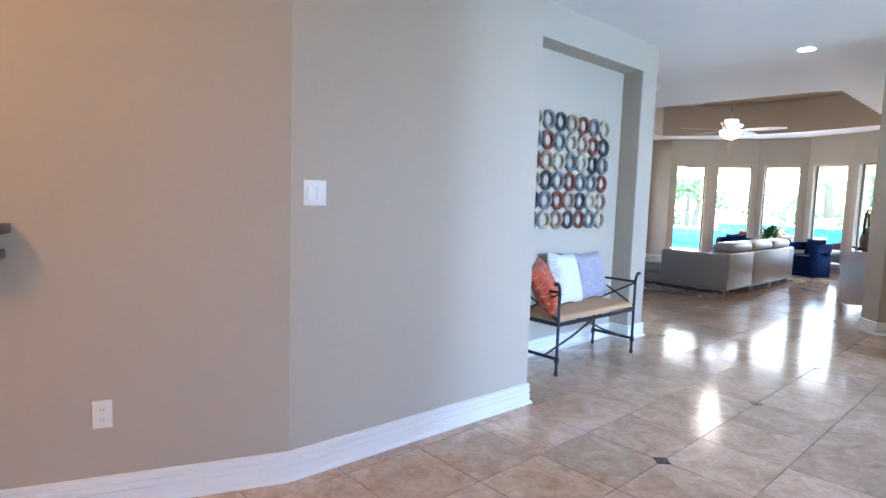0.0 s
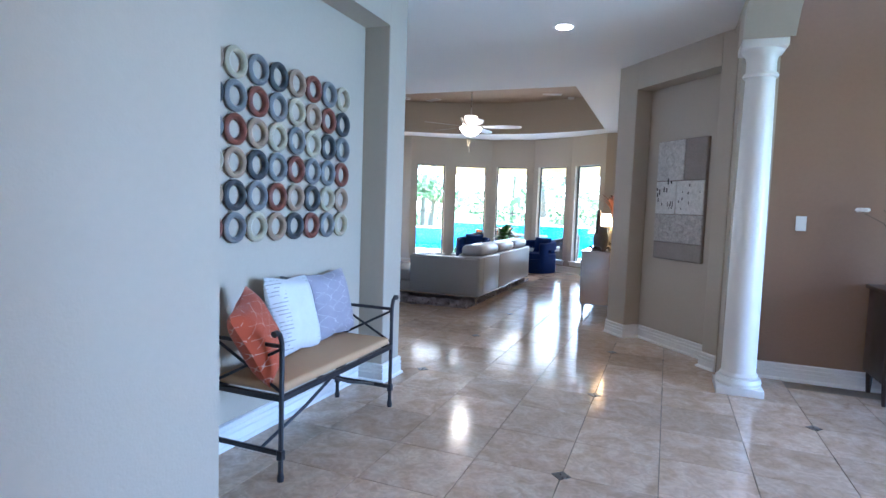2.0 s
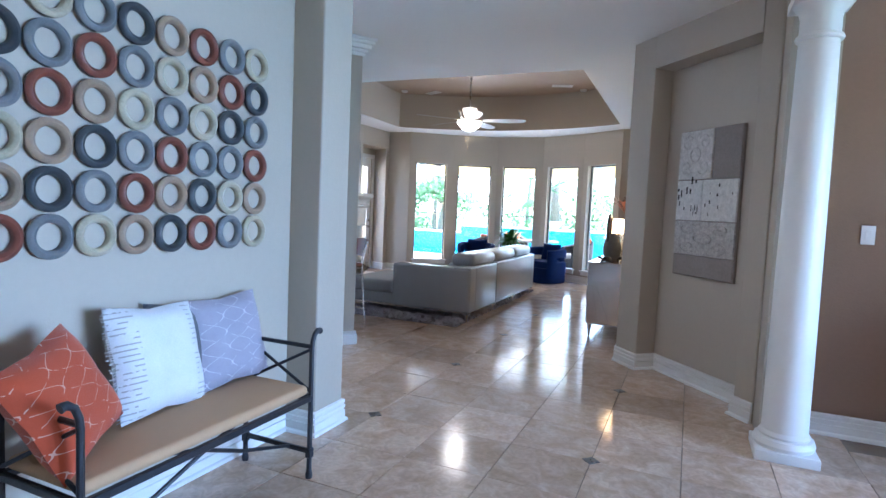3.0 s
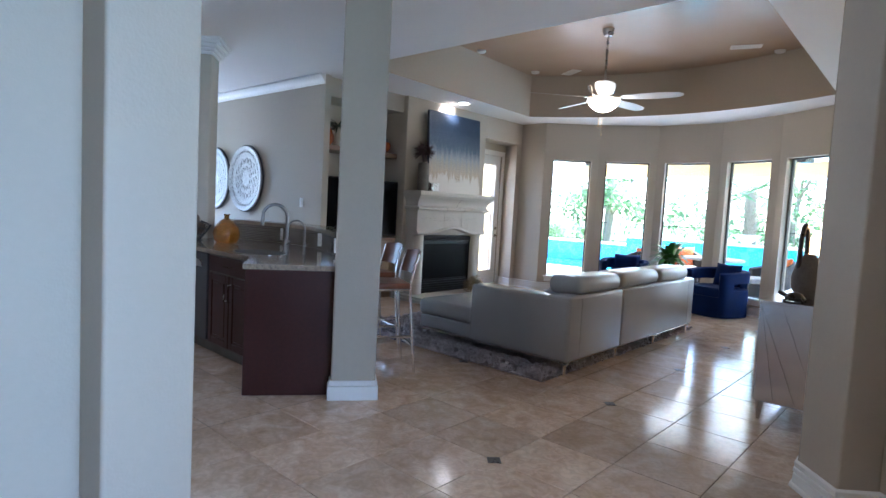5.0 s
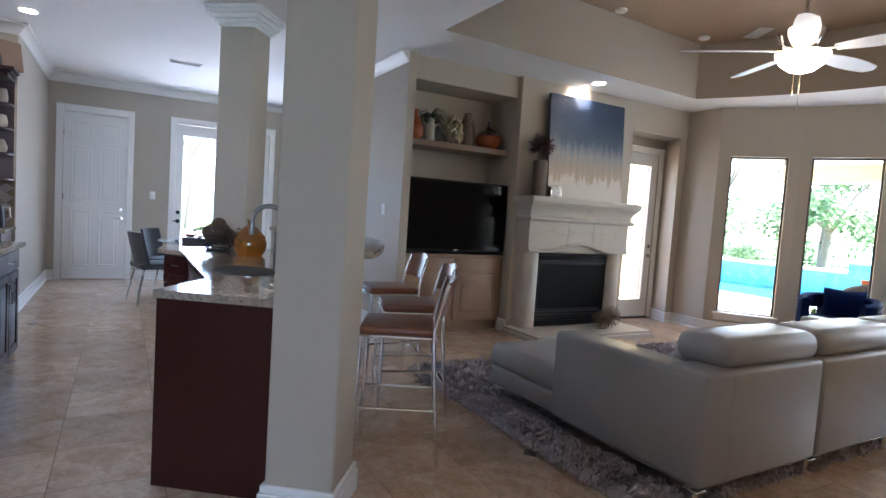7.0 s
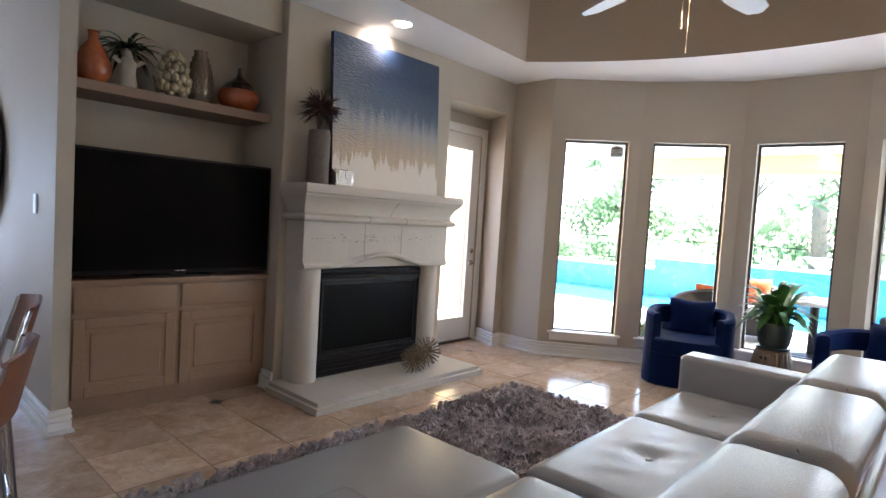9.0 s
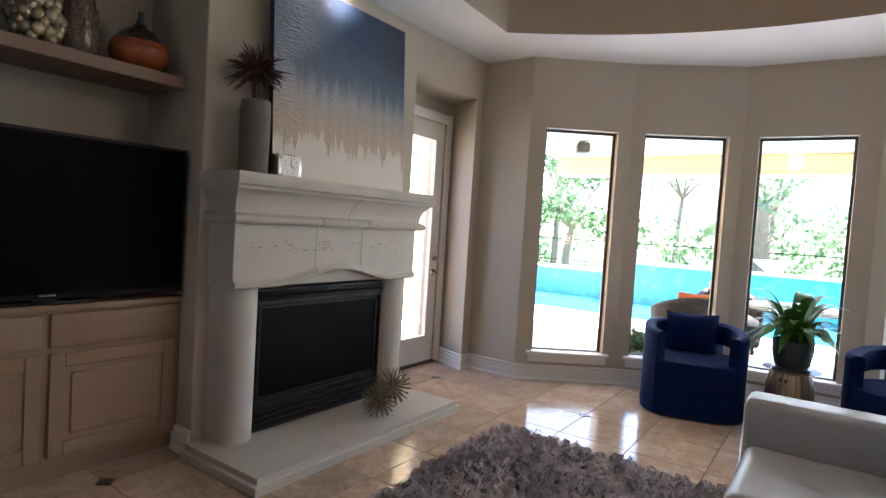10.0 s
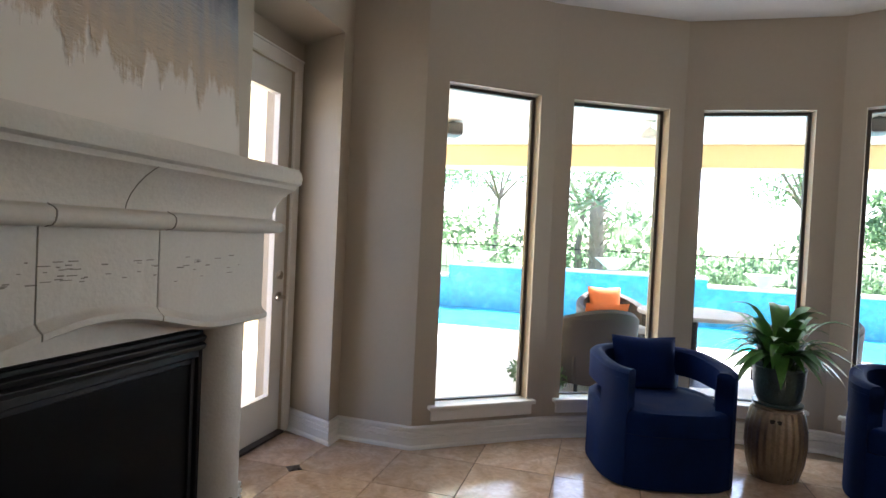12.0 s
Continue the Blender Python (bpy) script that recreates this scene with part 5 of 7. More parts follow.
g = thing("mosaic_vase", "tall brown mosaic bottle vase", "vase", pose(9.81, 7.43, SZ))
bm = bmesh.new()
lathe(bm, [(0.055, 0), (0.085, 0.05), (0.092, 0.12), (0.078, 0.22), (0.05, 0.31), (0.042, 0.36), (0.048, 0.375)], seg=24)
part("body", bm, "mosaic", g)
bm = bmesh.new()
for r in range(8):
    z = 0.035 + r * 0.04
    rad = (0.075, 0.088, 0.093, 0.092, 0.086, 0.078, 0.067, 0.055)[r]
    for k in range(18):
        a = (k + 0.5 * (r % 2)) * math.tau / 18
        move(box(bm, -0.010, -0.002, -0.015, 0.010, 0.002, 0.015, 0.001), pose(rad * math.cos(a), rad * math.sin(a), z, 0, 0, math.degrees(a) + 90))
part("mosaic_chips", bm, "mosaic", g)
g = thing("knot_sculpture", "champagne gold knotted bubble sculpture", "ornament", pose(9.62, 7.42, SZ))
bm = bmesh.new()
for k in range(6):
    for s in (-1, 1):
        for j in range(9):
            u = j / 8
            a = k * math.tau / 6 + s * u * 2.1
            rad = 0.062 + 0.038 * math.sin(math.pi * (u * 0.85 + 0.12)) - 0.045 * u * u + s * 0.006
            size = 0.030 if j % 2 else 0.024
            bmesh.ops.create_icosphere(bm, subdivisions=2, radius=size, matrix=Matrix.Translation((rad * math.cos(a), rad * math.sin(a), 0.030 + u * 0.275)) @ Matrix.Diagonal((1, 1, 1.2, 1)))
part("body", bm, "champagne", g)


def blade_leaf(bm, base, azim, length, width, rise, droop, n=7):
    """One long leaf that rises and bends over, with a folded middle."""
    dx, dy = math.cos(azim), math.sin(azim)
    rows = []
    for k in range(n + 1):
        t = k / n
        r = length * t * (0.35 + 0.65 * t) if rise > 0.5 else length * t
        z = base[2] + rise * length * math.sin(min(1.0, t * 1.1) * math.pi / 2) - droop * length * t * t
        w = width * math.sin(math.pi * min(1, 0.06 + t * 0.94)) ** 0.8 * (1 if t < 1 else 0.05)
        c = Vector((base[0] + dx * r, base[1] + dy * r, z))
        s = Vector((-dy, dx, 0)) * w
        rows.append((bm.verts.new(c - s + Vector((0, 0, w * 0.25))), bm.verts.new(c), bm.verts.new(c + s + Vector((0, 0, w * 0.25)))))
    for a, b in zip(rows, rows[1:]):
        for j in range(2):
            bm.faces.new((a[j], a[j + 1], b[j + 1], b[j]))


g = thing("shelf_plant", "trailing green plant in a cream figurine vase", "plant", pose(9.33, 7.42, SZ))
bm = bmesh.new()
lathe(bm, [(0.05, 0), (0.062, 0.03), (0.045, 0.11), (0.052, 0.17), (0.035, 0.21), (0.048, 0.24), (0.05, 0.26)], seg=22)
tube(bm, [(0.045, 0, 0.17), (0.085, 0, 0.20), (0.10, 0, 0.19)], [0.018, 0.016, 0.012], 8)
tube(bm, [(-0.045, 0, 0.17), (-0.085, 0, 0.20), (-0.10, 0, 0.19)], [0.018, 0.016, 0.012], 8)
part("vase", bm, "cream_glaze", g, "cream glazed vase")
bm = bmesh.new()
for k in range(80):
    blade_leaf(bm, (0, 0, 0.24), random.uniform(0, 6.28), random.uniform(0.10, 0.26), random.uniform(0.008, 0.014), random.uniform(0.2, 0.75), random.uniform(0.2, 0.8), 5)
part("leaves", bm, "leaf_dark", g)
g = thing("amber_vase", "amber orange bottle vase on the shelf", "vase", pose(9.12, 7.39, SZ))
bm = bmesh.new()
lathe(bm, [(0.06, 0), (0.10, 0.05), (0.105, 0.12), (0.07, 0.21), (0.03, 0.26), (0.028, 0.31), (0.036, 0.32)], seg=26)
part("body", bm, "orange_glaze", g)

# ---- armchairs ----
def outline(a, w, d, p=3.2):
    c, s = math.cos(a), math.sin(a)
    k = (abs(c) ** p + abs(s) ** p) ** (-1 / p)
    return Vector((d * k * c, w * k * s, 0))


def armchair(x, y, turn, label):
    """A barrel chair that faces its own +x."""
    ob = thing("armchair", label, "armchair", pose(x, y, 0, 0, 0, turn), group="blue armchairs")
    W, Dp, T = 0.385, 0.385, 0.085
    bm = bmesh.new()
    lathe(bm, [(0.24, 0.0), (0.25, 0.006), (0.25, 0.012)], seg=28)
    part("swivel_base", bm, "black_metal", ob)

    def band(name, z0, z1, a0, a1, n=30, dome=0.0):
        bm = bmesh.new()
        rows = []
        for k in range(n + 1):
            a = a0 + (a1 - a0) * k / n
            o = outline(a, W, Dp)
            i = outline(a, W - T, Dp - T)
            rise = dome * (0.5 - 0.5 * math.cos(a))
            prof = [(o, z0), (o, z1 + rise - 0.02), (o.lerp(i, 0.2), z1 + rise - 0.003), (o.lerp(i, 0.5), z1 + rise), (o.lerp(i, 0.8), z1 + rise - 0.003), (i, z1 + rise - 0.02), (i, z0)]
            rows.append([bm.verts.new((q.x, q.y, z)) for q, z in prof])
        for a, b in zip(rows, rows[1:]):
            for j in range(7):
                bm.faces.new((a[j], a[(j + 1) % 7], b[(j + 1) % 7], b[j]))
        bm.faces.new(rows[0])
        bm.faces.new(rows[-1][::-1])
        part(name, bm, "velvet", ob)
    A = radians(42)
    band("tub", 0.010, 0.42, A, math.tau - A)
    band("back_rail", 0.505, 0.645, A, math.tau - A, 40, 0.04)
    band("arm_front", 0.40, 0.62, A, A + radians(30), 10)
    band("arm_front", 0.40, 0.62, math.tau - A - radians(30), math.tau - A, 10)
    band("back_post", 0.40, 0.62, math.pi - radians(38), math.pi + radians(38), 14, 0.02)
    bm = bmesh.new()
    pts = [outline(radians(-42) + radians(84) * k / 10, W - 0.005, Dp - 0.005) for k in range(11)]
    inner = [outline(radians(45) + radians(270) * k / 30, W - T - 0.003, Dp - T - 0.003) for k in range(31)]
    prism(bm, [(q.x, q.y) for q in pts + inner], 0.010, 0.30)
    part("seat_base", bm, "velvet", ob)
    bm = bmesh.new()
    prism(bm, [(q.x * 0.995, q.y * 0.99) for q in pts + inner], 0.305, 0.43)
    es = [e for e in bm.edges if abs(e.verts[0].co.z - 0.43) < 1e-4 and abs(e.verts[1].co.z - 0.43) < 1e-4]
    bmesh.ops.bevel(bm, geom=es, offset=0.03, segments=3, affect="EDGES", profile=0.5)
    part("seat_cushion", bm, "velvet", ob)
    bm = bmesh.new()
    cushion_mesh(bm, 0.42, 0.36, 0.15)
    move(list(bm.verts), pose(-0.20, 0, 0.40, 0, -14, 0) @ pose(0, 0, 0, 0, 0, 90))
    part("pillow", bm, "velvet", ob, "loose matching velvet pillow")


armchair(13.50, 5.12, 196, "royal blue velvet barrel armchair with loose pillow")
armchair(13.55, 3.70, 160, "royal blue velvet barrel armchair beside the plant stand")

# ---- garden stool and plant ----
mat("stool_bronze", (0.30, 0.235, 0.165), 0.32, 0.55, vary=0.25, scale=9, fine=60)
st = thing("garden_stool", "bronze ribbed ceramic garden stool", "stool", pose(13.62, 4.44, 0))
bm = bmesh.new()
lathe(bm, [(0.115, 0), (0.128, 0.01), (0.152, 0.10), (0.163, 0.20), (0.160, 0.30), (0.140, 0.40), (0.132, 0.412)], seg=120, ribs=24, rib_depth=0.022)
part("body", bm, "stool_bronze", st)
bm = bmesh.new()
lathe(bm, [(0.128, 0.410), (0.134, 0.414), (0.134, 0.426), (0.126, 0.432)], seg=36)
part("top", bm, "stool_bronze", st)
bm = bmesh.new()
move(box(bm, -0.03, -0.006, -0.012, 0.03, 0.006, 0.012, 0.008, 3), pose(-0.137, 0.04, 0.36, 0, 0, 74))
part("grip_slot", bm, "dark_gap", st)
mat("pot_teal", (0.035, 0.06, 0.062), 0.35, vary=0.4, scale=60, fine=120, bump=0.8, bump_scale=60)
pl = thing("potted_plant", "peace lily in a teal hammered pot", "plant", pose(13.62, 4.44, 0.4325))
bm = bmesh.new()
lathe(bm, [(0.115, 0), (0.132, 0.006), (0.136, 0.018), (0.11, 0.020)], seg=30)
part("saucer", bm, "pot_teal", pl)
bm = bmesh.new()
lathe(bm, [(0.100, 0.014), (0.122, 0.05), (0.138, 0.13), (0.141, 0.215), (0.146, 0.226), (0.141, 0.234), (0.130, 0.226), (0.124, 0.18)], seg=34)
part("pot", bm, "pot_teal", pl)
mat("soil", (0.03, 0.022, 0.015), 0.95)
bm = bmesh.new()
lathe(bm, [(0.120, 0.18), (0.124, 0.195)], seg=20)
part("soil", bm, "soil", pl)
for k in range(84):
    bm = bmesh.new()
    up = k < 36
    az = k * 2.4 + random.uniform(-0.3, 0.3)
    r0 = random.uniform(0.01, 0.07)
    base = (r0 * math.cos(az), r0 * math.sin(az), 0.19)
    ln = random.uniform(0.17, 0.31)
    tube(bm, [base, (base[0] * 1.5, base[1] * 1.5, base[2] + ln * 0.4)], 0.003, 5)
    blade_leaf(bm, (base[0] * 1.3, base[1] * 1.3, base[2] + 0.05), az, ln, random.uniform(0.026, 0.042), random.uniform(0.85, 1.35) if up else random.uniform(0.45, 0.85), random.uniform(0.05, 0.35) if up else random.uniform(0.5, 0.95), 8)
    part("leaf", bm, "leaf_green", pl)

# ---- console with lamp and ornaments ----
mat("mirror", (0.66, 0.63, 0.62), 0.13, 1.0, vary=0.03, rough_vary=0.01)
con = thing("console_chest", "mirrored console chest with inlaid diagonal lines", "console", pose(8.99, 1.68, 0))
CL, CD = 1.45, 0.42
bm = bmesh.new()
box(bm, 0.006, 0.006, 0.135, CL - 0.006, CD - 0.006, 0.822)
part("body", bm, "nickel", con)
bm = bmesh.new()
box(bm, -0.012, -0.0, 0.822, CL + 0.012, CD + 0.012, 0.842, 0.003)
part("top", bm, "mirror", con)
bm = bmesh.new()
box(bm, 0.0, 0.01, 0.14, 0.005, CD - 0.01, 0.82)
sp = part("side_panel", bm, "mirror", con, "mirrored side panel")
bm = bmesh.new()
for k in range(3):
    p, q = (-0.0015, 0.03 + 0.13 * k, 0.15), (-0.0015, min(CD - 0.01, 0.28 + 0.13 * k), 0.80)
    tube(bm, [p, q], 0.0010, 4)
part("inlay", bm, "mirror", sp)
for k in range(3):
    x0 = 0.01 + k * (CL - 0.02) / 3
    bm = bmesh.new()
    box(bm, x0 + 0.004, CD - 0.005, 0.15, x0 + (CL - 0.02) / 3 - 0.004, CD + 0.006, 0.815, 0.002)
    dr = part("door", bm, "mirror", con, "mirrored door")
    bm = bmesh.new()
    for j in range(3):
        tube(bm, [(x0 + 0.03 + 0.12 * j, CD + 0.0075, 0.16), (min(x0 + 0.46, x0 + 0.20 + 0.12 * j), CD + 0.0075, 0.80)], 0.002, 4)
    part("inlay", bm, "mirror", dr)
for x in (0.04, CL - 0.04):
    for y in (0.04, CD - 0.04):
        bm = bmesh.new()
        rod(bm, (x, y, 0), (x, y, 0.137), 0.011, 0.028, seg=4)
        part("leg", bm, "nickel", con)
CT = 0.8425
mat("lamp_shade", (0.80, 0.62, 0.36), 0.7, emit=((1.0, 0.60, 0.24), 2.2))
lm = thing("table_lamp", "small lit lamp with a pleated amber shade", "lamp", pose(9.86, 1.90, CT))
bm = bmesh.new()
lathe(bm, [(0.07, 0), (0.075, 0.015), (0.03, 0.03), (0.022, 0.12), (0.034, 0.2), (0.02, 0.28), (0.012, 0.32)], seg=20)
part("base", bm, "black_metal", lm)
bm = bmesh.new()
lathe(bm, [(0.095, 0.31), (0.085, 0.40), (0.06, 0.49)], seg=48, ribs=16, rib_depth=0.03)
part("shade", bm, "lamp_shade", lm, "pleated amber shade, glowing")
ov = thing("oval_sculpture", "dark oval ring sculpture on a stone body", "ornament", pose(9.50, 1.92, CT))
bm = bmesh.new()
lathe(bm, [(0.06, 0), (0.10, 0.06), (0.105, 0.15), (0.08, 0.26), (0.03, 0.32)], (0.0, 0, 0), seg=22)
part("body", bm, "vase_grey", ov)
bm = bmesh.new()
tube(bm, [(0.05 + 0.13 * math.cos(k * math.tau / 28), 0.05, 0.33 + 0.20 * math.sin(k * math.tau / 28)) for k in range(28)], 0.018, 8, True)
rod(bm, (0.05, 0.05, 0), (0.05, 0.05, 0.14), 0.02)
part("ring", bm, "dark_glaze", ov, "dark oval ring")
bm = bmesh.new()
lathe(bm, [(0.06, 0.005), (0.065, 0.02), (0.045, 0.05), (0.01, 0.062)], seg=16)
for a in (0.6, 2.5, 3.8, 5.7):
    rod(bm, (0.05 * math.cos(a), 0.05 * math.sin(a), 0.02), (0.095 * math.cos(a), 0.095 * math.sin(a), 0.004), 0.015, 0.008, seg=6)
tube(bm, [(0, 0.055, 0.03), (0, 0.085, 0.045), (0, 0.105, 0.05)], [0.014, 0.016, 0.010], 8)
solid("turtle_figurine", bm, "dark_glaze", "small dark bronze turtle figurine on the console", "figurine", m=pose(9.17, 1.93, CT + 0.001))
fv = thing("feather_vase", "slim vase with tall rust-coloured feathers", "vase", pose(10.10, 1.83, CT))
bm = bmesh.new()
lathe(bm, [(0.05, 0), (0.07, 0.1), (0.06, 0.35), (0.03, 0.45), (0.04, 0.47)], seg=20)
part("body", bm, "champagne", fv)
mat("rust_feather", (0.16, 0.05, 0.03), 0.8, vary=0.3)
bm = bmesh.new()
for k in range(26):
    blade_leaf(bm, (0, 0, 0.45), random.uniform(0, 6.28), random.uniform(0.25, 0.42), 0.012, random.uniform(0.8, 1.2), random.uniform(0, 0.25), 6)
part("feathers", bm, "rust_feather", fv)

# ---- ceiling fan ----
mat("cup_glass", (0.80, 0.72, 0.58), 0.35, vary=0.05, emit=((1.0, 0.78, 0.5), 0.25))
mat("fan_blade", (0.62, 0.62, 0.62), 0.5, vary=0.03)
mat("fan_gold", (0.62, 0.50, 0.30), 0.25, 0.9, vary=0.08)
fan = thing("ceiling_fan", "five-blade ceiling fan with a lit glass bowl", "ceiling fan", pose(11.0, 4.42, 0))
bm = bmesh.new()
lathe(bm, [(0.02, TRAY - 0.09), (0.05, TRAY - 0.08), (0.065, TRAY - 0.04), (0.068, TRAY - 0.001)], seg=24)
part("canopy", bm, "nickel", fan)
bm = bmesh.new()
rod(bm, (0, 0, 2.91), (0, 0, TRAY - 0.08), 0.013)
part("downrod", bm, "nickel", fan)
bm = bmesh.new()
lathe(bm, [(0.05, 2.815), (0.07, 2.81), (0.09, 2.795), (0.13, 2.785), (0.15, 2.77), (0.10, 2.76)], seg=30)
part("motor", bm, "fan_gold", fan, "brushed gold motor housing")
bm = bmesh.new()
lathe(bm, [(0.055, 2.815), (0.085, 2.85), (0.112, 2.91), (0.118, 2.955), (0.108, 2.97), (0.03, 2.972)], seg=30)
part("upper_cup", bm, "cup_glass", fan, "cream glass cup above the motor")
for k in range(3):
    a = radians(10 + 120 * k)
    bm = bmesh.new()
    c, q = Vector((math.cos(a), math.sin(a), 0)), Vector((0, 0, 1))
    tube(bm, [c * 0.06 + q * 2.80, c * 0.13 + q * 2.815, c * 0.165 + q * 2.86], [0.012, 0.012, 0.010], 8)
    tube(bm, [c * 0.160 + q * 2.85, c * 0.175 + q * 2.90, c * 0.185 + q * 2.925], [0.022, 0.024, 0.016], 10)
    part("lamp_arm", bm, "chrome", fan, "chrome arm with a lamp holder")
bm = bmesh.new()
lathe(bm, [(0.02, 2.615), (0.09, 2.635), (0.155, 2.685), (0.19, 2.745), (0.192, 2.762)], seg=30)
part("light_bowl", bm, "fan_glow", fan, "glowing frosted glass bowl")
for k in range(5):
    a = radians(66 + 72 * k)
    bm = bmesh.new()
    vs = box(bm, 0.10, -0.02, -0.004, 0.24, 0.02, 0.004, 0.002)
    move(vs, Matrix.Rotation(a, 4, "Z") @ pose(0, 0, 0))
    move(bm.verts, pose(0, 0, 2.782))
    part("blade_iron", bm, "fan_gold", fan)
    bm = bmesh.new()
    n = 14
    rows = []
    for i in range(n + 1):
        t = i / n
        r = 0.22 + 0.68 * t
        w = 0.050 + 0.036 * math.sin(math.pi * min(1.0, t * 0.95)) if t < 0.99 else 0.012
        rows.append([bm.verts.new((r, s * w, z)) for s in (-1, 1) for z in (-0.003, 0.003)])
    for p, q in zip(rows, rows[1:]):
        for i, j in ((0, 1), (1, 3), (3, 2), (2, 0)):
            bm.faces.new((p[i], p[j], q[j], q[i]))
    bm.faces.new((rows[0][0], rows[0][1], rows[0][3], rows[0][2]))
    bm.faces.new((rows[-1][0], rows[-1][1], rows[-1][3], rows[-1][2]))
    move(bm.verts, Matrix.Translation((0, 0, 2.785)) @ Matrix.Rotation(a, 4, "Z") @ Matrix.Rotation(radians(-12), 4, "X"))
    part("blade", bm, "fan_blade", fan)
bm = bmesh.new()
for x, z in ((0.05, 2.38), (-0.04, 2.48)):
    rod(bm, (x, 0.03, z), (x, 0.03, 2.72), 0.0018, seg=5)
    rod(bm, (x, 0.03, z - 0.04), (x, 0.03, z), 0.006, 0.003, seg=8)
part("pull_chain", bm, "fan_gold", fan)

# ---- kitchen bar ----
mat("backsplash_strip", (0.16, 0.14, 0.12), 0.15, vary=0.5, scale=50, fine=150, per_object=0.5)
mat("stainless_front", (0.055, 0.055, 0.058), 0.38, 0.2, vary=0.06)
BF = [(6.585, 4.68), (6.83, 5.015), (6.855, 6.30), (6.86, 6.62), (6.695, 6.80)]           # cabinet fronts, kitchen side
BARC = []                                                                   # inner face of the raised bar
for k in range(17):
    t = k / 16
    BARC.append((7.30 + 0.30 * t + 0.36 * math.sin(math.pi * t), 4.565 + 2.45 * t))
bar = thing("kitchen_bar", "curved cherry wood kitchen bar with cabinets", "kitchen bar", pose(0, 0, 0))
bm = bmesh.new()
prism(bm, BF + [(6.72, 6.96), (7.15, 7.045)] + BARC[::-1] + [(7.06, 4.33)], 0.10, 0.874)
part("body", bm, "cherry", bar)
bm = bmesh.new()
prism(bm, [(6.64, 4.695), (6.89, 5.035), (6.915, 6.64), (6.75, 6.82), (7.15, 6.995)] + BARC[::-1] + [(7.03, 4.395)], 0.0, 0.10)
part("toe_kick", bm, "dark_wood", bar)
em2, elen = frame_at((6.56, 4.69), (7.035, 4.33))
bm = bmesh.new()
box(bm, 0, -0.036, 0.0, elen, 0.0, 0.874, 0.003)
move(bm.verts, em2)
part("end_panel", bm, "cherry", bar, "plain cherry end panel down to the floor")


def cabinet_front(parent, p, q, drawer=True, doors=2, z0=0.12, z1=0.86):
    """Drawer and doors on the line p-q; they face to the right of the way."""
    m, ln = frame_at(p, q)
    zt = z1 - 0.15 if drawer else z1
    if drawer:
        bm = bmesh.new()
        box(bm, 0.012, -0.02, zt + 0.012, ln - 0.012, 0, z1, 0.004)
        move(bm.verts, m)
        d = part("drawer_front", bm, "cherry", parent)
        bm = bmesh.new()
        tube(bm, [(ln / 2 - 0.05, -0.02, zt + 0.08), (ln / 2 - 0.05, -0.045, zt + 0.08), (ln / 2 + 0.05, -0.045, zt + 0.08), (ln / 2 + 0.05, -0.02, zt + 0.08)], 0.005, 6)
        move(bm.verts, m)
        part("handle", bm, "nickel", d)
    for k in range(doors):
        x0, x1 = 0.012 + k * (ln - 0.018) / doors, (k + 1) * (ln - 0.018) / doors
        bm = bmesh.new()
        s = 0.055
        for a in ((x0, z0, x0 + s, zt), (x1 - s, z0, x1, zt), (x0 + s, z0, x1 - s, z0 + s), (x0 + s, zt - s, x1 - s, zt)):
            box(bm, a[0], -0.02, a[1], a[2], 0, a[3], 0.003)
        box(bm, x0 + s, -0.010, z0 + s, x1 - s, 0, zt - s)
        box(bm, x0 + s + 0.02, -0.017, z0 + s + 0.02, x1 - s - 0.02, -0.008, zt - s - 0.02, 0.006)
        move(bm.verts, m)
        d = part("door", bm, "cherry", parent, "raised-panel cherry door")
        hx = x1 - 0.03 if (k == 0 and doors > 1) else x0 + 0.03
        bm = bmesh.new()
        tube(bm, [(hx, -0.02, zt - 0.20), (hx, -0.045, zt - 0.20), (hx, -0.045, zt - 0.06), (hx, -0.02, zt - 0.06)], 0.005, 6)
        move(bm.verts, m)
        part("handle", bm, "nickel", d, "brushed nickel bar pull")


def rev(p, q):
    return q, p


cabinet_front(bar, *rev(BF[0], (6.81, 4.985)), doors=1)
cabinet_front(bar, *rev((6.832, 5.045), (6.846, 5.80)))
m, ln = frame_at((6.858, 6.44), (6.848, 5.82))
bm = bmesh.new()
box(bm, 0.005, -0.022, 0.12, ln - 0.005, 0.0, 0.865, 0.005)
move(bm.verts, m)
dw = part("dishwasher_front", bm, "stainless_front", bar, "dark stainless dishwasher front")
bm = bmesh.new()
box(bm, 0.10, -0.026, 0.74, ln - 0.10, -0.021, 0.80, 0.002)
move(bm.verts, m)
part("label_plate", bm, "nickel", dw)
cabinet_front(bar, (6.695, 6.80), (6.86, 6.62), doors=1)
# granite worktop
top = thing("bar_worktop", "speckled brown granite worktop with an undermount sink", "worktop", pose(0, 0, 0.874))
bm = bmesh.new()
prism(bm, [(6.525, 4.67), (7.055, 4.29), (7.10, 4.445)] + [(x - 0.004, y) for x, y in BARC] + [(7.12, 7.065), (6.68, 7.0), (6.645, 6.79), (6.80, 6.60), (6.79, 5.045)], 0.0, 0.036)
part("slab", bm, "granite", top)
sc = (7.05, 5.365)
bm = bmesh.new()
oval = [(sc[0] + 0.19 * math.cos(k * math.tau / 28), sc[1] + 0.27 * math.sin(k * math.tau / 28)) for k in range(28)]
prism(bm, oval, 0.0362, 0.0385)
part("sink_rim", bm, "steel", top, "steel undermount sink")
# no hollow is cut: a flat near-black sheet paints the shade inside the sink
bm = bmesh.new()
rings = []
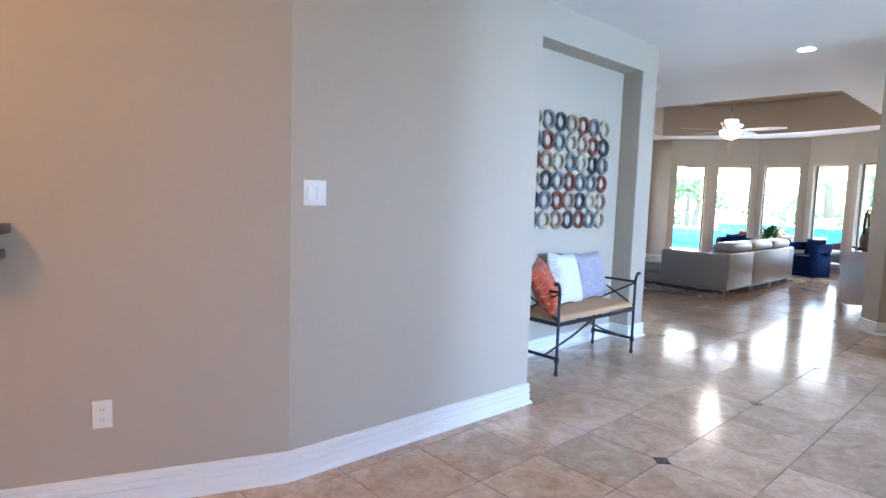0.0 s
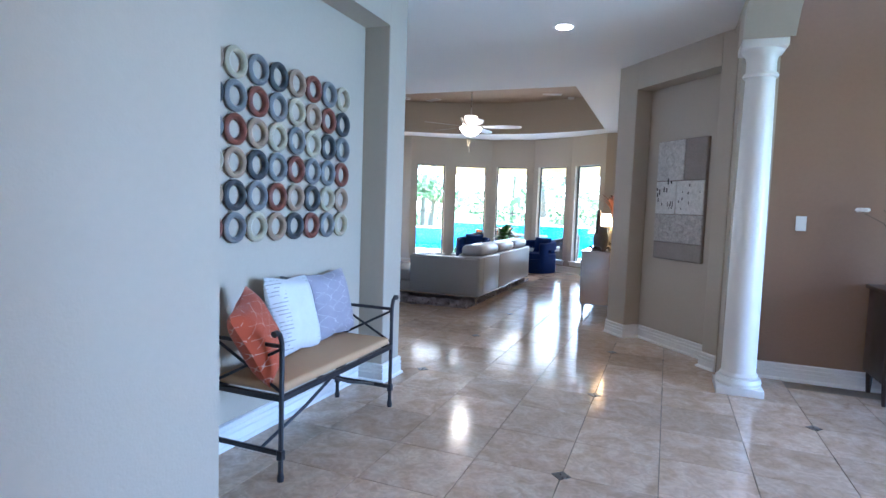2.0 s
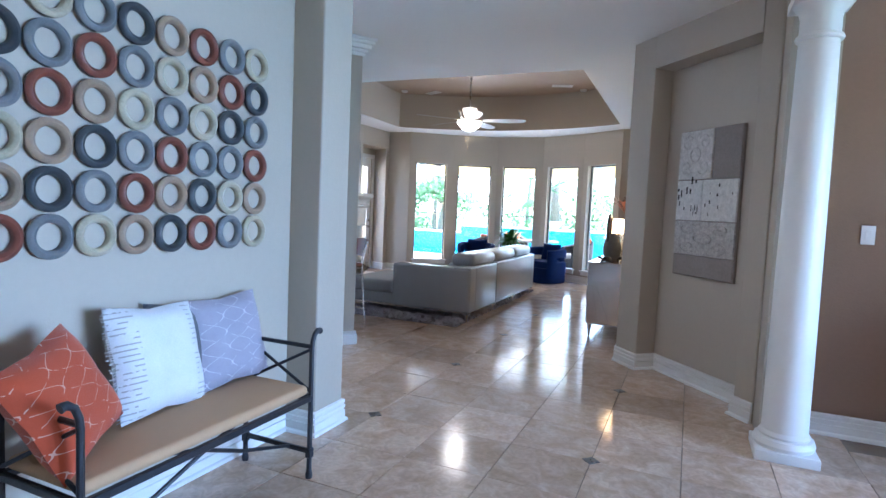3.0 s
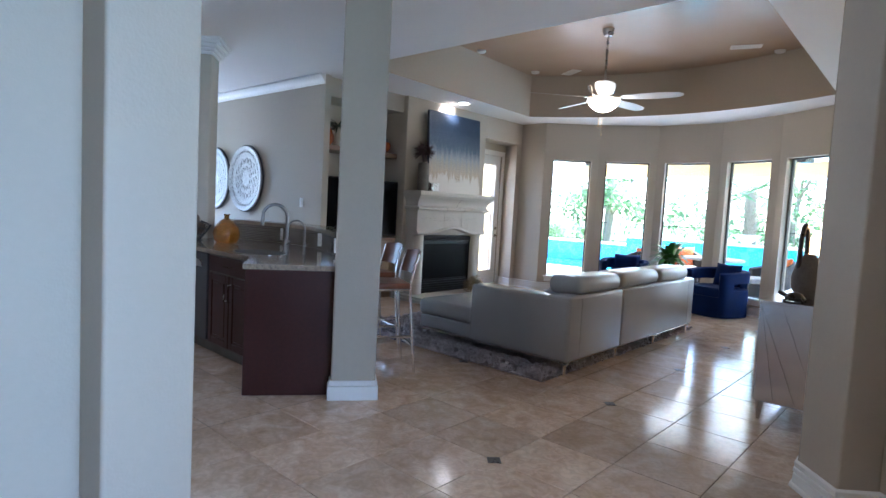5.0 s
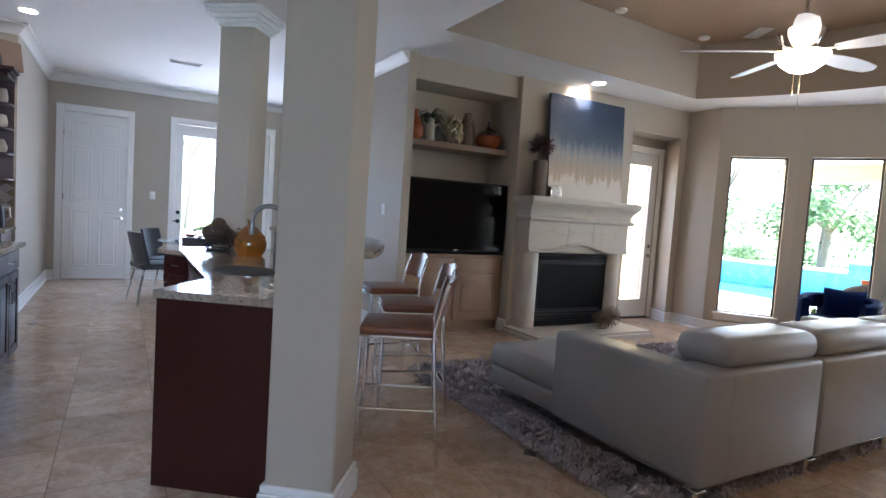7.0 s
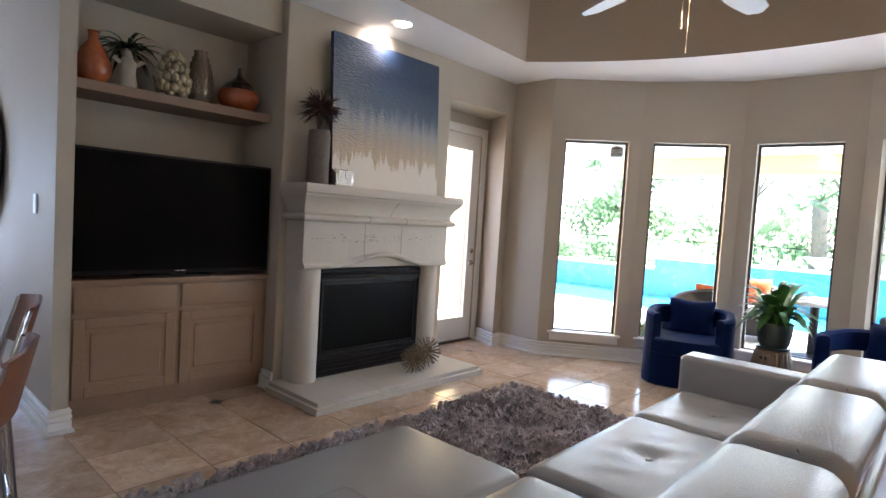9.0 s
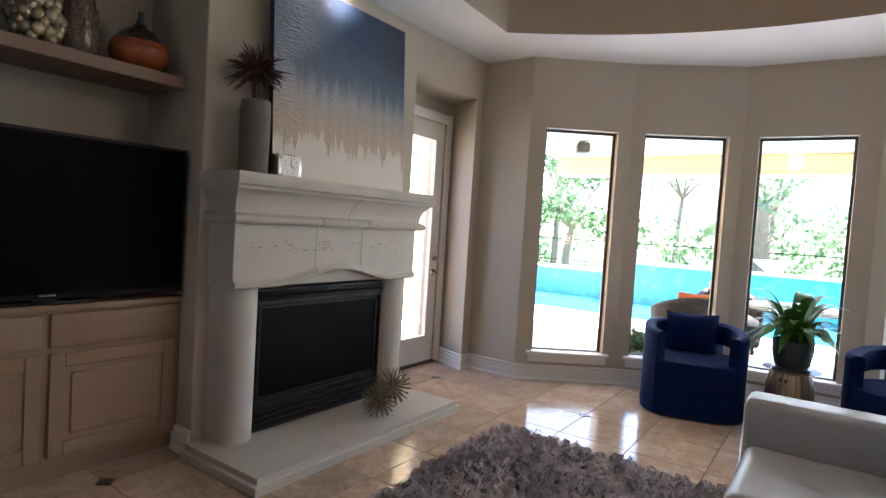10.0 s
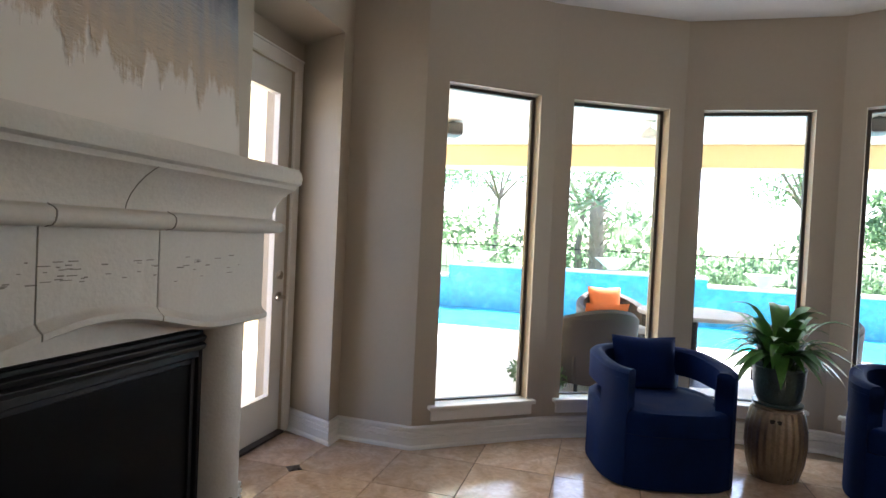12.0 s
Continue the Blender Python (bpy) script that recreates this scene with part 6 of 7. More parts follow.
for f, z in ((0.97, 0.0392), (0.93, 0.0390), (0.6, 0.0387)):
    rings.append([bm.verts.new((sc[0] + (x - sc[0]) * f, sc[1] + (y - sc[1]) * f, z)) for x, y in oval])
for a, b in zip(rings, rings[1:]):
    for k in range(28):
        bm.faces.new((a[k], a[(k + 1) % 28], b[(k + 1) % 28], b[k]))
bm.faces.new(rings[-1])
part("sink_bowl", bm, "dark_gap", top)
# raised bar wall with mosaic strips and its top
rb = thing("raised_bar", "raised curved bar with mosaic glass strips", "bar counter", pose(0, 0, 0))
out = [(x + 0.11, y + 0.01) for x, y in BARC]
bm = bmesh.new()
prism(bm, BARC + out[::-1], 0.0, 1.075)
part("bar_wall", bm, "paint", rb)
for r in range(9):
    bm = bmesh.new()
    z0 = 0.913 + r * 0.0178
    prism(bm, [(x - 0.006, y) for x, y in BARC] + [(x - 0.0005, y) for x, y in BARC[::-1]], z0, z0 + 0.0155)
    part("mosaic_strip", bm, "backsplash_strip", rb)
bm = bmesh.new()
prism(bm, [(x - 0.05, y) for x, y in BARC] + [(x + 0.24, y) for x, y in BARC[::-1]], 1.075, 1.112)
es = [e for e in bm.edges if abs(e.verts[0].co.z - e.verts[1].co.z) < 1e-5]
bmesh.ops.bevel(bm, geom=es, offset=0.008, segments=2, affect="EDGES", profile=0.5)
part("bar_top", bm, "granite", rb, "speckled granite bar top")
for x, y, t in ((BARC[6][0] - 0.007, BARC[6][1], -72), (BARC[2][0] - 0.007, BARC[2][1], -62), (BARC[11][0] - 0.007, BARC[11][1], -100)):
    plate("wall_outlet", "white outlet plate in the mosaic backsplash", pose(x, y, 1.0, 0, 0, t), 1, True)


mat("faucet_steel", (0.22, 0.21, 0.20), 0.32, 0.9, vary=0.05)


def faucet(x, y, h, r, reach, label):
    ob = thing("faucet", label, "faucet", pose(x, y, 0.910, 0, 0, 160))
    bm = bmesh.new()
    lathe(bm, [(r * 2.0, 0), (r * 2.0, 0.012), (r * 1.5, 0.03), (r * 1.4, 0.10), (r, 0.11)], seg=16)
    part("body", bm, "faucet_steel", ob)
    bm = bmesh.new()
    pts = [(0, 0, 0.10), (0, 0, h - reach / 2)] + [(reach / 2 - reach / 2 * math.cos(a), 0, h - reach / 2 + reach / 2 * math.sin(a)) for a in [math.pi * k / 10 for k in range(1, 10)]] + [(reach, 0, h - reach / 2 - 0.03), (reach + 0.002, 0, h - reach / 2 - 0.08)]
    tube(bm, pts, [r] * (len(pts) - 2) + [r * 1.15, r * 1.15], 10)
    part("spout", bm, "faucet_steel", ob, "curved gooseneck spout")
    bm = bmesh.new()
    tube(bm, [(0, 0.02, 0.07), (0, 0.05, 0.075), (-0.01, 0.09, 0.10)], [r * 0.8, r * 0.6, r * 0.5], 8)
    part("lever", bm, "faucet_steel", ob)


faucet(7.27, 5.325, 0.40, 0.014, 0.20, "tall brushed nickel gooseneck kitchen faucet")
faucet(7.30, 5.105, 0.28, 0.008, 0.14, "slim brushed nickel filter faucet")
mat("amber_glass", (0.55, 0.20, 0.02), 0.08, vary=0.1, coat=0.5)
MATS["amber_glass"].node_tree.nodes["Principled BSDF"].inputs["Transmission Weight"].default_value = 0.6
v = thing("amber_bottle", "amber orange glass bottle vase on the worktop", "vase", pose(7.26, 6.36, 0.910))
bm = bmesh.new()
lathe(bm, [(0.09, 0), (0.115, 0.03), (0.125, 0.09), (0.11, 0.15), (0.06, 0.21), (0.025, 0.235), (0.022, 0.26), (0.032, 0.275)], seg=28)
part("body", bm, "amber_glass", v)
mat("pinecone", (0.10, 0.06, 0.035), 0.8, vary=0.35)
bw_ = thing("wire_bowl", "dark oval wire bowl of woven decor balls", "bowl", pose(7.08, 6.72, 0.910, 0, 0, 70))
bm = bmesh.new()
for j, (s, z) in enumerate(((0.10, 0.006), (0.15, 0.05), (0.20, 0.10), (0.24, 0.15))):
    tube(bm, [(1.25 * s * math.cos(k * math.tau / 28), 0.75 * s * math.sin(k * math.tau / 28), z + 0.05 * (s / 0.24) ** 2 * math.cos(k * math.tau / 28) ** 2) for k in range(28)], 0.005, 5, True)
for k in range(28):
    a = k * math.tau / 28
    tube(bm, [(1.25 * s * math.cos(a), 0.75 * s * math.sin(a), z + 0.05 * (s / 0.24) ** 2 * math.cos(a) ** 2) for s, z in ((0.10, 0.006), (0.15, 0.05), (0.20, 0.10), (0.24, 0.15))], 0.003, 4)
lathe(bm, [(0.09, 0.0), (0.10, 0.008), (0.02, 0.012)], seg=18)
part("wire_frame", bm, "black_iron", bw_)
for x, y, z, r in ((-0.14, 0.0, 0.13, 0.07), (0.0, 0.05, 0.14, 0.075), (0.02, -0.06, 0.12, 0.07), (0.14, 0.01, 0.15, 0.075), (-0.05, -0.01, 0.21, 0.06)):
    bm = bmesh.new()
    for k in range(60):
        zz = 1 - 2 * (k + 0.5) / 60
        a = k * 2.39996
        s = math.sqrt(1 - zz * zz)
        d = Vector((s * math.cos(a), s * math.sin(a), zz))
        u = d.orthogonal().normalized() * r * 0.34
        w = d.cross(u)
        c = Vector((x, y, z)) + d * r * 0.8
        q = [bm.verts.new(c + u), bm.verts.new(c + w), bm.verts.new(c - u), bm.verts.new(c - w), bm.verts.new(c + d * r * 0.28)]
        for i in range(4):
            bm.faces.new((q[i], q[(i + 1) % 4], q[4]))
    bmesh.ops.create_icosphere(bm, subdivisions=2, radius=r * 0.8, matrix=Matrix.Translation((x, y, z)))
    part("woven_ball", bm, "pinecone", bw_, "brown scaly decor ball")

# ---- bar stools ----
mat("cognac", (0.20, 0.072, 0.035), 0.38, vary=0.18, scale=8, fine=60, coat=0.2)


def bar_stool(m, first=None):
    """A stool that faces its own +y; the back is at -y."""
    if first:
        return copy_thing(first, m)
    ob = thing("bar_stool", "chrome bar stool with cognac leather seat and back", "bar stool", m, group="bar stools")
    bm = bmesh.new()
    vs = box(bm, -0.20, -0.20, 0.690, 0.20, 0.20, 0.735, 0.018, 3)
    for v in vs:
        if v.is_valid:
            v.co.z += 0.25 * (v.co.x ** 2) - 0.01
    part("seat", bm, "cognac", ob, "cognac leather sling seat")
    for s in (-1, 1):
        bm = bmesh.new()
        tube(bm, [(s * 0.20, 0.20, 0.0), (s * 0.195, 0.195, 0.35), (s * 0.19, 0.19, 0.68)], 0.0115, 10)
        part("leg", bm, "chrome", ob)
        bm = bmesh.new()
        tube(bm, [(s * 0.20, -0.25, 0.0), (s * 0.195, -0.215, 0.35), (s * 0.19, -0.195, 0.62), (s * 0.19, -0.19, 0.72), (s * 0.185, -0.215, 0.83), (s * 0.18, -0.255, 0.97)], 0.0115, 10)
        part("leg", bm, "chrome", ob, "bent chrome back leg")
        bm = bmesh.new()
        rod(bm, (s * 0.19, -0.195, 0.68), (s * 0.19, 0.19, 0.68), 0.010, seg=8)
        part("side_bar", bm, "chrome", ob)
        bm = bmesh.new()
        rod(bm, (s * 0.197, -0.22, 0.30), (s * 0.197, 0.197, 0.30), 0.009, seg=8)
        part("side_bar", bm, "chrome", ob)
    for y, z in ((0.197, 0.22), (-0.225, 0.22), (0.19, 0.68), (-0.195, 0.68)):
        bm = bmesh.new()
        box(bm, -0.195, y - 0.010, z - 0.012, 0.195, y + 0.010, z + 0.012, 0.004)
        part("foot_bar", bm, "chrome", ob)
    bm = bmesh.new()
    n = 10
    rows = []
    for k in range(n + 1):
        x = -0.185 + 0.37 * k / n
        curve = -0.04 * (1 - (x / 0.185) ** 2)
        rows.append([bm.verts.new((x, -0.215 + curve - 0.006, 0.80)), bm.verts.new((x, -0.262 + curve - 0.006, 1.0 - 0.02 * abs(x) / 0.185)), bm.verts.new((x, -0.262 + curve + 0.006, 1.0 - 0.02 * abs(x) / 0.185)), bm.verts.new((x, -0.215 + curve + 0.006, 0.80))])
    for a, b in zip(rows, rows[1:]):
        for j in range(4):
            bm.faces.new((a[j], a[(j + 1) % 4], b[(j + 1) % 4], b[j]))
    bm.faces.new(rows[0])
    bm.faces.new(rows[-1][::-1])
    part("backrest", bm, "cognac", ob, "cognac leather back sling")
    return ob


first = bar_stool(pose(7.74, 4.62, 0, 0, 0, 62))
bar_stool(pose(8.10, 5.22, 0, 0, 0, 72), first)
bar_stool(pose(8.26, 5.95, 0, 0, 0, 84), first)

# ---- island ----
isl = thing("kitchen_island", "cherry wood kitchen island with drawers and doors", "island", pose(5.62, 5.115, 0, 0, 0, -3))
IW, IL = 1.25, 1.95
bm = bmesh.new()
box(bm, -IW, 0, 0.10, 0, IL, 0.874)
part("body", bm, "cherry", isl)
bm = bmesh.new()
box(bm, -IW - 0.012, -0.014, 0.0, 0.002, 0.06, 0.135, 0.006)
box(bm, -IW + 0.02, 0.06, 0.0, -0.06, IL, 0.10)
part("plinth", bm, "cherry", isl)
for k in range(3):
    cabinet_front(isl, (0.0, 0.02 + k * 0.64), (0.0, 0.64 + k * 0.64))
it = thing("island_worktop", "polished speckled granite island worktop", "worktop", pose(5.62, 5.115, 0.8745, 0, 0, -3))
bm = bmesh.new()
box(bm, -IW - 0.04, -0.045, 0, 0.045, IL + 0.04, 0.036, 0.010, 3)
part("slab", bm, "granite", it)
mat("crystal", (0.9, 0.92, 0.95), 0.1, emit=((0.92, 0.96, 1.0), 1.6))
pd = thing("crystal_pendant", "rectangular crystal pendant light, lit", "pendant light", pose(5.02, 6.0, 0))
for x in (-0.34, 0.34):
    bm = bmesh.new()
    rod(bm, (x, 0, 1.93), (x, 0, CEIL), 0.004)
    part("cable", bm, "nickel", pd)
bm = bmesh.new()
box(bm, -0.40, -0.12, 1.925, 0.40, 0.12, 1.94, 0.003)
part("frame", bm, "chrome", pd)
bm = bmesh.new()
for r in range(6):
    for k in range(22):
        for y in (-0.105, 0.105):
            x = -0.38 + k * 0.036
            bmesh.ops.create_icosphere(bm, subdivisions=1, radius=0.018, matrix=Matrix.Translation((x + 0.018 * (r % 2), y, 1.905 - r * 0.036)))
    for k in range(6):
        for x in (-0.385, 0.385):
            bmesh.ops.create_icosphere(bm, subdivisions=1, radius=0.018, matrix=Matrix.Translation((x, -0.09 + k * 0.036, 1.905 - r * 0.036)))
part("crystals", bm, "crystal", pd, "glowing crystal beads")

# ---- back cabinets ----
bc = thing("base_cabinet", "cherry wood base cabinets along the kitchen wall", "cabinet", pose(0, 0, 0))
bm = bmesh.new()
box(bm, 2.61, 8.42, 0.10, 5.42, 8.995, 0.874)
box(bm, 2.61, 8.50, 0.0, 5.36, 8.995, 0.10)
part("body", bm, "cherry", bc)
for k in range(4):
    cabinet_front(bc, (2.64 + k * 0.69, 8.42), (3.32 + k * 0.69, 8.42))
bm = bmesh.new()
box(bm, 2.61, 8.385, 0.8745, 5.46, 8.995, 0.912, 0.008, 2)
solid("back_worktop", bm, "granite", "speckled granite worktop along the kitchen wall", "worktop")
mat("slate_tile", (0.30, 0.27, 0.24), 0.5, vary=0.35, scale=10, fine=50, per_object=0.9)
bs = thing("backsplash", "diamond-laid stone tile backsplash", "backsplash", pose(0, 0, 0))
bm = bmesh.new()
box(bm, 4.0, 8.988, 0.912, 5.44, 8.9985, 1.37)
part("grout_bed", bm, "grout", bs)
for i in range(12):
    for j in range(9):
        x, z = 4.06 + i * 0.125 + 0.0625 * (j % 2), 0.945 + j * 0.05
        if x < 5.38 and z < 1.33:
            bm = bmesh.new()
            w, h = 0.058, 0.046
            q = [bm.verts.new((x + a * w, 8.982, z + b * h)) for a, b in ((-1, 0), (0, -1), (1, 0), (0, 1))]
            q2 = [bm.verts.new((x + a * w * 1.03, 8.988, z + b * h * 1.03)) for a, b in ((-1, 0), (0, -1), (1, 0), (0, 1))]
            bm.faces.new(q)
            for k in range(4):
                bm.faces.new((q[k], q2[k], q2[(k + 1) % 4], q[(k + 1) % 4]))
            part("tile", bm, "slate_tile", bs)
uc = thing("wall_cabinet", "cherry wood wall cabinets with crown and open end shelves", "cabinet", pose(0, 0, 0))
bm = bmesh.new()
box(bm, 3.2, 8.67, 1.37, 5.28, 8.995, 2.36)
part("body", bm, "cherry", uc)
for k in range(3):
    cabinet_front(uc, (3.25 + k * 0.68, 8.67), (3.92 + k * 0.68, 8.67), drawer=False, z0=1.385, z1=2.34)
bm = bmesh.new()
for a, z0, z1 in ((0.0, 2.36, 2.39), (0.025, 2.39, 2.42), (0.05, 2.42, 2.45)):
    box(bm, 3.2 - a, 8.67 - a, z0, 5.42 + a, 8.995, z1, 0.005)
part("crown", bm, "cherry", uc)
for z in (1.37, 1.62, 1.86, 2.10, 2.34):
    bm = bmesh.new()
    prism(bm, [(5.28, 8.69), (5.34, 8.70), (5.40, 8.76), (5.43, 8.85), (5.43, 8.995), (5.28, 8.995)], z, z + 0.018)
    sh = part("end_shelf", bm, "cherry", uc)
bm = bmesh.new()
box(bm, 5.27, 8.985, 1.37, 5.43, 8.996, 2.36)
part("back_panel", bm, "cherry", uc)
for k, z in enumerate((1.64, 1.88, 2.12)):
    bm = bmesh.new()
    lathe(bm, [(0.03, 0), (0.045, 0.02), (0.05, 0.06), (0.035, 0.10 + 0.02 * k), (0.02, 0.13)], seg=16)
    solid("shelf_ornament", bm, "cream_glaze", "small cream ceramic pot on the end shelf", "ornament", group="shelf ornaments", m=pose(5.35, 8.86, z - 0.001))
cm = thing("coffee_maker", "black coffee maker with a steel carafe", "coffee maker", pose(5.12, 8.72, 0.9125))
bm = bmesh.new()
box(bm, -0.10, -0.10, 0.0, 0.10, 0.12, 0.03, 0.008, 2)
box(bm, -0.10, 0.03, 0.03, 0.10, 0.12, 0.26, 0.008, 2)
box(bm, -0.10, -0.10, 0.25, 0.10, 0.12, 0.32, 0.015, 2)
part("body", bm, "black_metal", cm)
bm = bmesh.new()
lathe(bm, [(0.06, 0.031), (0.072, 0.06), (0.07, 0.14), (0.05, 0.19)], (0, -0.035, 0), seg=18)
part("carafe", bm, "steel", cm, "steel carafe")
kt = thing("kettle", "black kettle with silver trim on the worktop", "kettle", pose(5.33, 8.70, 0.9125))
bm = bmesh.new()
lathe(bm, [(0.075, 0), (0.08, 0.02), (0.07, 0.16), (0.055, 0.21), (0.02, 0.225)], seg=20)
part("body", bm, "black_metal", kt)
bm = bmesh.new()
tube(bm, [(0.06, 0, 0.20), (0.11, 0, 0.19), (0.12, 0, 0.10), (0.075, 0, 0.05)], 0.010, 8)
part("grip", bm, "nickel", kt)
for nm, lab, x, prof, mt in (
    ("tin_canister", "tall dark patterned canister above the cabinets", 4.93, [(0.08, 0), (0.085, 0.01), (0.085, 0.34), (0.075, 0.36)], "mosaic"),
    ("covered_dish", "dark covered serving dish with a silver knob", 5.20, [(0.15, 0), (0.16, 0.03), (0.15, 0.12), (0.03, 0.15), (0.02, 0.19)], "dark_glaze"),
    ("dark_jar", "dark jar standing above the cabinets", 4.75, [(0.06, 0), (0.08, 0.05), (0.08, 0.30), (0.05, 0.36)], "dark_glaze"),
):
    bm = bmesh.new()
    lathe(bm, prof, seg=22)
    solid(nm, bm, mt, lab, "canister", m=pose(x, 8.82, 2.4505))
bm = bmesh.new()
move(box(bm, -0.12, -0.012, 0, 0.12, 0.012, 0.30, 0.006), pose(0, 0, 0, -14))
solid("wooden_plaque", bm, "shelf_wood", "carved wooden plaque leaning above the cabinets", "plaque", m=pose(5.40, 8.90, 2.4505, 0, 0, 30))

# ---- breakfast corner ----
mat("tin_plate", (0.52, 0.50, 0.48), 0.45, 0.3, vary=0.35, scale=30, fine=90, bump=1.0, bump_scale=45)
mat("plate_rim", (0.06, 0.055, 0.05), 0.5, vary=0.3)
for y in (8.93, 9.89):
    ob = thing("wall_plate", "large round embossed metal plate on the wall", "wall art", pose(8.868, y, 1.635, 0, -90, 0), group="wall plates")
    bm = bmesh.new()
    lathe(bm, [(0.10, 0), (0.36, 0.012), (0.46, 0.045), (0.475, 0.05), (0.47, 0.065), (0.44, 0.06), (0.36, 0.03), (0.34, 0.036), (0.32, 0.03), (0.02, 0.028)], seg=64)
    part("dish", bm, "tin_plate", ob)
    bm = bmesh.new()
    for ring_r, cnt, rad in ((0.40, 36, 0.022), (0.26, 16, 0.04), (0.15, 10, 0.034)):
        for k in range(cnt):
            a = k * math.tau / cnt
            tube(bm, [(ring_r * math.cos(a) + rad * math.cos(b), ring_r * math.sin(a) + rad * math.sin(b), 0.05 if ring_r > 0.3 else 0.033) for b in [j * math.tau / 8 for j in range(8)]], 0.005, 4, True)
    part("embossing", bm, "tin_plate", ob)
    bm = bmesh.new()
    tube(bm, [(0.475 * math.cos(k * math.tau / 60), 0.475 * math.sin(k * math.tau / 60), 0.03) for k in range(60)], 0.016, 6, True)
    part("rim", bm, "plate_rim", ob, "dark rim")
tb = thing("dining_table", "round glass breakfast table on a dark pedestal", "table", pose(7.45, 9.80, 0))
mat("table_glass", (0.55, 0.66, 0.70), 0.05, vary=0.02, coat=0.5)
bm = bmesh.new()
lathe(bm, [(0.66, 0.745), (0.665, 0.75), (0.66, 0.758)], seg=48)
part("tabletop", bm, "table_glass", tb)
bm = bmesh.new()
lathe(bm, [(0.30, 0), (0.30, 0.03), (0.07, 0.06), (0.06, 0.5), (0.16, 0.74), (0.16, 0.745)], seg=24)
part("pedestal", bm, "dark_wood", tb)
for a in (0.5, 2.2, 4.0, 5.4):
    x, y = 7.45 + 0.42 * math.cos(a), 9.80 + 0.42 * math.sin(a)
    ob = thing("place_setting", "dark plate with a stacked bowl on the table", "tableware", pose(x, y, 0.7585), group="place settings")
    bm = bmesh.new()
    lathe(bm, [(0.08, 0), (0.13, 0.012), (0.135, 0.016), (0.07, 0.008)], seg=24)
    part("plate", bm, "dark_glaze", ob)
    bm = bmesh.new()
    lathe(bm, [(0.03, 0.012), (0.065, 0.04), (0.075, 0.06), (0.07, 0.06), (0.03, 0.02)], seg=22)
    part("bowl", bm, "cognac", ob)
mat("charcoal_cloth", (0.045, 0.045, 0.05), 0.6, vary=0.15, sheen=0.2)


def dining_chair(m, first=None):
    if first:
        return copy_thing(first, m)
    ob = thing("dining_chair", "charcoal upholstered dining chair on slim metal legs", "chair", m, group="chairs round the table")
    bm = bmesh.new()
    box(bm, -0.24, -0.22, 0.42, 0.24, 0.24, 0.49, 0.03, 3)
    part("seat", bm, "charcoal_cloth", ob)
    bm = bmesh.new()
    rows = []
    for k in range(9):
        x = -0.24 + 0.06 * k
        c = 0.07 * (x / 0.24) ** 2
        rows.append([bm.verts.new((x, -0.22 + c, 0.46)), bm.verts.new((x * 0.92, -0.31 + c, 0.86)), bm.verts.new((x * 0.92, -0.28 + c, 0.865)), bm.verts.new((x, -0.185 + c, 0.46))])
    for a, b in zip(rows, rows[1:]):
        for j in range(4):
            bm.faces.new((a[j], a[(j + 1) % 4], b[(j + 1) % 4], b[j]))
    bm.faces.new(rows[0])
    bm.faces.new(rows[-1][::-1])
    part("backrest", bm, "charcoal_cloth", ob)
    for sx in (-1, 1):
        for y0, y1 in ((0.18, 0.23), (-0.17, -0.25)):
            bm = bmesh.new()
            rod(bm, (sx * 0.22, y1, 0), (sx * 0.18, y0, 0.43), 0.009, 0.012, seg=8)
            part("leg", bm, "nickel", ob)
    return ob


c1 = dining_chair(pose(6.76, 9.63, 0, 0, 0, -75))
dining_chair(pose(6.92, 10.20, 0, 0, 0, -118), c1)
dining_chair(pose(7.65, 10.57, 0, 0, 0, 172), c1)
dining_chair(pose(8.15, 9.70, 0, 0, 0, 95), c1)
dining_chair(pose(7.25, 9.03, 0, 0, 0, -10), c1)
ch = thing("chandelier", "starburst chandelier hung over the breakfast table", "chandelier", pose(7.58, 9.80, 1.88))
bm = bmesh.new()
rod(bm, (0, 0, 0.05), (0, 0, CEIL - 1.88), 0.005, seg=6)
lathe(bm, [(0.02, CEIL - 1.90), (0.05, CEIL - 1.885), (0.05, CEIL - 1.881)], seg=18)
part("stem", bm, "brass", ch)
bm = bmesh.new()
for k in range(60):
    z = 1 - 2 * (k + 0.5) / 60
    a = k * 2.39996
    s = math.sqrt(1 - z * z)
    rod(bm, (0, 0, 0), Vector((s * math.cos(a), s * math.sin(a), z)) * 0.15, 0.003, 0.002, seg=4)
part("rays", bm, "crystal", ch, "bright crystal rays")

# ---- outside: paving, lawn, patio roof, pool ----
bm = bmesh.new()
box(bm, -80, -80, -0.50, 160, 120, -0.17)
solid("ground", bm, "grass", "green lawn reaching to the trees", "ground", kind="structure")
bm = bmesh.new()
box(bm, 9.0, 7.9, -0.169, 18.4, 26.0, -0.04)
box(bm, 13.0, -9.0, -0.169, 18.4, 7.9, -0.04)
box(bm, 5.0, 12.1, -0.169, 9.0, 26.0, -0.04)
solid("pavement", bm, "patio_stone", "pale sunlit patio paving", "pavement", kind="structure")
mat("stucco_white", (0.72, 0.68, 0.60), 0.85, vary=0.04, bump=0.4, bump_scale=60)
bm = bmesh.new()
prism(bm, [(17.9, -6), (17.9, 8.2), (13.75, 8.2), (13.75, 7.2), (13.42, 7.2), (13.42, 6.72), (13.97, 5.97), (14.39, 5.06), (14.39, 4.0), (13.97, 3.10), (13.42, 2.33), (13.42, -6)], 2.62, 2.76)
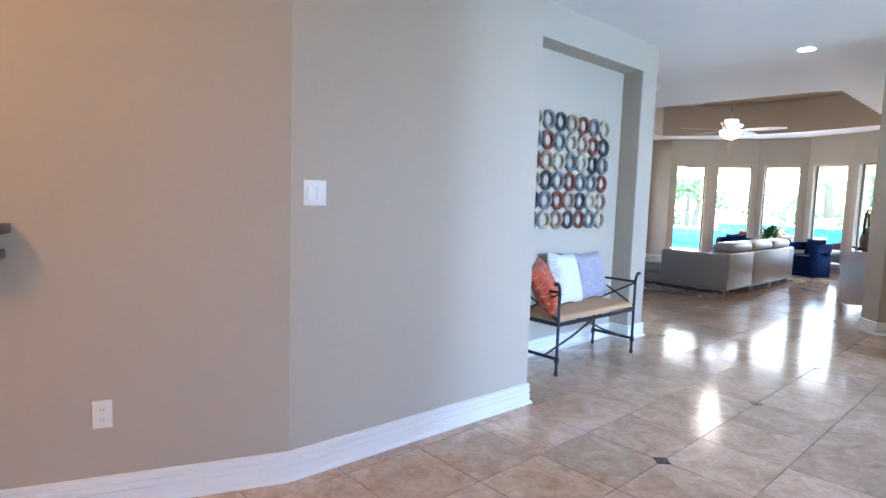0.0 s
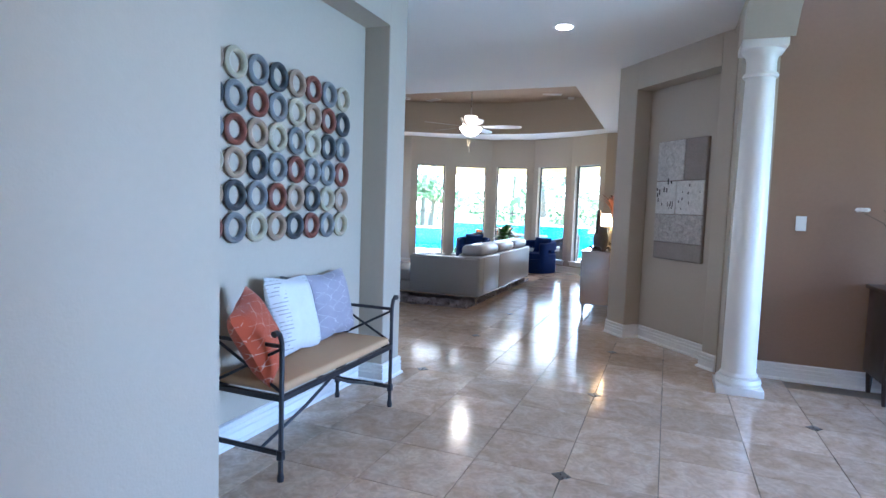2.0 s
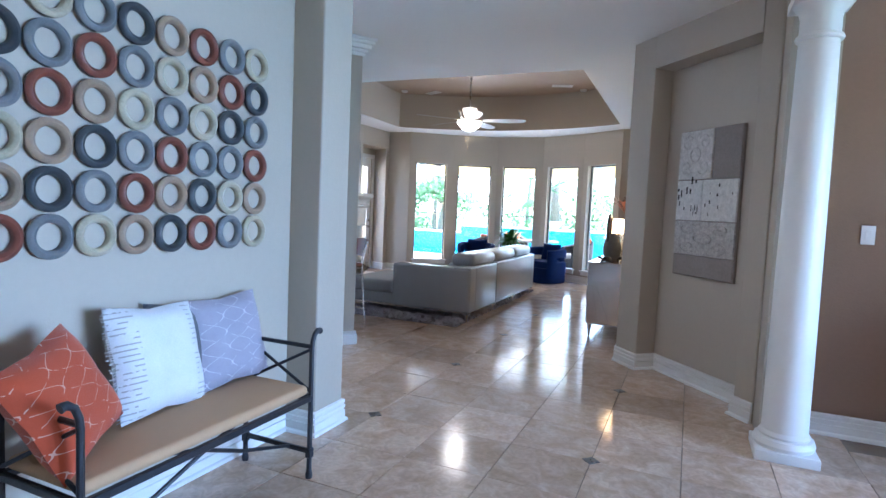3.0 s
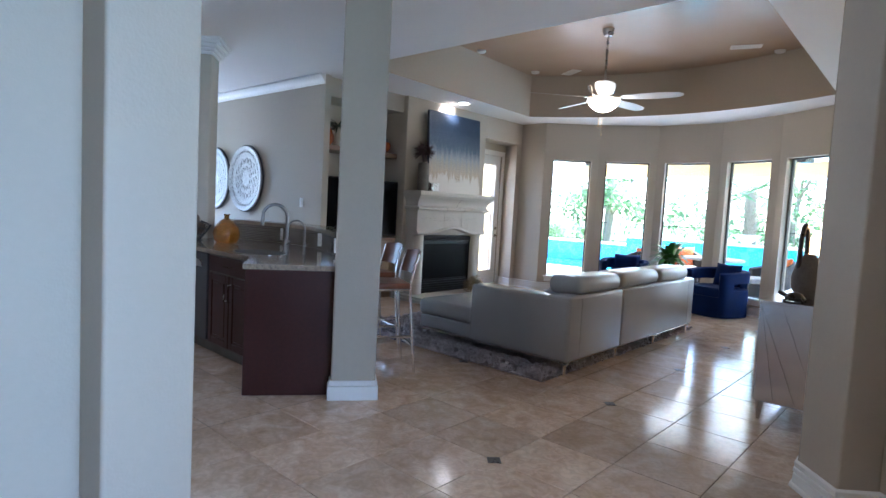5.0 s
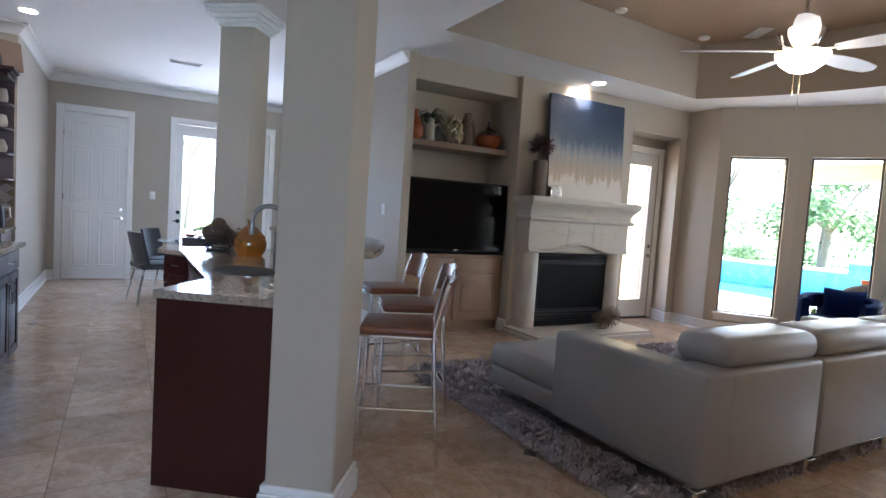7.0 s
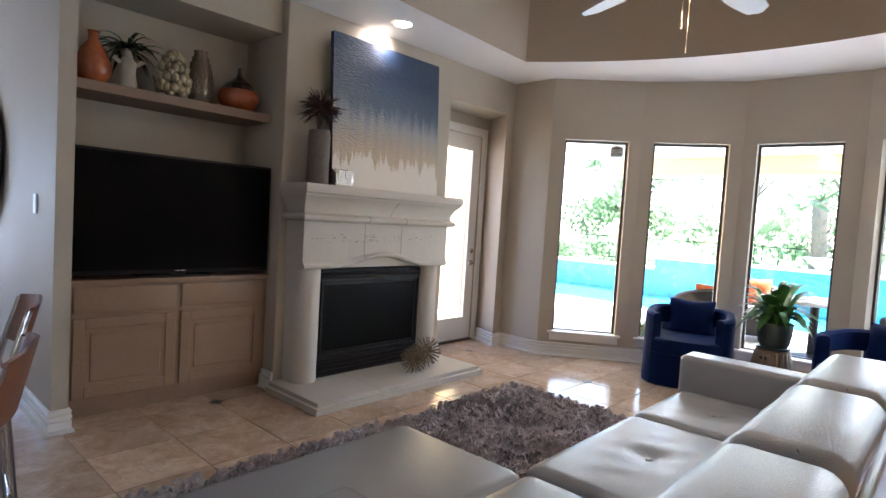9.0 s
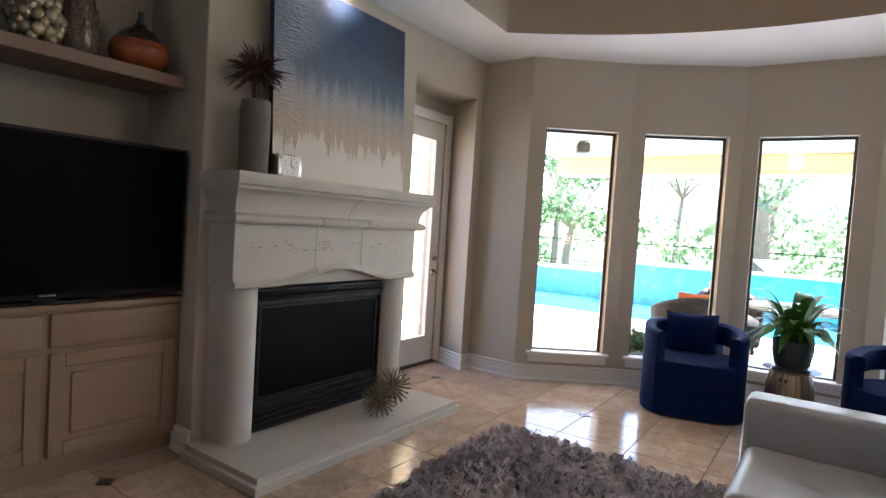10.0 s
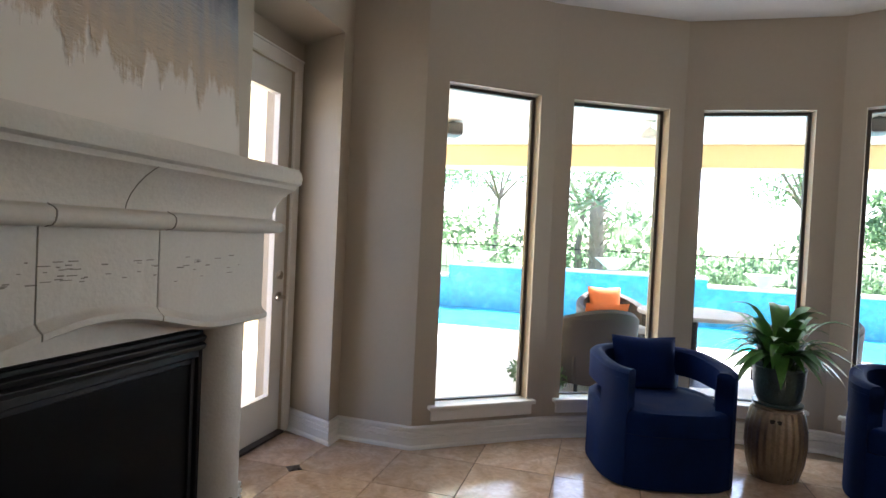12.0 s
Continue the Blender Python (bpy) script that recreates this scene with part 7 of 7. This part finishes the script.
solid("patio_ceiling", bm, "stucco_white", "pale stucco patio ceiling", "ceiling", kind="structure")
pr = thing("patio_roof", "yellow stucco patio beam on square posts", "patio roof", pose(0, 0, 0))
bm = bmesh.new()
box(bm, 17.4, -6.0, 2.33, 17.8, 8.17, 2.619, 0.01)
part("beam", bm, "patio_yellow", pr)
for y in (-1.6,):
    bm = bmesh.new()
    box(bm, 17.38, y - 0.22, -0.04, 17.82, y + 0.22, 2.33, 0.01)
    part("post", bm, "patio_yellow", pr)
bm = bmesh.new()
box(bm, 12.3, 9.3, -0.04, 17.2, 9.5, 3.4)
solid("wall_garden", bm, "patio_yellow", "warm yellow stucco garden wall beyond the door", "wall", kind="structure")
mat("pool_tile", (0.06, 0.34, 0.46), 0.25, vary=0.35, scale=3, fine=14)
mat("pool_water", (0.05, 0.42, 0.55), 0.06, vary=0.15, scale=2, fine=9, bump=0.25, bump_scale=6)
bm = bmesh.new()
box(bm, 18.4, -6.0, -0.169, 21.3, 24.0, -0.10)
solid("water", bm, "pool_water", "turquoise swimming pool water", "water", kind="structure")
pw = thing("pool_wall", "raised pool wall in blue tile with a pale coping", "pool wall", pose(0, 0, 0))
bm = bmesh.new()
for y0, y1, h in ((-6, 3.6, 0.60), (3.6, 8.6, 0.76), (8.6, 24.0, 0.50)):
    box(bm, 21.3, y0, -0.169, 21.7, y1, h)
part("tile_face", bm, "pool_tile", pw)
bm = bmesh.new()
for y0, y1, h in ((-6, 3.6, 0.60), (3.6, 8.6, 0.76), (8.6, 24.0, 0.50)):
    box(bm, 21.25, y0, h, 21.75, y1, h + 0.06, 0.01)
part("coping", bm, "patio_stone", pw)
for y in (2.6, 5.3, 8.0):
    ob = thing("fire_bowl", "white stone water bowl on the pool wall", "planter", pose(21.5, y, 0.82 if 3.6 < y < 8.6 else 0.66 if y < 3.6 else 0.56), group="pool bowls")
    bm = bmesh.new()
    lathe(bm, [(0.10, 0), (0.12, 0.05), (0.32, 0.22), (0.36, 0.25), (0.30, 0.25)], seg=24)
    part("bowl", bm, "stucco_white", ob)
fc = thing("fence", "black metal picket fence behind the pool", "fence", pose(0, 0, 0))
for z in (0.25, 1.10):
    bm = bmesh.new()
    box(bm, 30.0, -14, z, 30.03, 26, z + 0.03)
    part("fence_rail", bm, "black_metal", fc)
bm = bmesh.new()
box(bm, -0.006, -0.006, -0.169, 0.006, 0.006, 1.3)
picket = finish("picket", bm, "black_metal")
for k in range(160):
    o = new("picket", picket)
    o.location, o.parent = (30.015, -13.9 + k * 0.25, 0), fc

# ---- outside furniture and planting ----
mat("wicker", (0.032, 0.025, 0.021), 0.7, vary=0.3, scale=40, fine=120, bump=1.0, bump_scale=110)
mat("orange_fabric", (0.62, 0.14, 0.03), 0.8, vary=0.1)
mat("grey_fabric", (0.42, 0.40, 0.38), 0.85, vary=0.08)


def wicker_chair(m, first=None):
    if first:
        return copy_thing(first, m)
    ob = thing("wicker_chair", "brown wicker patio chair with an orange pillow", "patio chair", m, group="wicker chairs")
    bm = bmesh.new()
    rows = []
    for k in range(25):
        a = radians(60) + radians(240) * k / 24
        hgt = 0.60 + 0.20 * (0.5 - 0.5 * math.cos(a)) ** 2
        o, i = Vector((0.40 * math.cos(a), 0.40 * math.sin(a), 0)), Vector((0.34 * math.cos(a), 0.34 * math.sin(a), 0))
        rows.append([bm.verts.new((o.x, o.y, 0.10)), bm.verts.new((o.x * 1.06, o.y * 1.06, hgt - 0.03)), bm.verts.new((o.x * 0.99, o.y * 0.99, hgt)), bm.verts.new((i.x, i.y, hgt - 0.03)), bm.verts.new((i.x, i.y, 0.10))])
    for a, b in zip(rows, rows[1:]):
        for j in range(5):
            bm.faces.new((a[j], a[(j + 1) % 5], b[(j + 1) % 5], b[j]))
    bm.faces.new(rows[0])
    bm.faces.new(rows[-1][::-1])
    part("shell", bm, "wicker", ob)
    bm = bmesh.new()
    box(bm, -0.30, -0.30, 0.10, 0.38, 0.30, 0.36, 0.02, 2)
    part("seat_base", bm, "wicker", ob)
    bm = bmesh.new()
    box(bm, -0.30, -0.29, 0.365, 0.36, 0.29, 0.46, 0.03, 3)
    part("seat_cushion", bm, "grey_fabric", ob)
    bm = bmesh.new()
    cushion_mesh(bm, 0.42, 0.40, 0.14)
    move(list(bm.verts), pose(-0.20, 0, 0.46, 0, -16, 0) @ pose(0, 0, 0, 0, 0, 90))
    part("pillow", bm, "orange_fabric", ob, "orange pillow")
    for sx in (-0.26, 0.30):
        for sy in (-0.25, 0.25):
            bm = bmesh.new()
            rod(bm, (sx, sy, 0), (sx, sy, 0.11), 0.018, seg=8)
            part("leg", bm, "black_metal", ob)
    return ob


w1 = wicker_chair(pose(15.45, 5.55, -0.04, 0, 0, 25))
wicker_chair(pose(16.9, 5.35, -0.04, 0, 0, 200), w1)
wicker_chair(pose(16.0, 3.55, -0.04, 0, 0, 120), w1)
wicker_chair(pose(15.3, 2.1, -0.04, 0, 0, 60), w1)
pt = thing("patio_table", "round dark patio table", "table", pose(16.2, 4.55, -0.04))
bm = bmesh.new()
lathe(bm, [(0.55, 0.68), (0.56, 0.70), (0.55, 0.72)], seg=36)
part("tabletop", bm, "grey_fabric", pt)
bm = bmesh.new()
lathe(bm, [(0.30, 0), (0.05, 0.05), (0.05, 0.68)], seg=20)
part("pedestal", bm, "black_metal", pt)
sp = thing("outdoor_speaker", "dark grey outdoor loudspeaker on a bracket", "loudspeaker", pose(15.9, 7.16, 2.545, 0, 0, 30))
bm = bmesh.new()
box(bm, -0.13, -0.09, -0.09, 0.13, 0.09, 0.05, 0.03, 3)
part("body", bm, "bronze_frame", sp)
bm = bmesh.new()
rod(bm, (0, 0, 0.045), (0, 0, 0.075), 0.02)
part("bracket", bm, "bronze_frame", sp)

copy_thing(sp, pose(15.9, 3.13, 2.545, 0, 0, -20))
pl = thing("patio_lamp", "small white bell lamp under the patio ceiling", "ceiling lamp", pose(16.0, 5.09, 2.62))
bm = bmesh.new()
lathe(bm, [(0.05, -0.004), (0.05, -0.016), (0.012, -0.022), (0.010, -0.07)], seg=18)
part("canopy", bm, "stucco_white", pl)
bm = bmesh.new()
lathe(bm, [(0.014, -0.065), (0.04, -0.08), (0.075, -0.12), (0.095, -0.17), (0.088, -0.168), (0.068, -0.122), (0.03, -0.085)], seg=24)
part("bell_shade", bm, "stucco_white", pl)

mat("bark", (0.26, 0.21, 0.16), 0.9, vary=0.3, scale=8, fine=40, bump=0.8, bump_scale=20)
mat("tree_leaf", (0.12, 0.19, 0.09), 0.55, vary=0.4, scale=1.2, fine=6)
mat("bush_leaf", (0.12, 0.18, 0.09), 0.55, vary=0.4, scale=2, fine=8)


def leafy(name):
    """Leaves let part of the light through."""
    nt = MATS[name].node_tree
    b = nt.nodes["Principled BSDF"]
    tr, mx = nt.nodes.new("ShaderNodeBsdfTranslucent"), nt.nodes.new("ShaderNodeMixShader")
    tr.inputs["Color"].default_value = (0.16, 0.27, 0.13, 1)
    mx.inputs[0].default_value = 0.6
    nt.links.new(b.outputs[0], mx.inputs[1])
    nt.links.new(tr.outputs[0], mx.inputs[2])
    nt.links.new(mx.outputs[0], nt.nodes["Material Output"].inputs["Surface"])


leafy("tree_leaf")
leafy("bush_leaf")


def leaf_cloud(name, clumps, count, size, parent, material, seed, kind="stuff"):
    """Many small leaves scattered round clump centres (x, y, z, radius)."""
    r = np.random.default_rng(seed)
    verts, faces = [], []
    w = np.array([c[3] ** 2 for c in clumps])
    pick = r.choice(len(clumps), count, p=w / w.sum())
    for i in pick:
        x, y, z, rad = clumps[i]
        d = r.normal(0, 1, 3)
        d /= np.linalg.norm(d)
        c = np.array((x, y, z)) + d * rad * r.uniform(0.55, 1.05) * np.array((1, 1, 0.75))
        u = r.normal(0, 1, 3)
        u /= np.linalg.norm(u)
        v = np.cross(u, d)
        v /= max(1e-6, np.linalg.norm(v))
        s = size * r.uniform(0.6, 1.3)
        k = len(verts)
        verts += [tuple(c - u * s), tuple(c + v * s * 0.45), tuple(c + u * s), tuple(c - v * s * 0.45)]
        faces.append((k, k + 1, k + 2, k + 3))
    me = bpy.data.meshes.new(name)
    me.from_pydata(verts, [], faces)
    me.materials.append(MATS[material])
    o = new(name, me)
    o.parent = parent
    return tagged(o, kind=kind)


def tree(x, y, h, spread, seed):
    ob = thing("tree", "leafy green garden tree with a forked trunk", "tree", pose(x, y, -0.17), group="garden trees")
    r = random.Random(seed)
    bm = bmesh.new()
    tube(bm, [(0, 0, 0), (0.1, 0.05, h * 0.2), (0.05, -0.1, h * 0.42)], [0.17, 0.13, 0.10], 9)
    clumps = []
    for k in range(7):
        a = k * 2.4 + r.uniform(-0.4, 0.4)
        rr, z = spread * r.uniform(0.35, 0.85), h * r.uniform(0.5, 0.95)
        tip = Vector((rr * math.cos(a), rr * math.sin(a), z))
        tube(bm, [(0.05, -0.1, h * 0.40), tip * 0.5 + Vector((0, 0, h * 0.25)), tip], [0.07, 0.045, 0.015], 6)
        clumps.append((*tip, spread * r.uniform(0.28, 0.5)))
        for j in range(2):
            clumps.append((tip.x + r.uniform(-1, 1) * spread * 0.3, tip.y + r.uniform(-1, 1) * spread * 0.3, tip.z + r.uniform(-0.8, 0.4) * spread * 0.3, spread * r.uniform(0.15, 0.3)))
    part("trunk", bm, "bark", ob)
    leaf_cloud("crown", clumps, 2600, 0.10, ob, "tree_leaf", seed)


for k, (x, y, h, s) in enumerate(((26, 11.5, 4.2, 1.9), (33, 15, 8, 3.4), (34, 6.5, 7, 3.0), (33, -1.5, 7, 3.0), (36, -8, 8, 3.4), (36, 22, 9, 3.8), (27, 17.5, 5, 2.2), (26.5, -2.5, 3.8, 1.7), (39, 11, 9, 3.4), (30, 28, 9, 3.6), (16, 32, 8, 3.5), (9, 30, 8, 3.5))):
    tree(x, y, h, s, 20 + k)
for k, (x, y, r) in enumerate(((23.2, 8.6, 0.75), (23.4, 5.2, 0.7), (23.5, 2.6, 0.8), (23.2, 12.4, 0.8), (24, 0.2, 0.8), (23.5, -3, 0.8), (24, 15.5, 0.9), (15.05, 6.0, 0.28), (15.0, 2.7, 0.30))):
    ob = thing("shrub", "rounded green garden shrub", "shrub", pose(x, y, -0.17 if r > 0.4 else -0.04), group="garden shrubs")
    rr = random.Random(90 + k)
    cl = [(rr.uniform(-0.6, 0.6) * r, rr.uniform(-0.6, 0.6) * r, r * rr.uniform(0.4, 1.2), r * rr.uniform(0.4, 0.6)) for _ in range(7)]
    bm = bmesh.new()
    for c in cl:
        tube(bm, [(0, 0, 0), (c[0] * 0.6, c[1] * 0.6, c[2] * 0.6), c[:3]], [0.02, 0.015, 0.006], 5)
    part("stems", bm, "bark", ob)
    leaf_cloud("foliage", cl, 1500, 0.055 if r > 0.4 else 0.03, ob, "bush_leaf", 60 + k)
hd = thing("hedge_row", "dense mixed green hedge and woodland edge", "hedge", pose(0, 0, 0), kind="stuff")
rr = random.Random(7)
leaf_cloud("foliage", [(rr.uniform(31.5, 36), rr.uniform(-20, 34), rr.uniform(0.3, 2.4), rr.uniform(0.7, 1.3)) for _ in range(95)], 9000, 0.15, hd, "bush_leaf", 8)
pm = thing("palm_tree", "palm tree with a shaggy trunk and fan leaves", "tree", pose(23.2, 5.65, -0.17))
bm = bmesh.new()
tube(bm, [(0, 0, 0), (0.05, 0, 1.2), (0.0, 0.05, 2.5)], [0.20, 0.17, 0.16], 10)
for k in range(60):
    a, z = k * 2.4, 0.3 + k * 0.036
    rod(bm, (0.15 * math.cos(a), 0.15 * math.sin(a), z), (0.27 * math.cos(a), 0.27 * math.sin(a), z + 0.14), 0.03, 0.008, seg=5)
part("trunk", bm, "bark", pm)
bm = bmesh.new()
for k in range(26):
    a, up = k * 2.4, random.uniform(-0.5, 0.9)
    st = Vector((0, 0.05, 2.5))
    d = Vector((math.cos(a) * math.cos(up), math.sin(a) * math.cos(up), math.sin(up)))
    hub = st + d * random.uniform(0.7, 1.0)
    tube(bm, [st, hub], 0.014, 5)
    side = d.cross(Vector((0, 0, 1))).normalized()
    for j in range(15):
        t = -1.15 + 2.3 * j / 14
        tip = hub + (d * math.cos(t) + side * math.sin(t)) * 0.75 + Vector((0, 0, -0.28 * abs(t) - 0.1))
        u = (tip - hub).cross(Vector((0, 0, 1))).normalized() * 0.028
        mid = (hub + tip) / 2
        q = [bm.verts.new(hub), bm.verts.new(mid + u), bm.verts.new(tip), bm.verts.new(mid - u)]
        bm.faces.new(q)
part("fronds", bm, "tree_leaf", pm, "drooping fan fronds")

# ---- floor ----
TILE, TX, TY = 0.4655, 7.065, 2.895


def in_house(x, y):
    if x > 13.15:
        return 1.8 < y < 7.1 and x < 13.2 + 1.0 * math.sin(math.pi * min(1, max(0, (y - 2.1) / 4.9))) ** 0.8
    return -3.4 < y < 11.9 and x > -2.7 and not (x > 9.2 and y > 7.7) and not (x > 6.8 and y < min(1.45, 0.25 + (x - 6.8) * 0.8))


bm = bmesh.new()
box(bm, -2.9, -3.6, -0.10, 13.2, 12.1, -0.006)
prism(bm, [(13.2, 7.3), (13.2, 1.6), (13.38, 2.4), (13.95, 3.15), (14.36, 4.0), (14.36, 5.05), (13.95, 5.92), (13.38, 6.68)], -0.10, -0.006)
floor = solid("floor", bm, "grout", "polished travertine tile floor with dark diamond insets", "floor", kind="structure")
bm = bmesh.new()
box(bm, -TILE / 2 + 0.0022, -TILE / 2 + 0.0022, -0.012, TILE / 2 - 0.0022, TILE / 2 - 0.0022, 0.0, 0.0015)
tile_mesh = finish("tile", bm, "travertine")
rest = bmesh.new()
spots = []
for i in range(-26, 18):
    for j in range(-15, 22):
        x, y = TX + (i + 0.5) * TILE, TY + (j + 0.5) * TILE
        if in_house(x, y):
            spots.append((x, y))
near = sorted(spots, key=lambda p: abs(p[1] - (1.6 if p[0] < 6.5 else 1.6 + (p[0] - 6.5) * 0.75)) + max(0, 2 - p[0]) * 0.7 + max(0, p[0] - 13.0))[:300]
chosen = set(near)
for x, y in near:
    t = new("tile", tile_mesh)
    t.location = (x, y, 0)
    t.rotation_euler = (0, 0, random.choice((0, 1, 2, 3)) * math.pi / 2)
    t.parent = floor
for x, y in spots:
    if (x, y) not in chosen:
        h = TILE / 2 - 0.0022
        vs = [rest.verts.new((x + a * h, y + b * h, 0)) for a, b in ((-1, -1), (1, -1), (1, 1), (-1, 1))]
        rest.faces.new(vs)
far = part("tile_field", rest, "travertine_far", floor)
tagged(far, kind="stuff")
bm = bmesh.new()
h = 0.052
lo = [bm.verts.new((h * math.cos(k * math.pi / 2), h * math.sin(k * math.pi / 2), 0.0)) for k in range(4)]
hi = [bm.verts.new((h * 0.96 * math.cos(k * math.pi / 2), h * 0.96 * math.sin(k * math.pi / 2), 0.0025)) for k in range(4)]
for k in range(4):
    bm.faces.new((lo[k], lo[(k + 1) % 4], hi[(k + 1) % 4], hi[k]))
bm.faces.new(hi)
inset_mesh = finish("inset", bm, "inset_stone")
for i in range(-9, 6):
    for j in range(-5, 8):
        x, y = TX + i * 3 * TILE, TY + j * 3 * TILE
        if in_house(x, y) and not (x < 5 and y > 2.5):
            t = new("inset", inset_mesh)
            t.location, t.parent = (x, y, 0.0005), floor
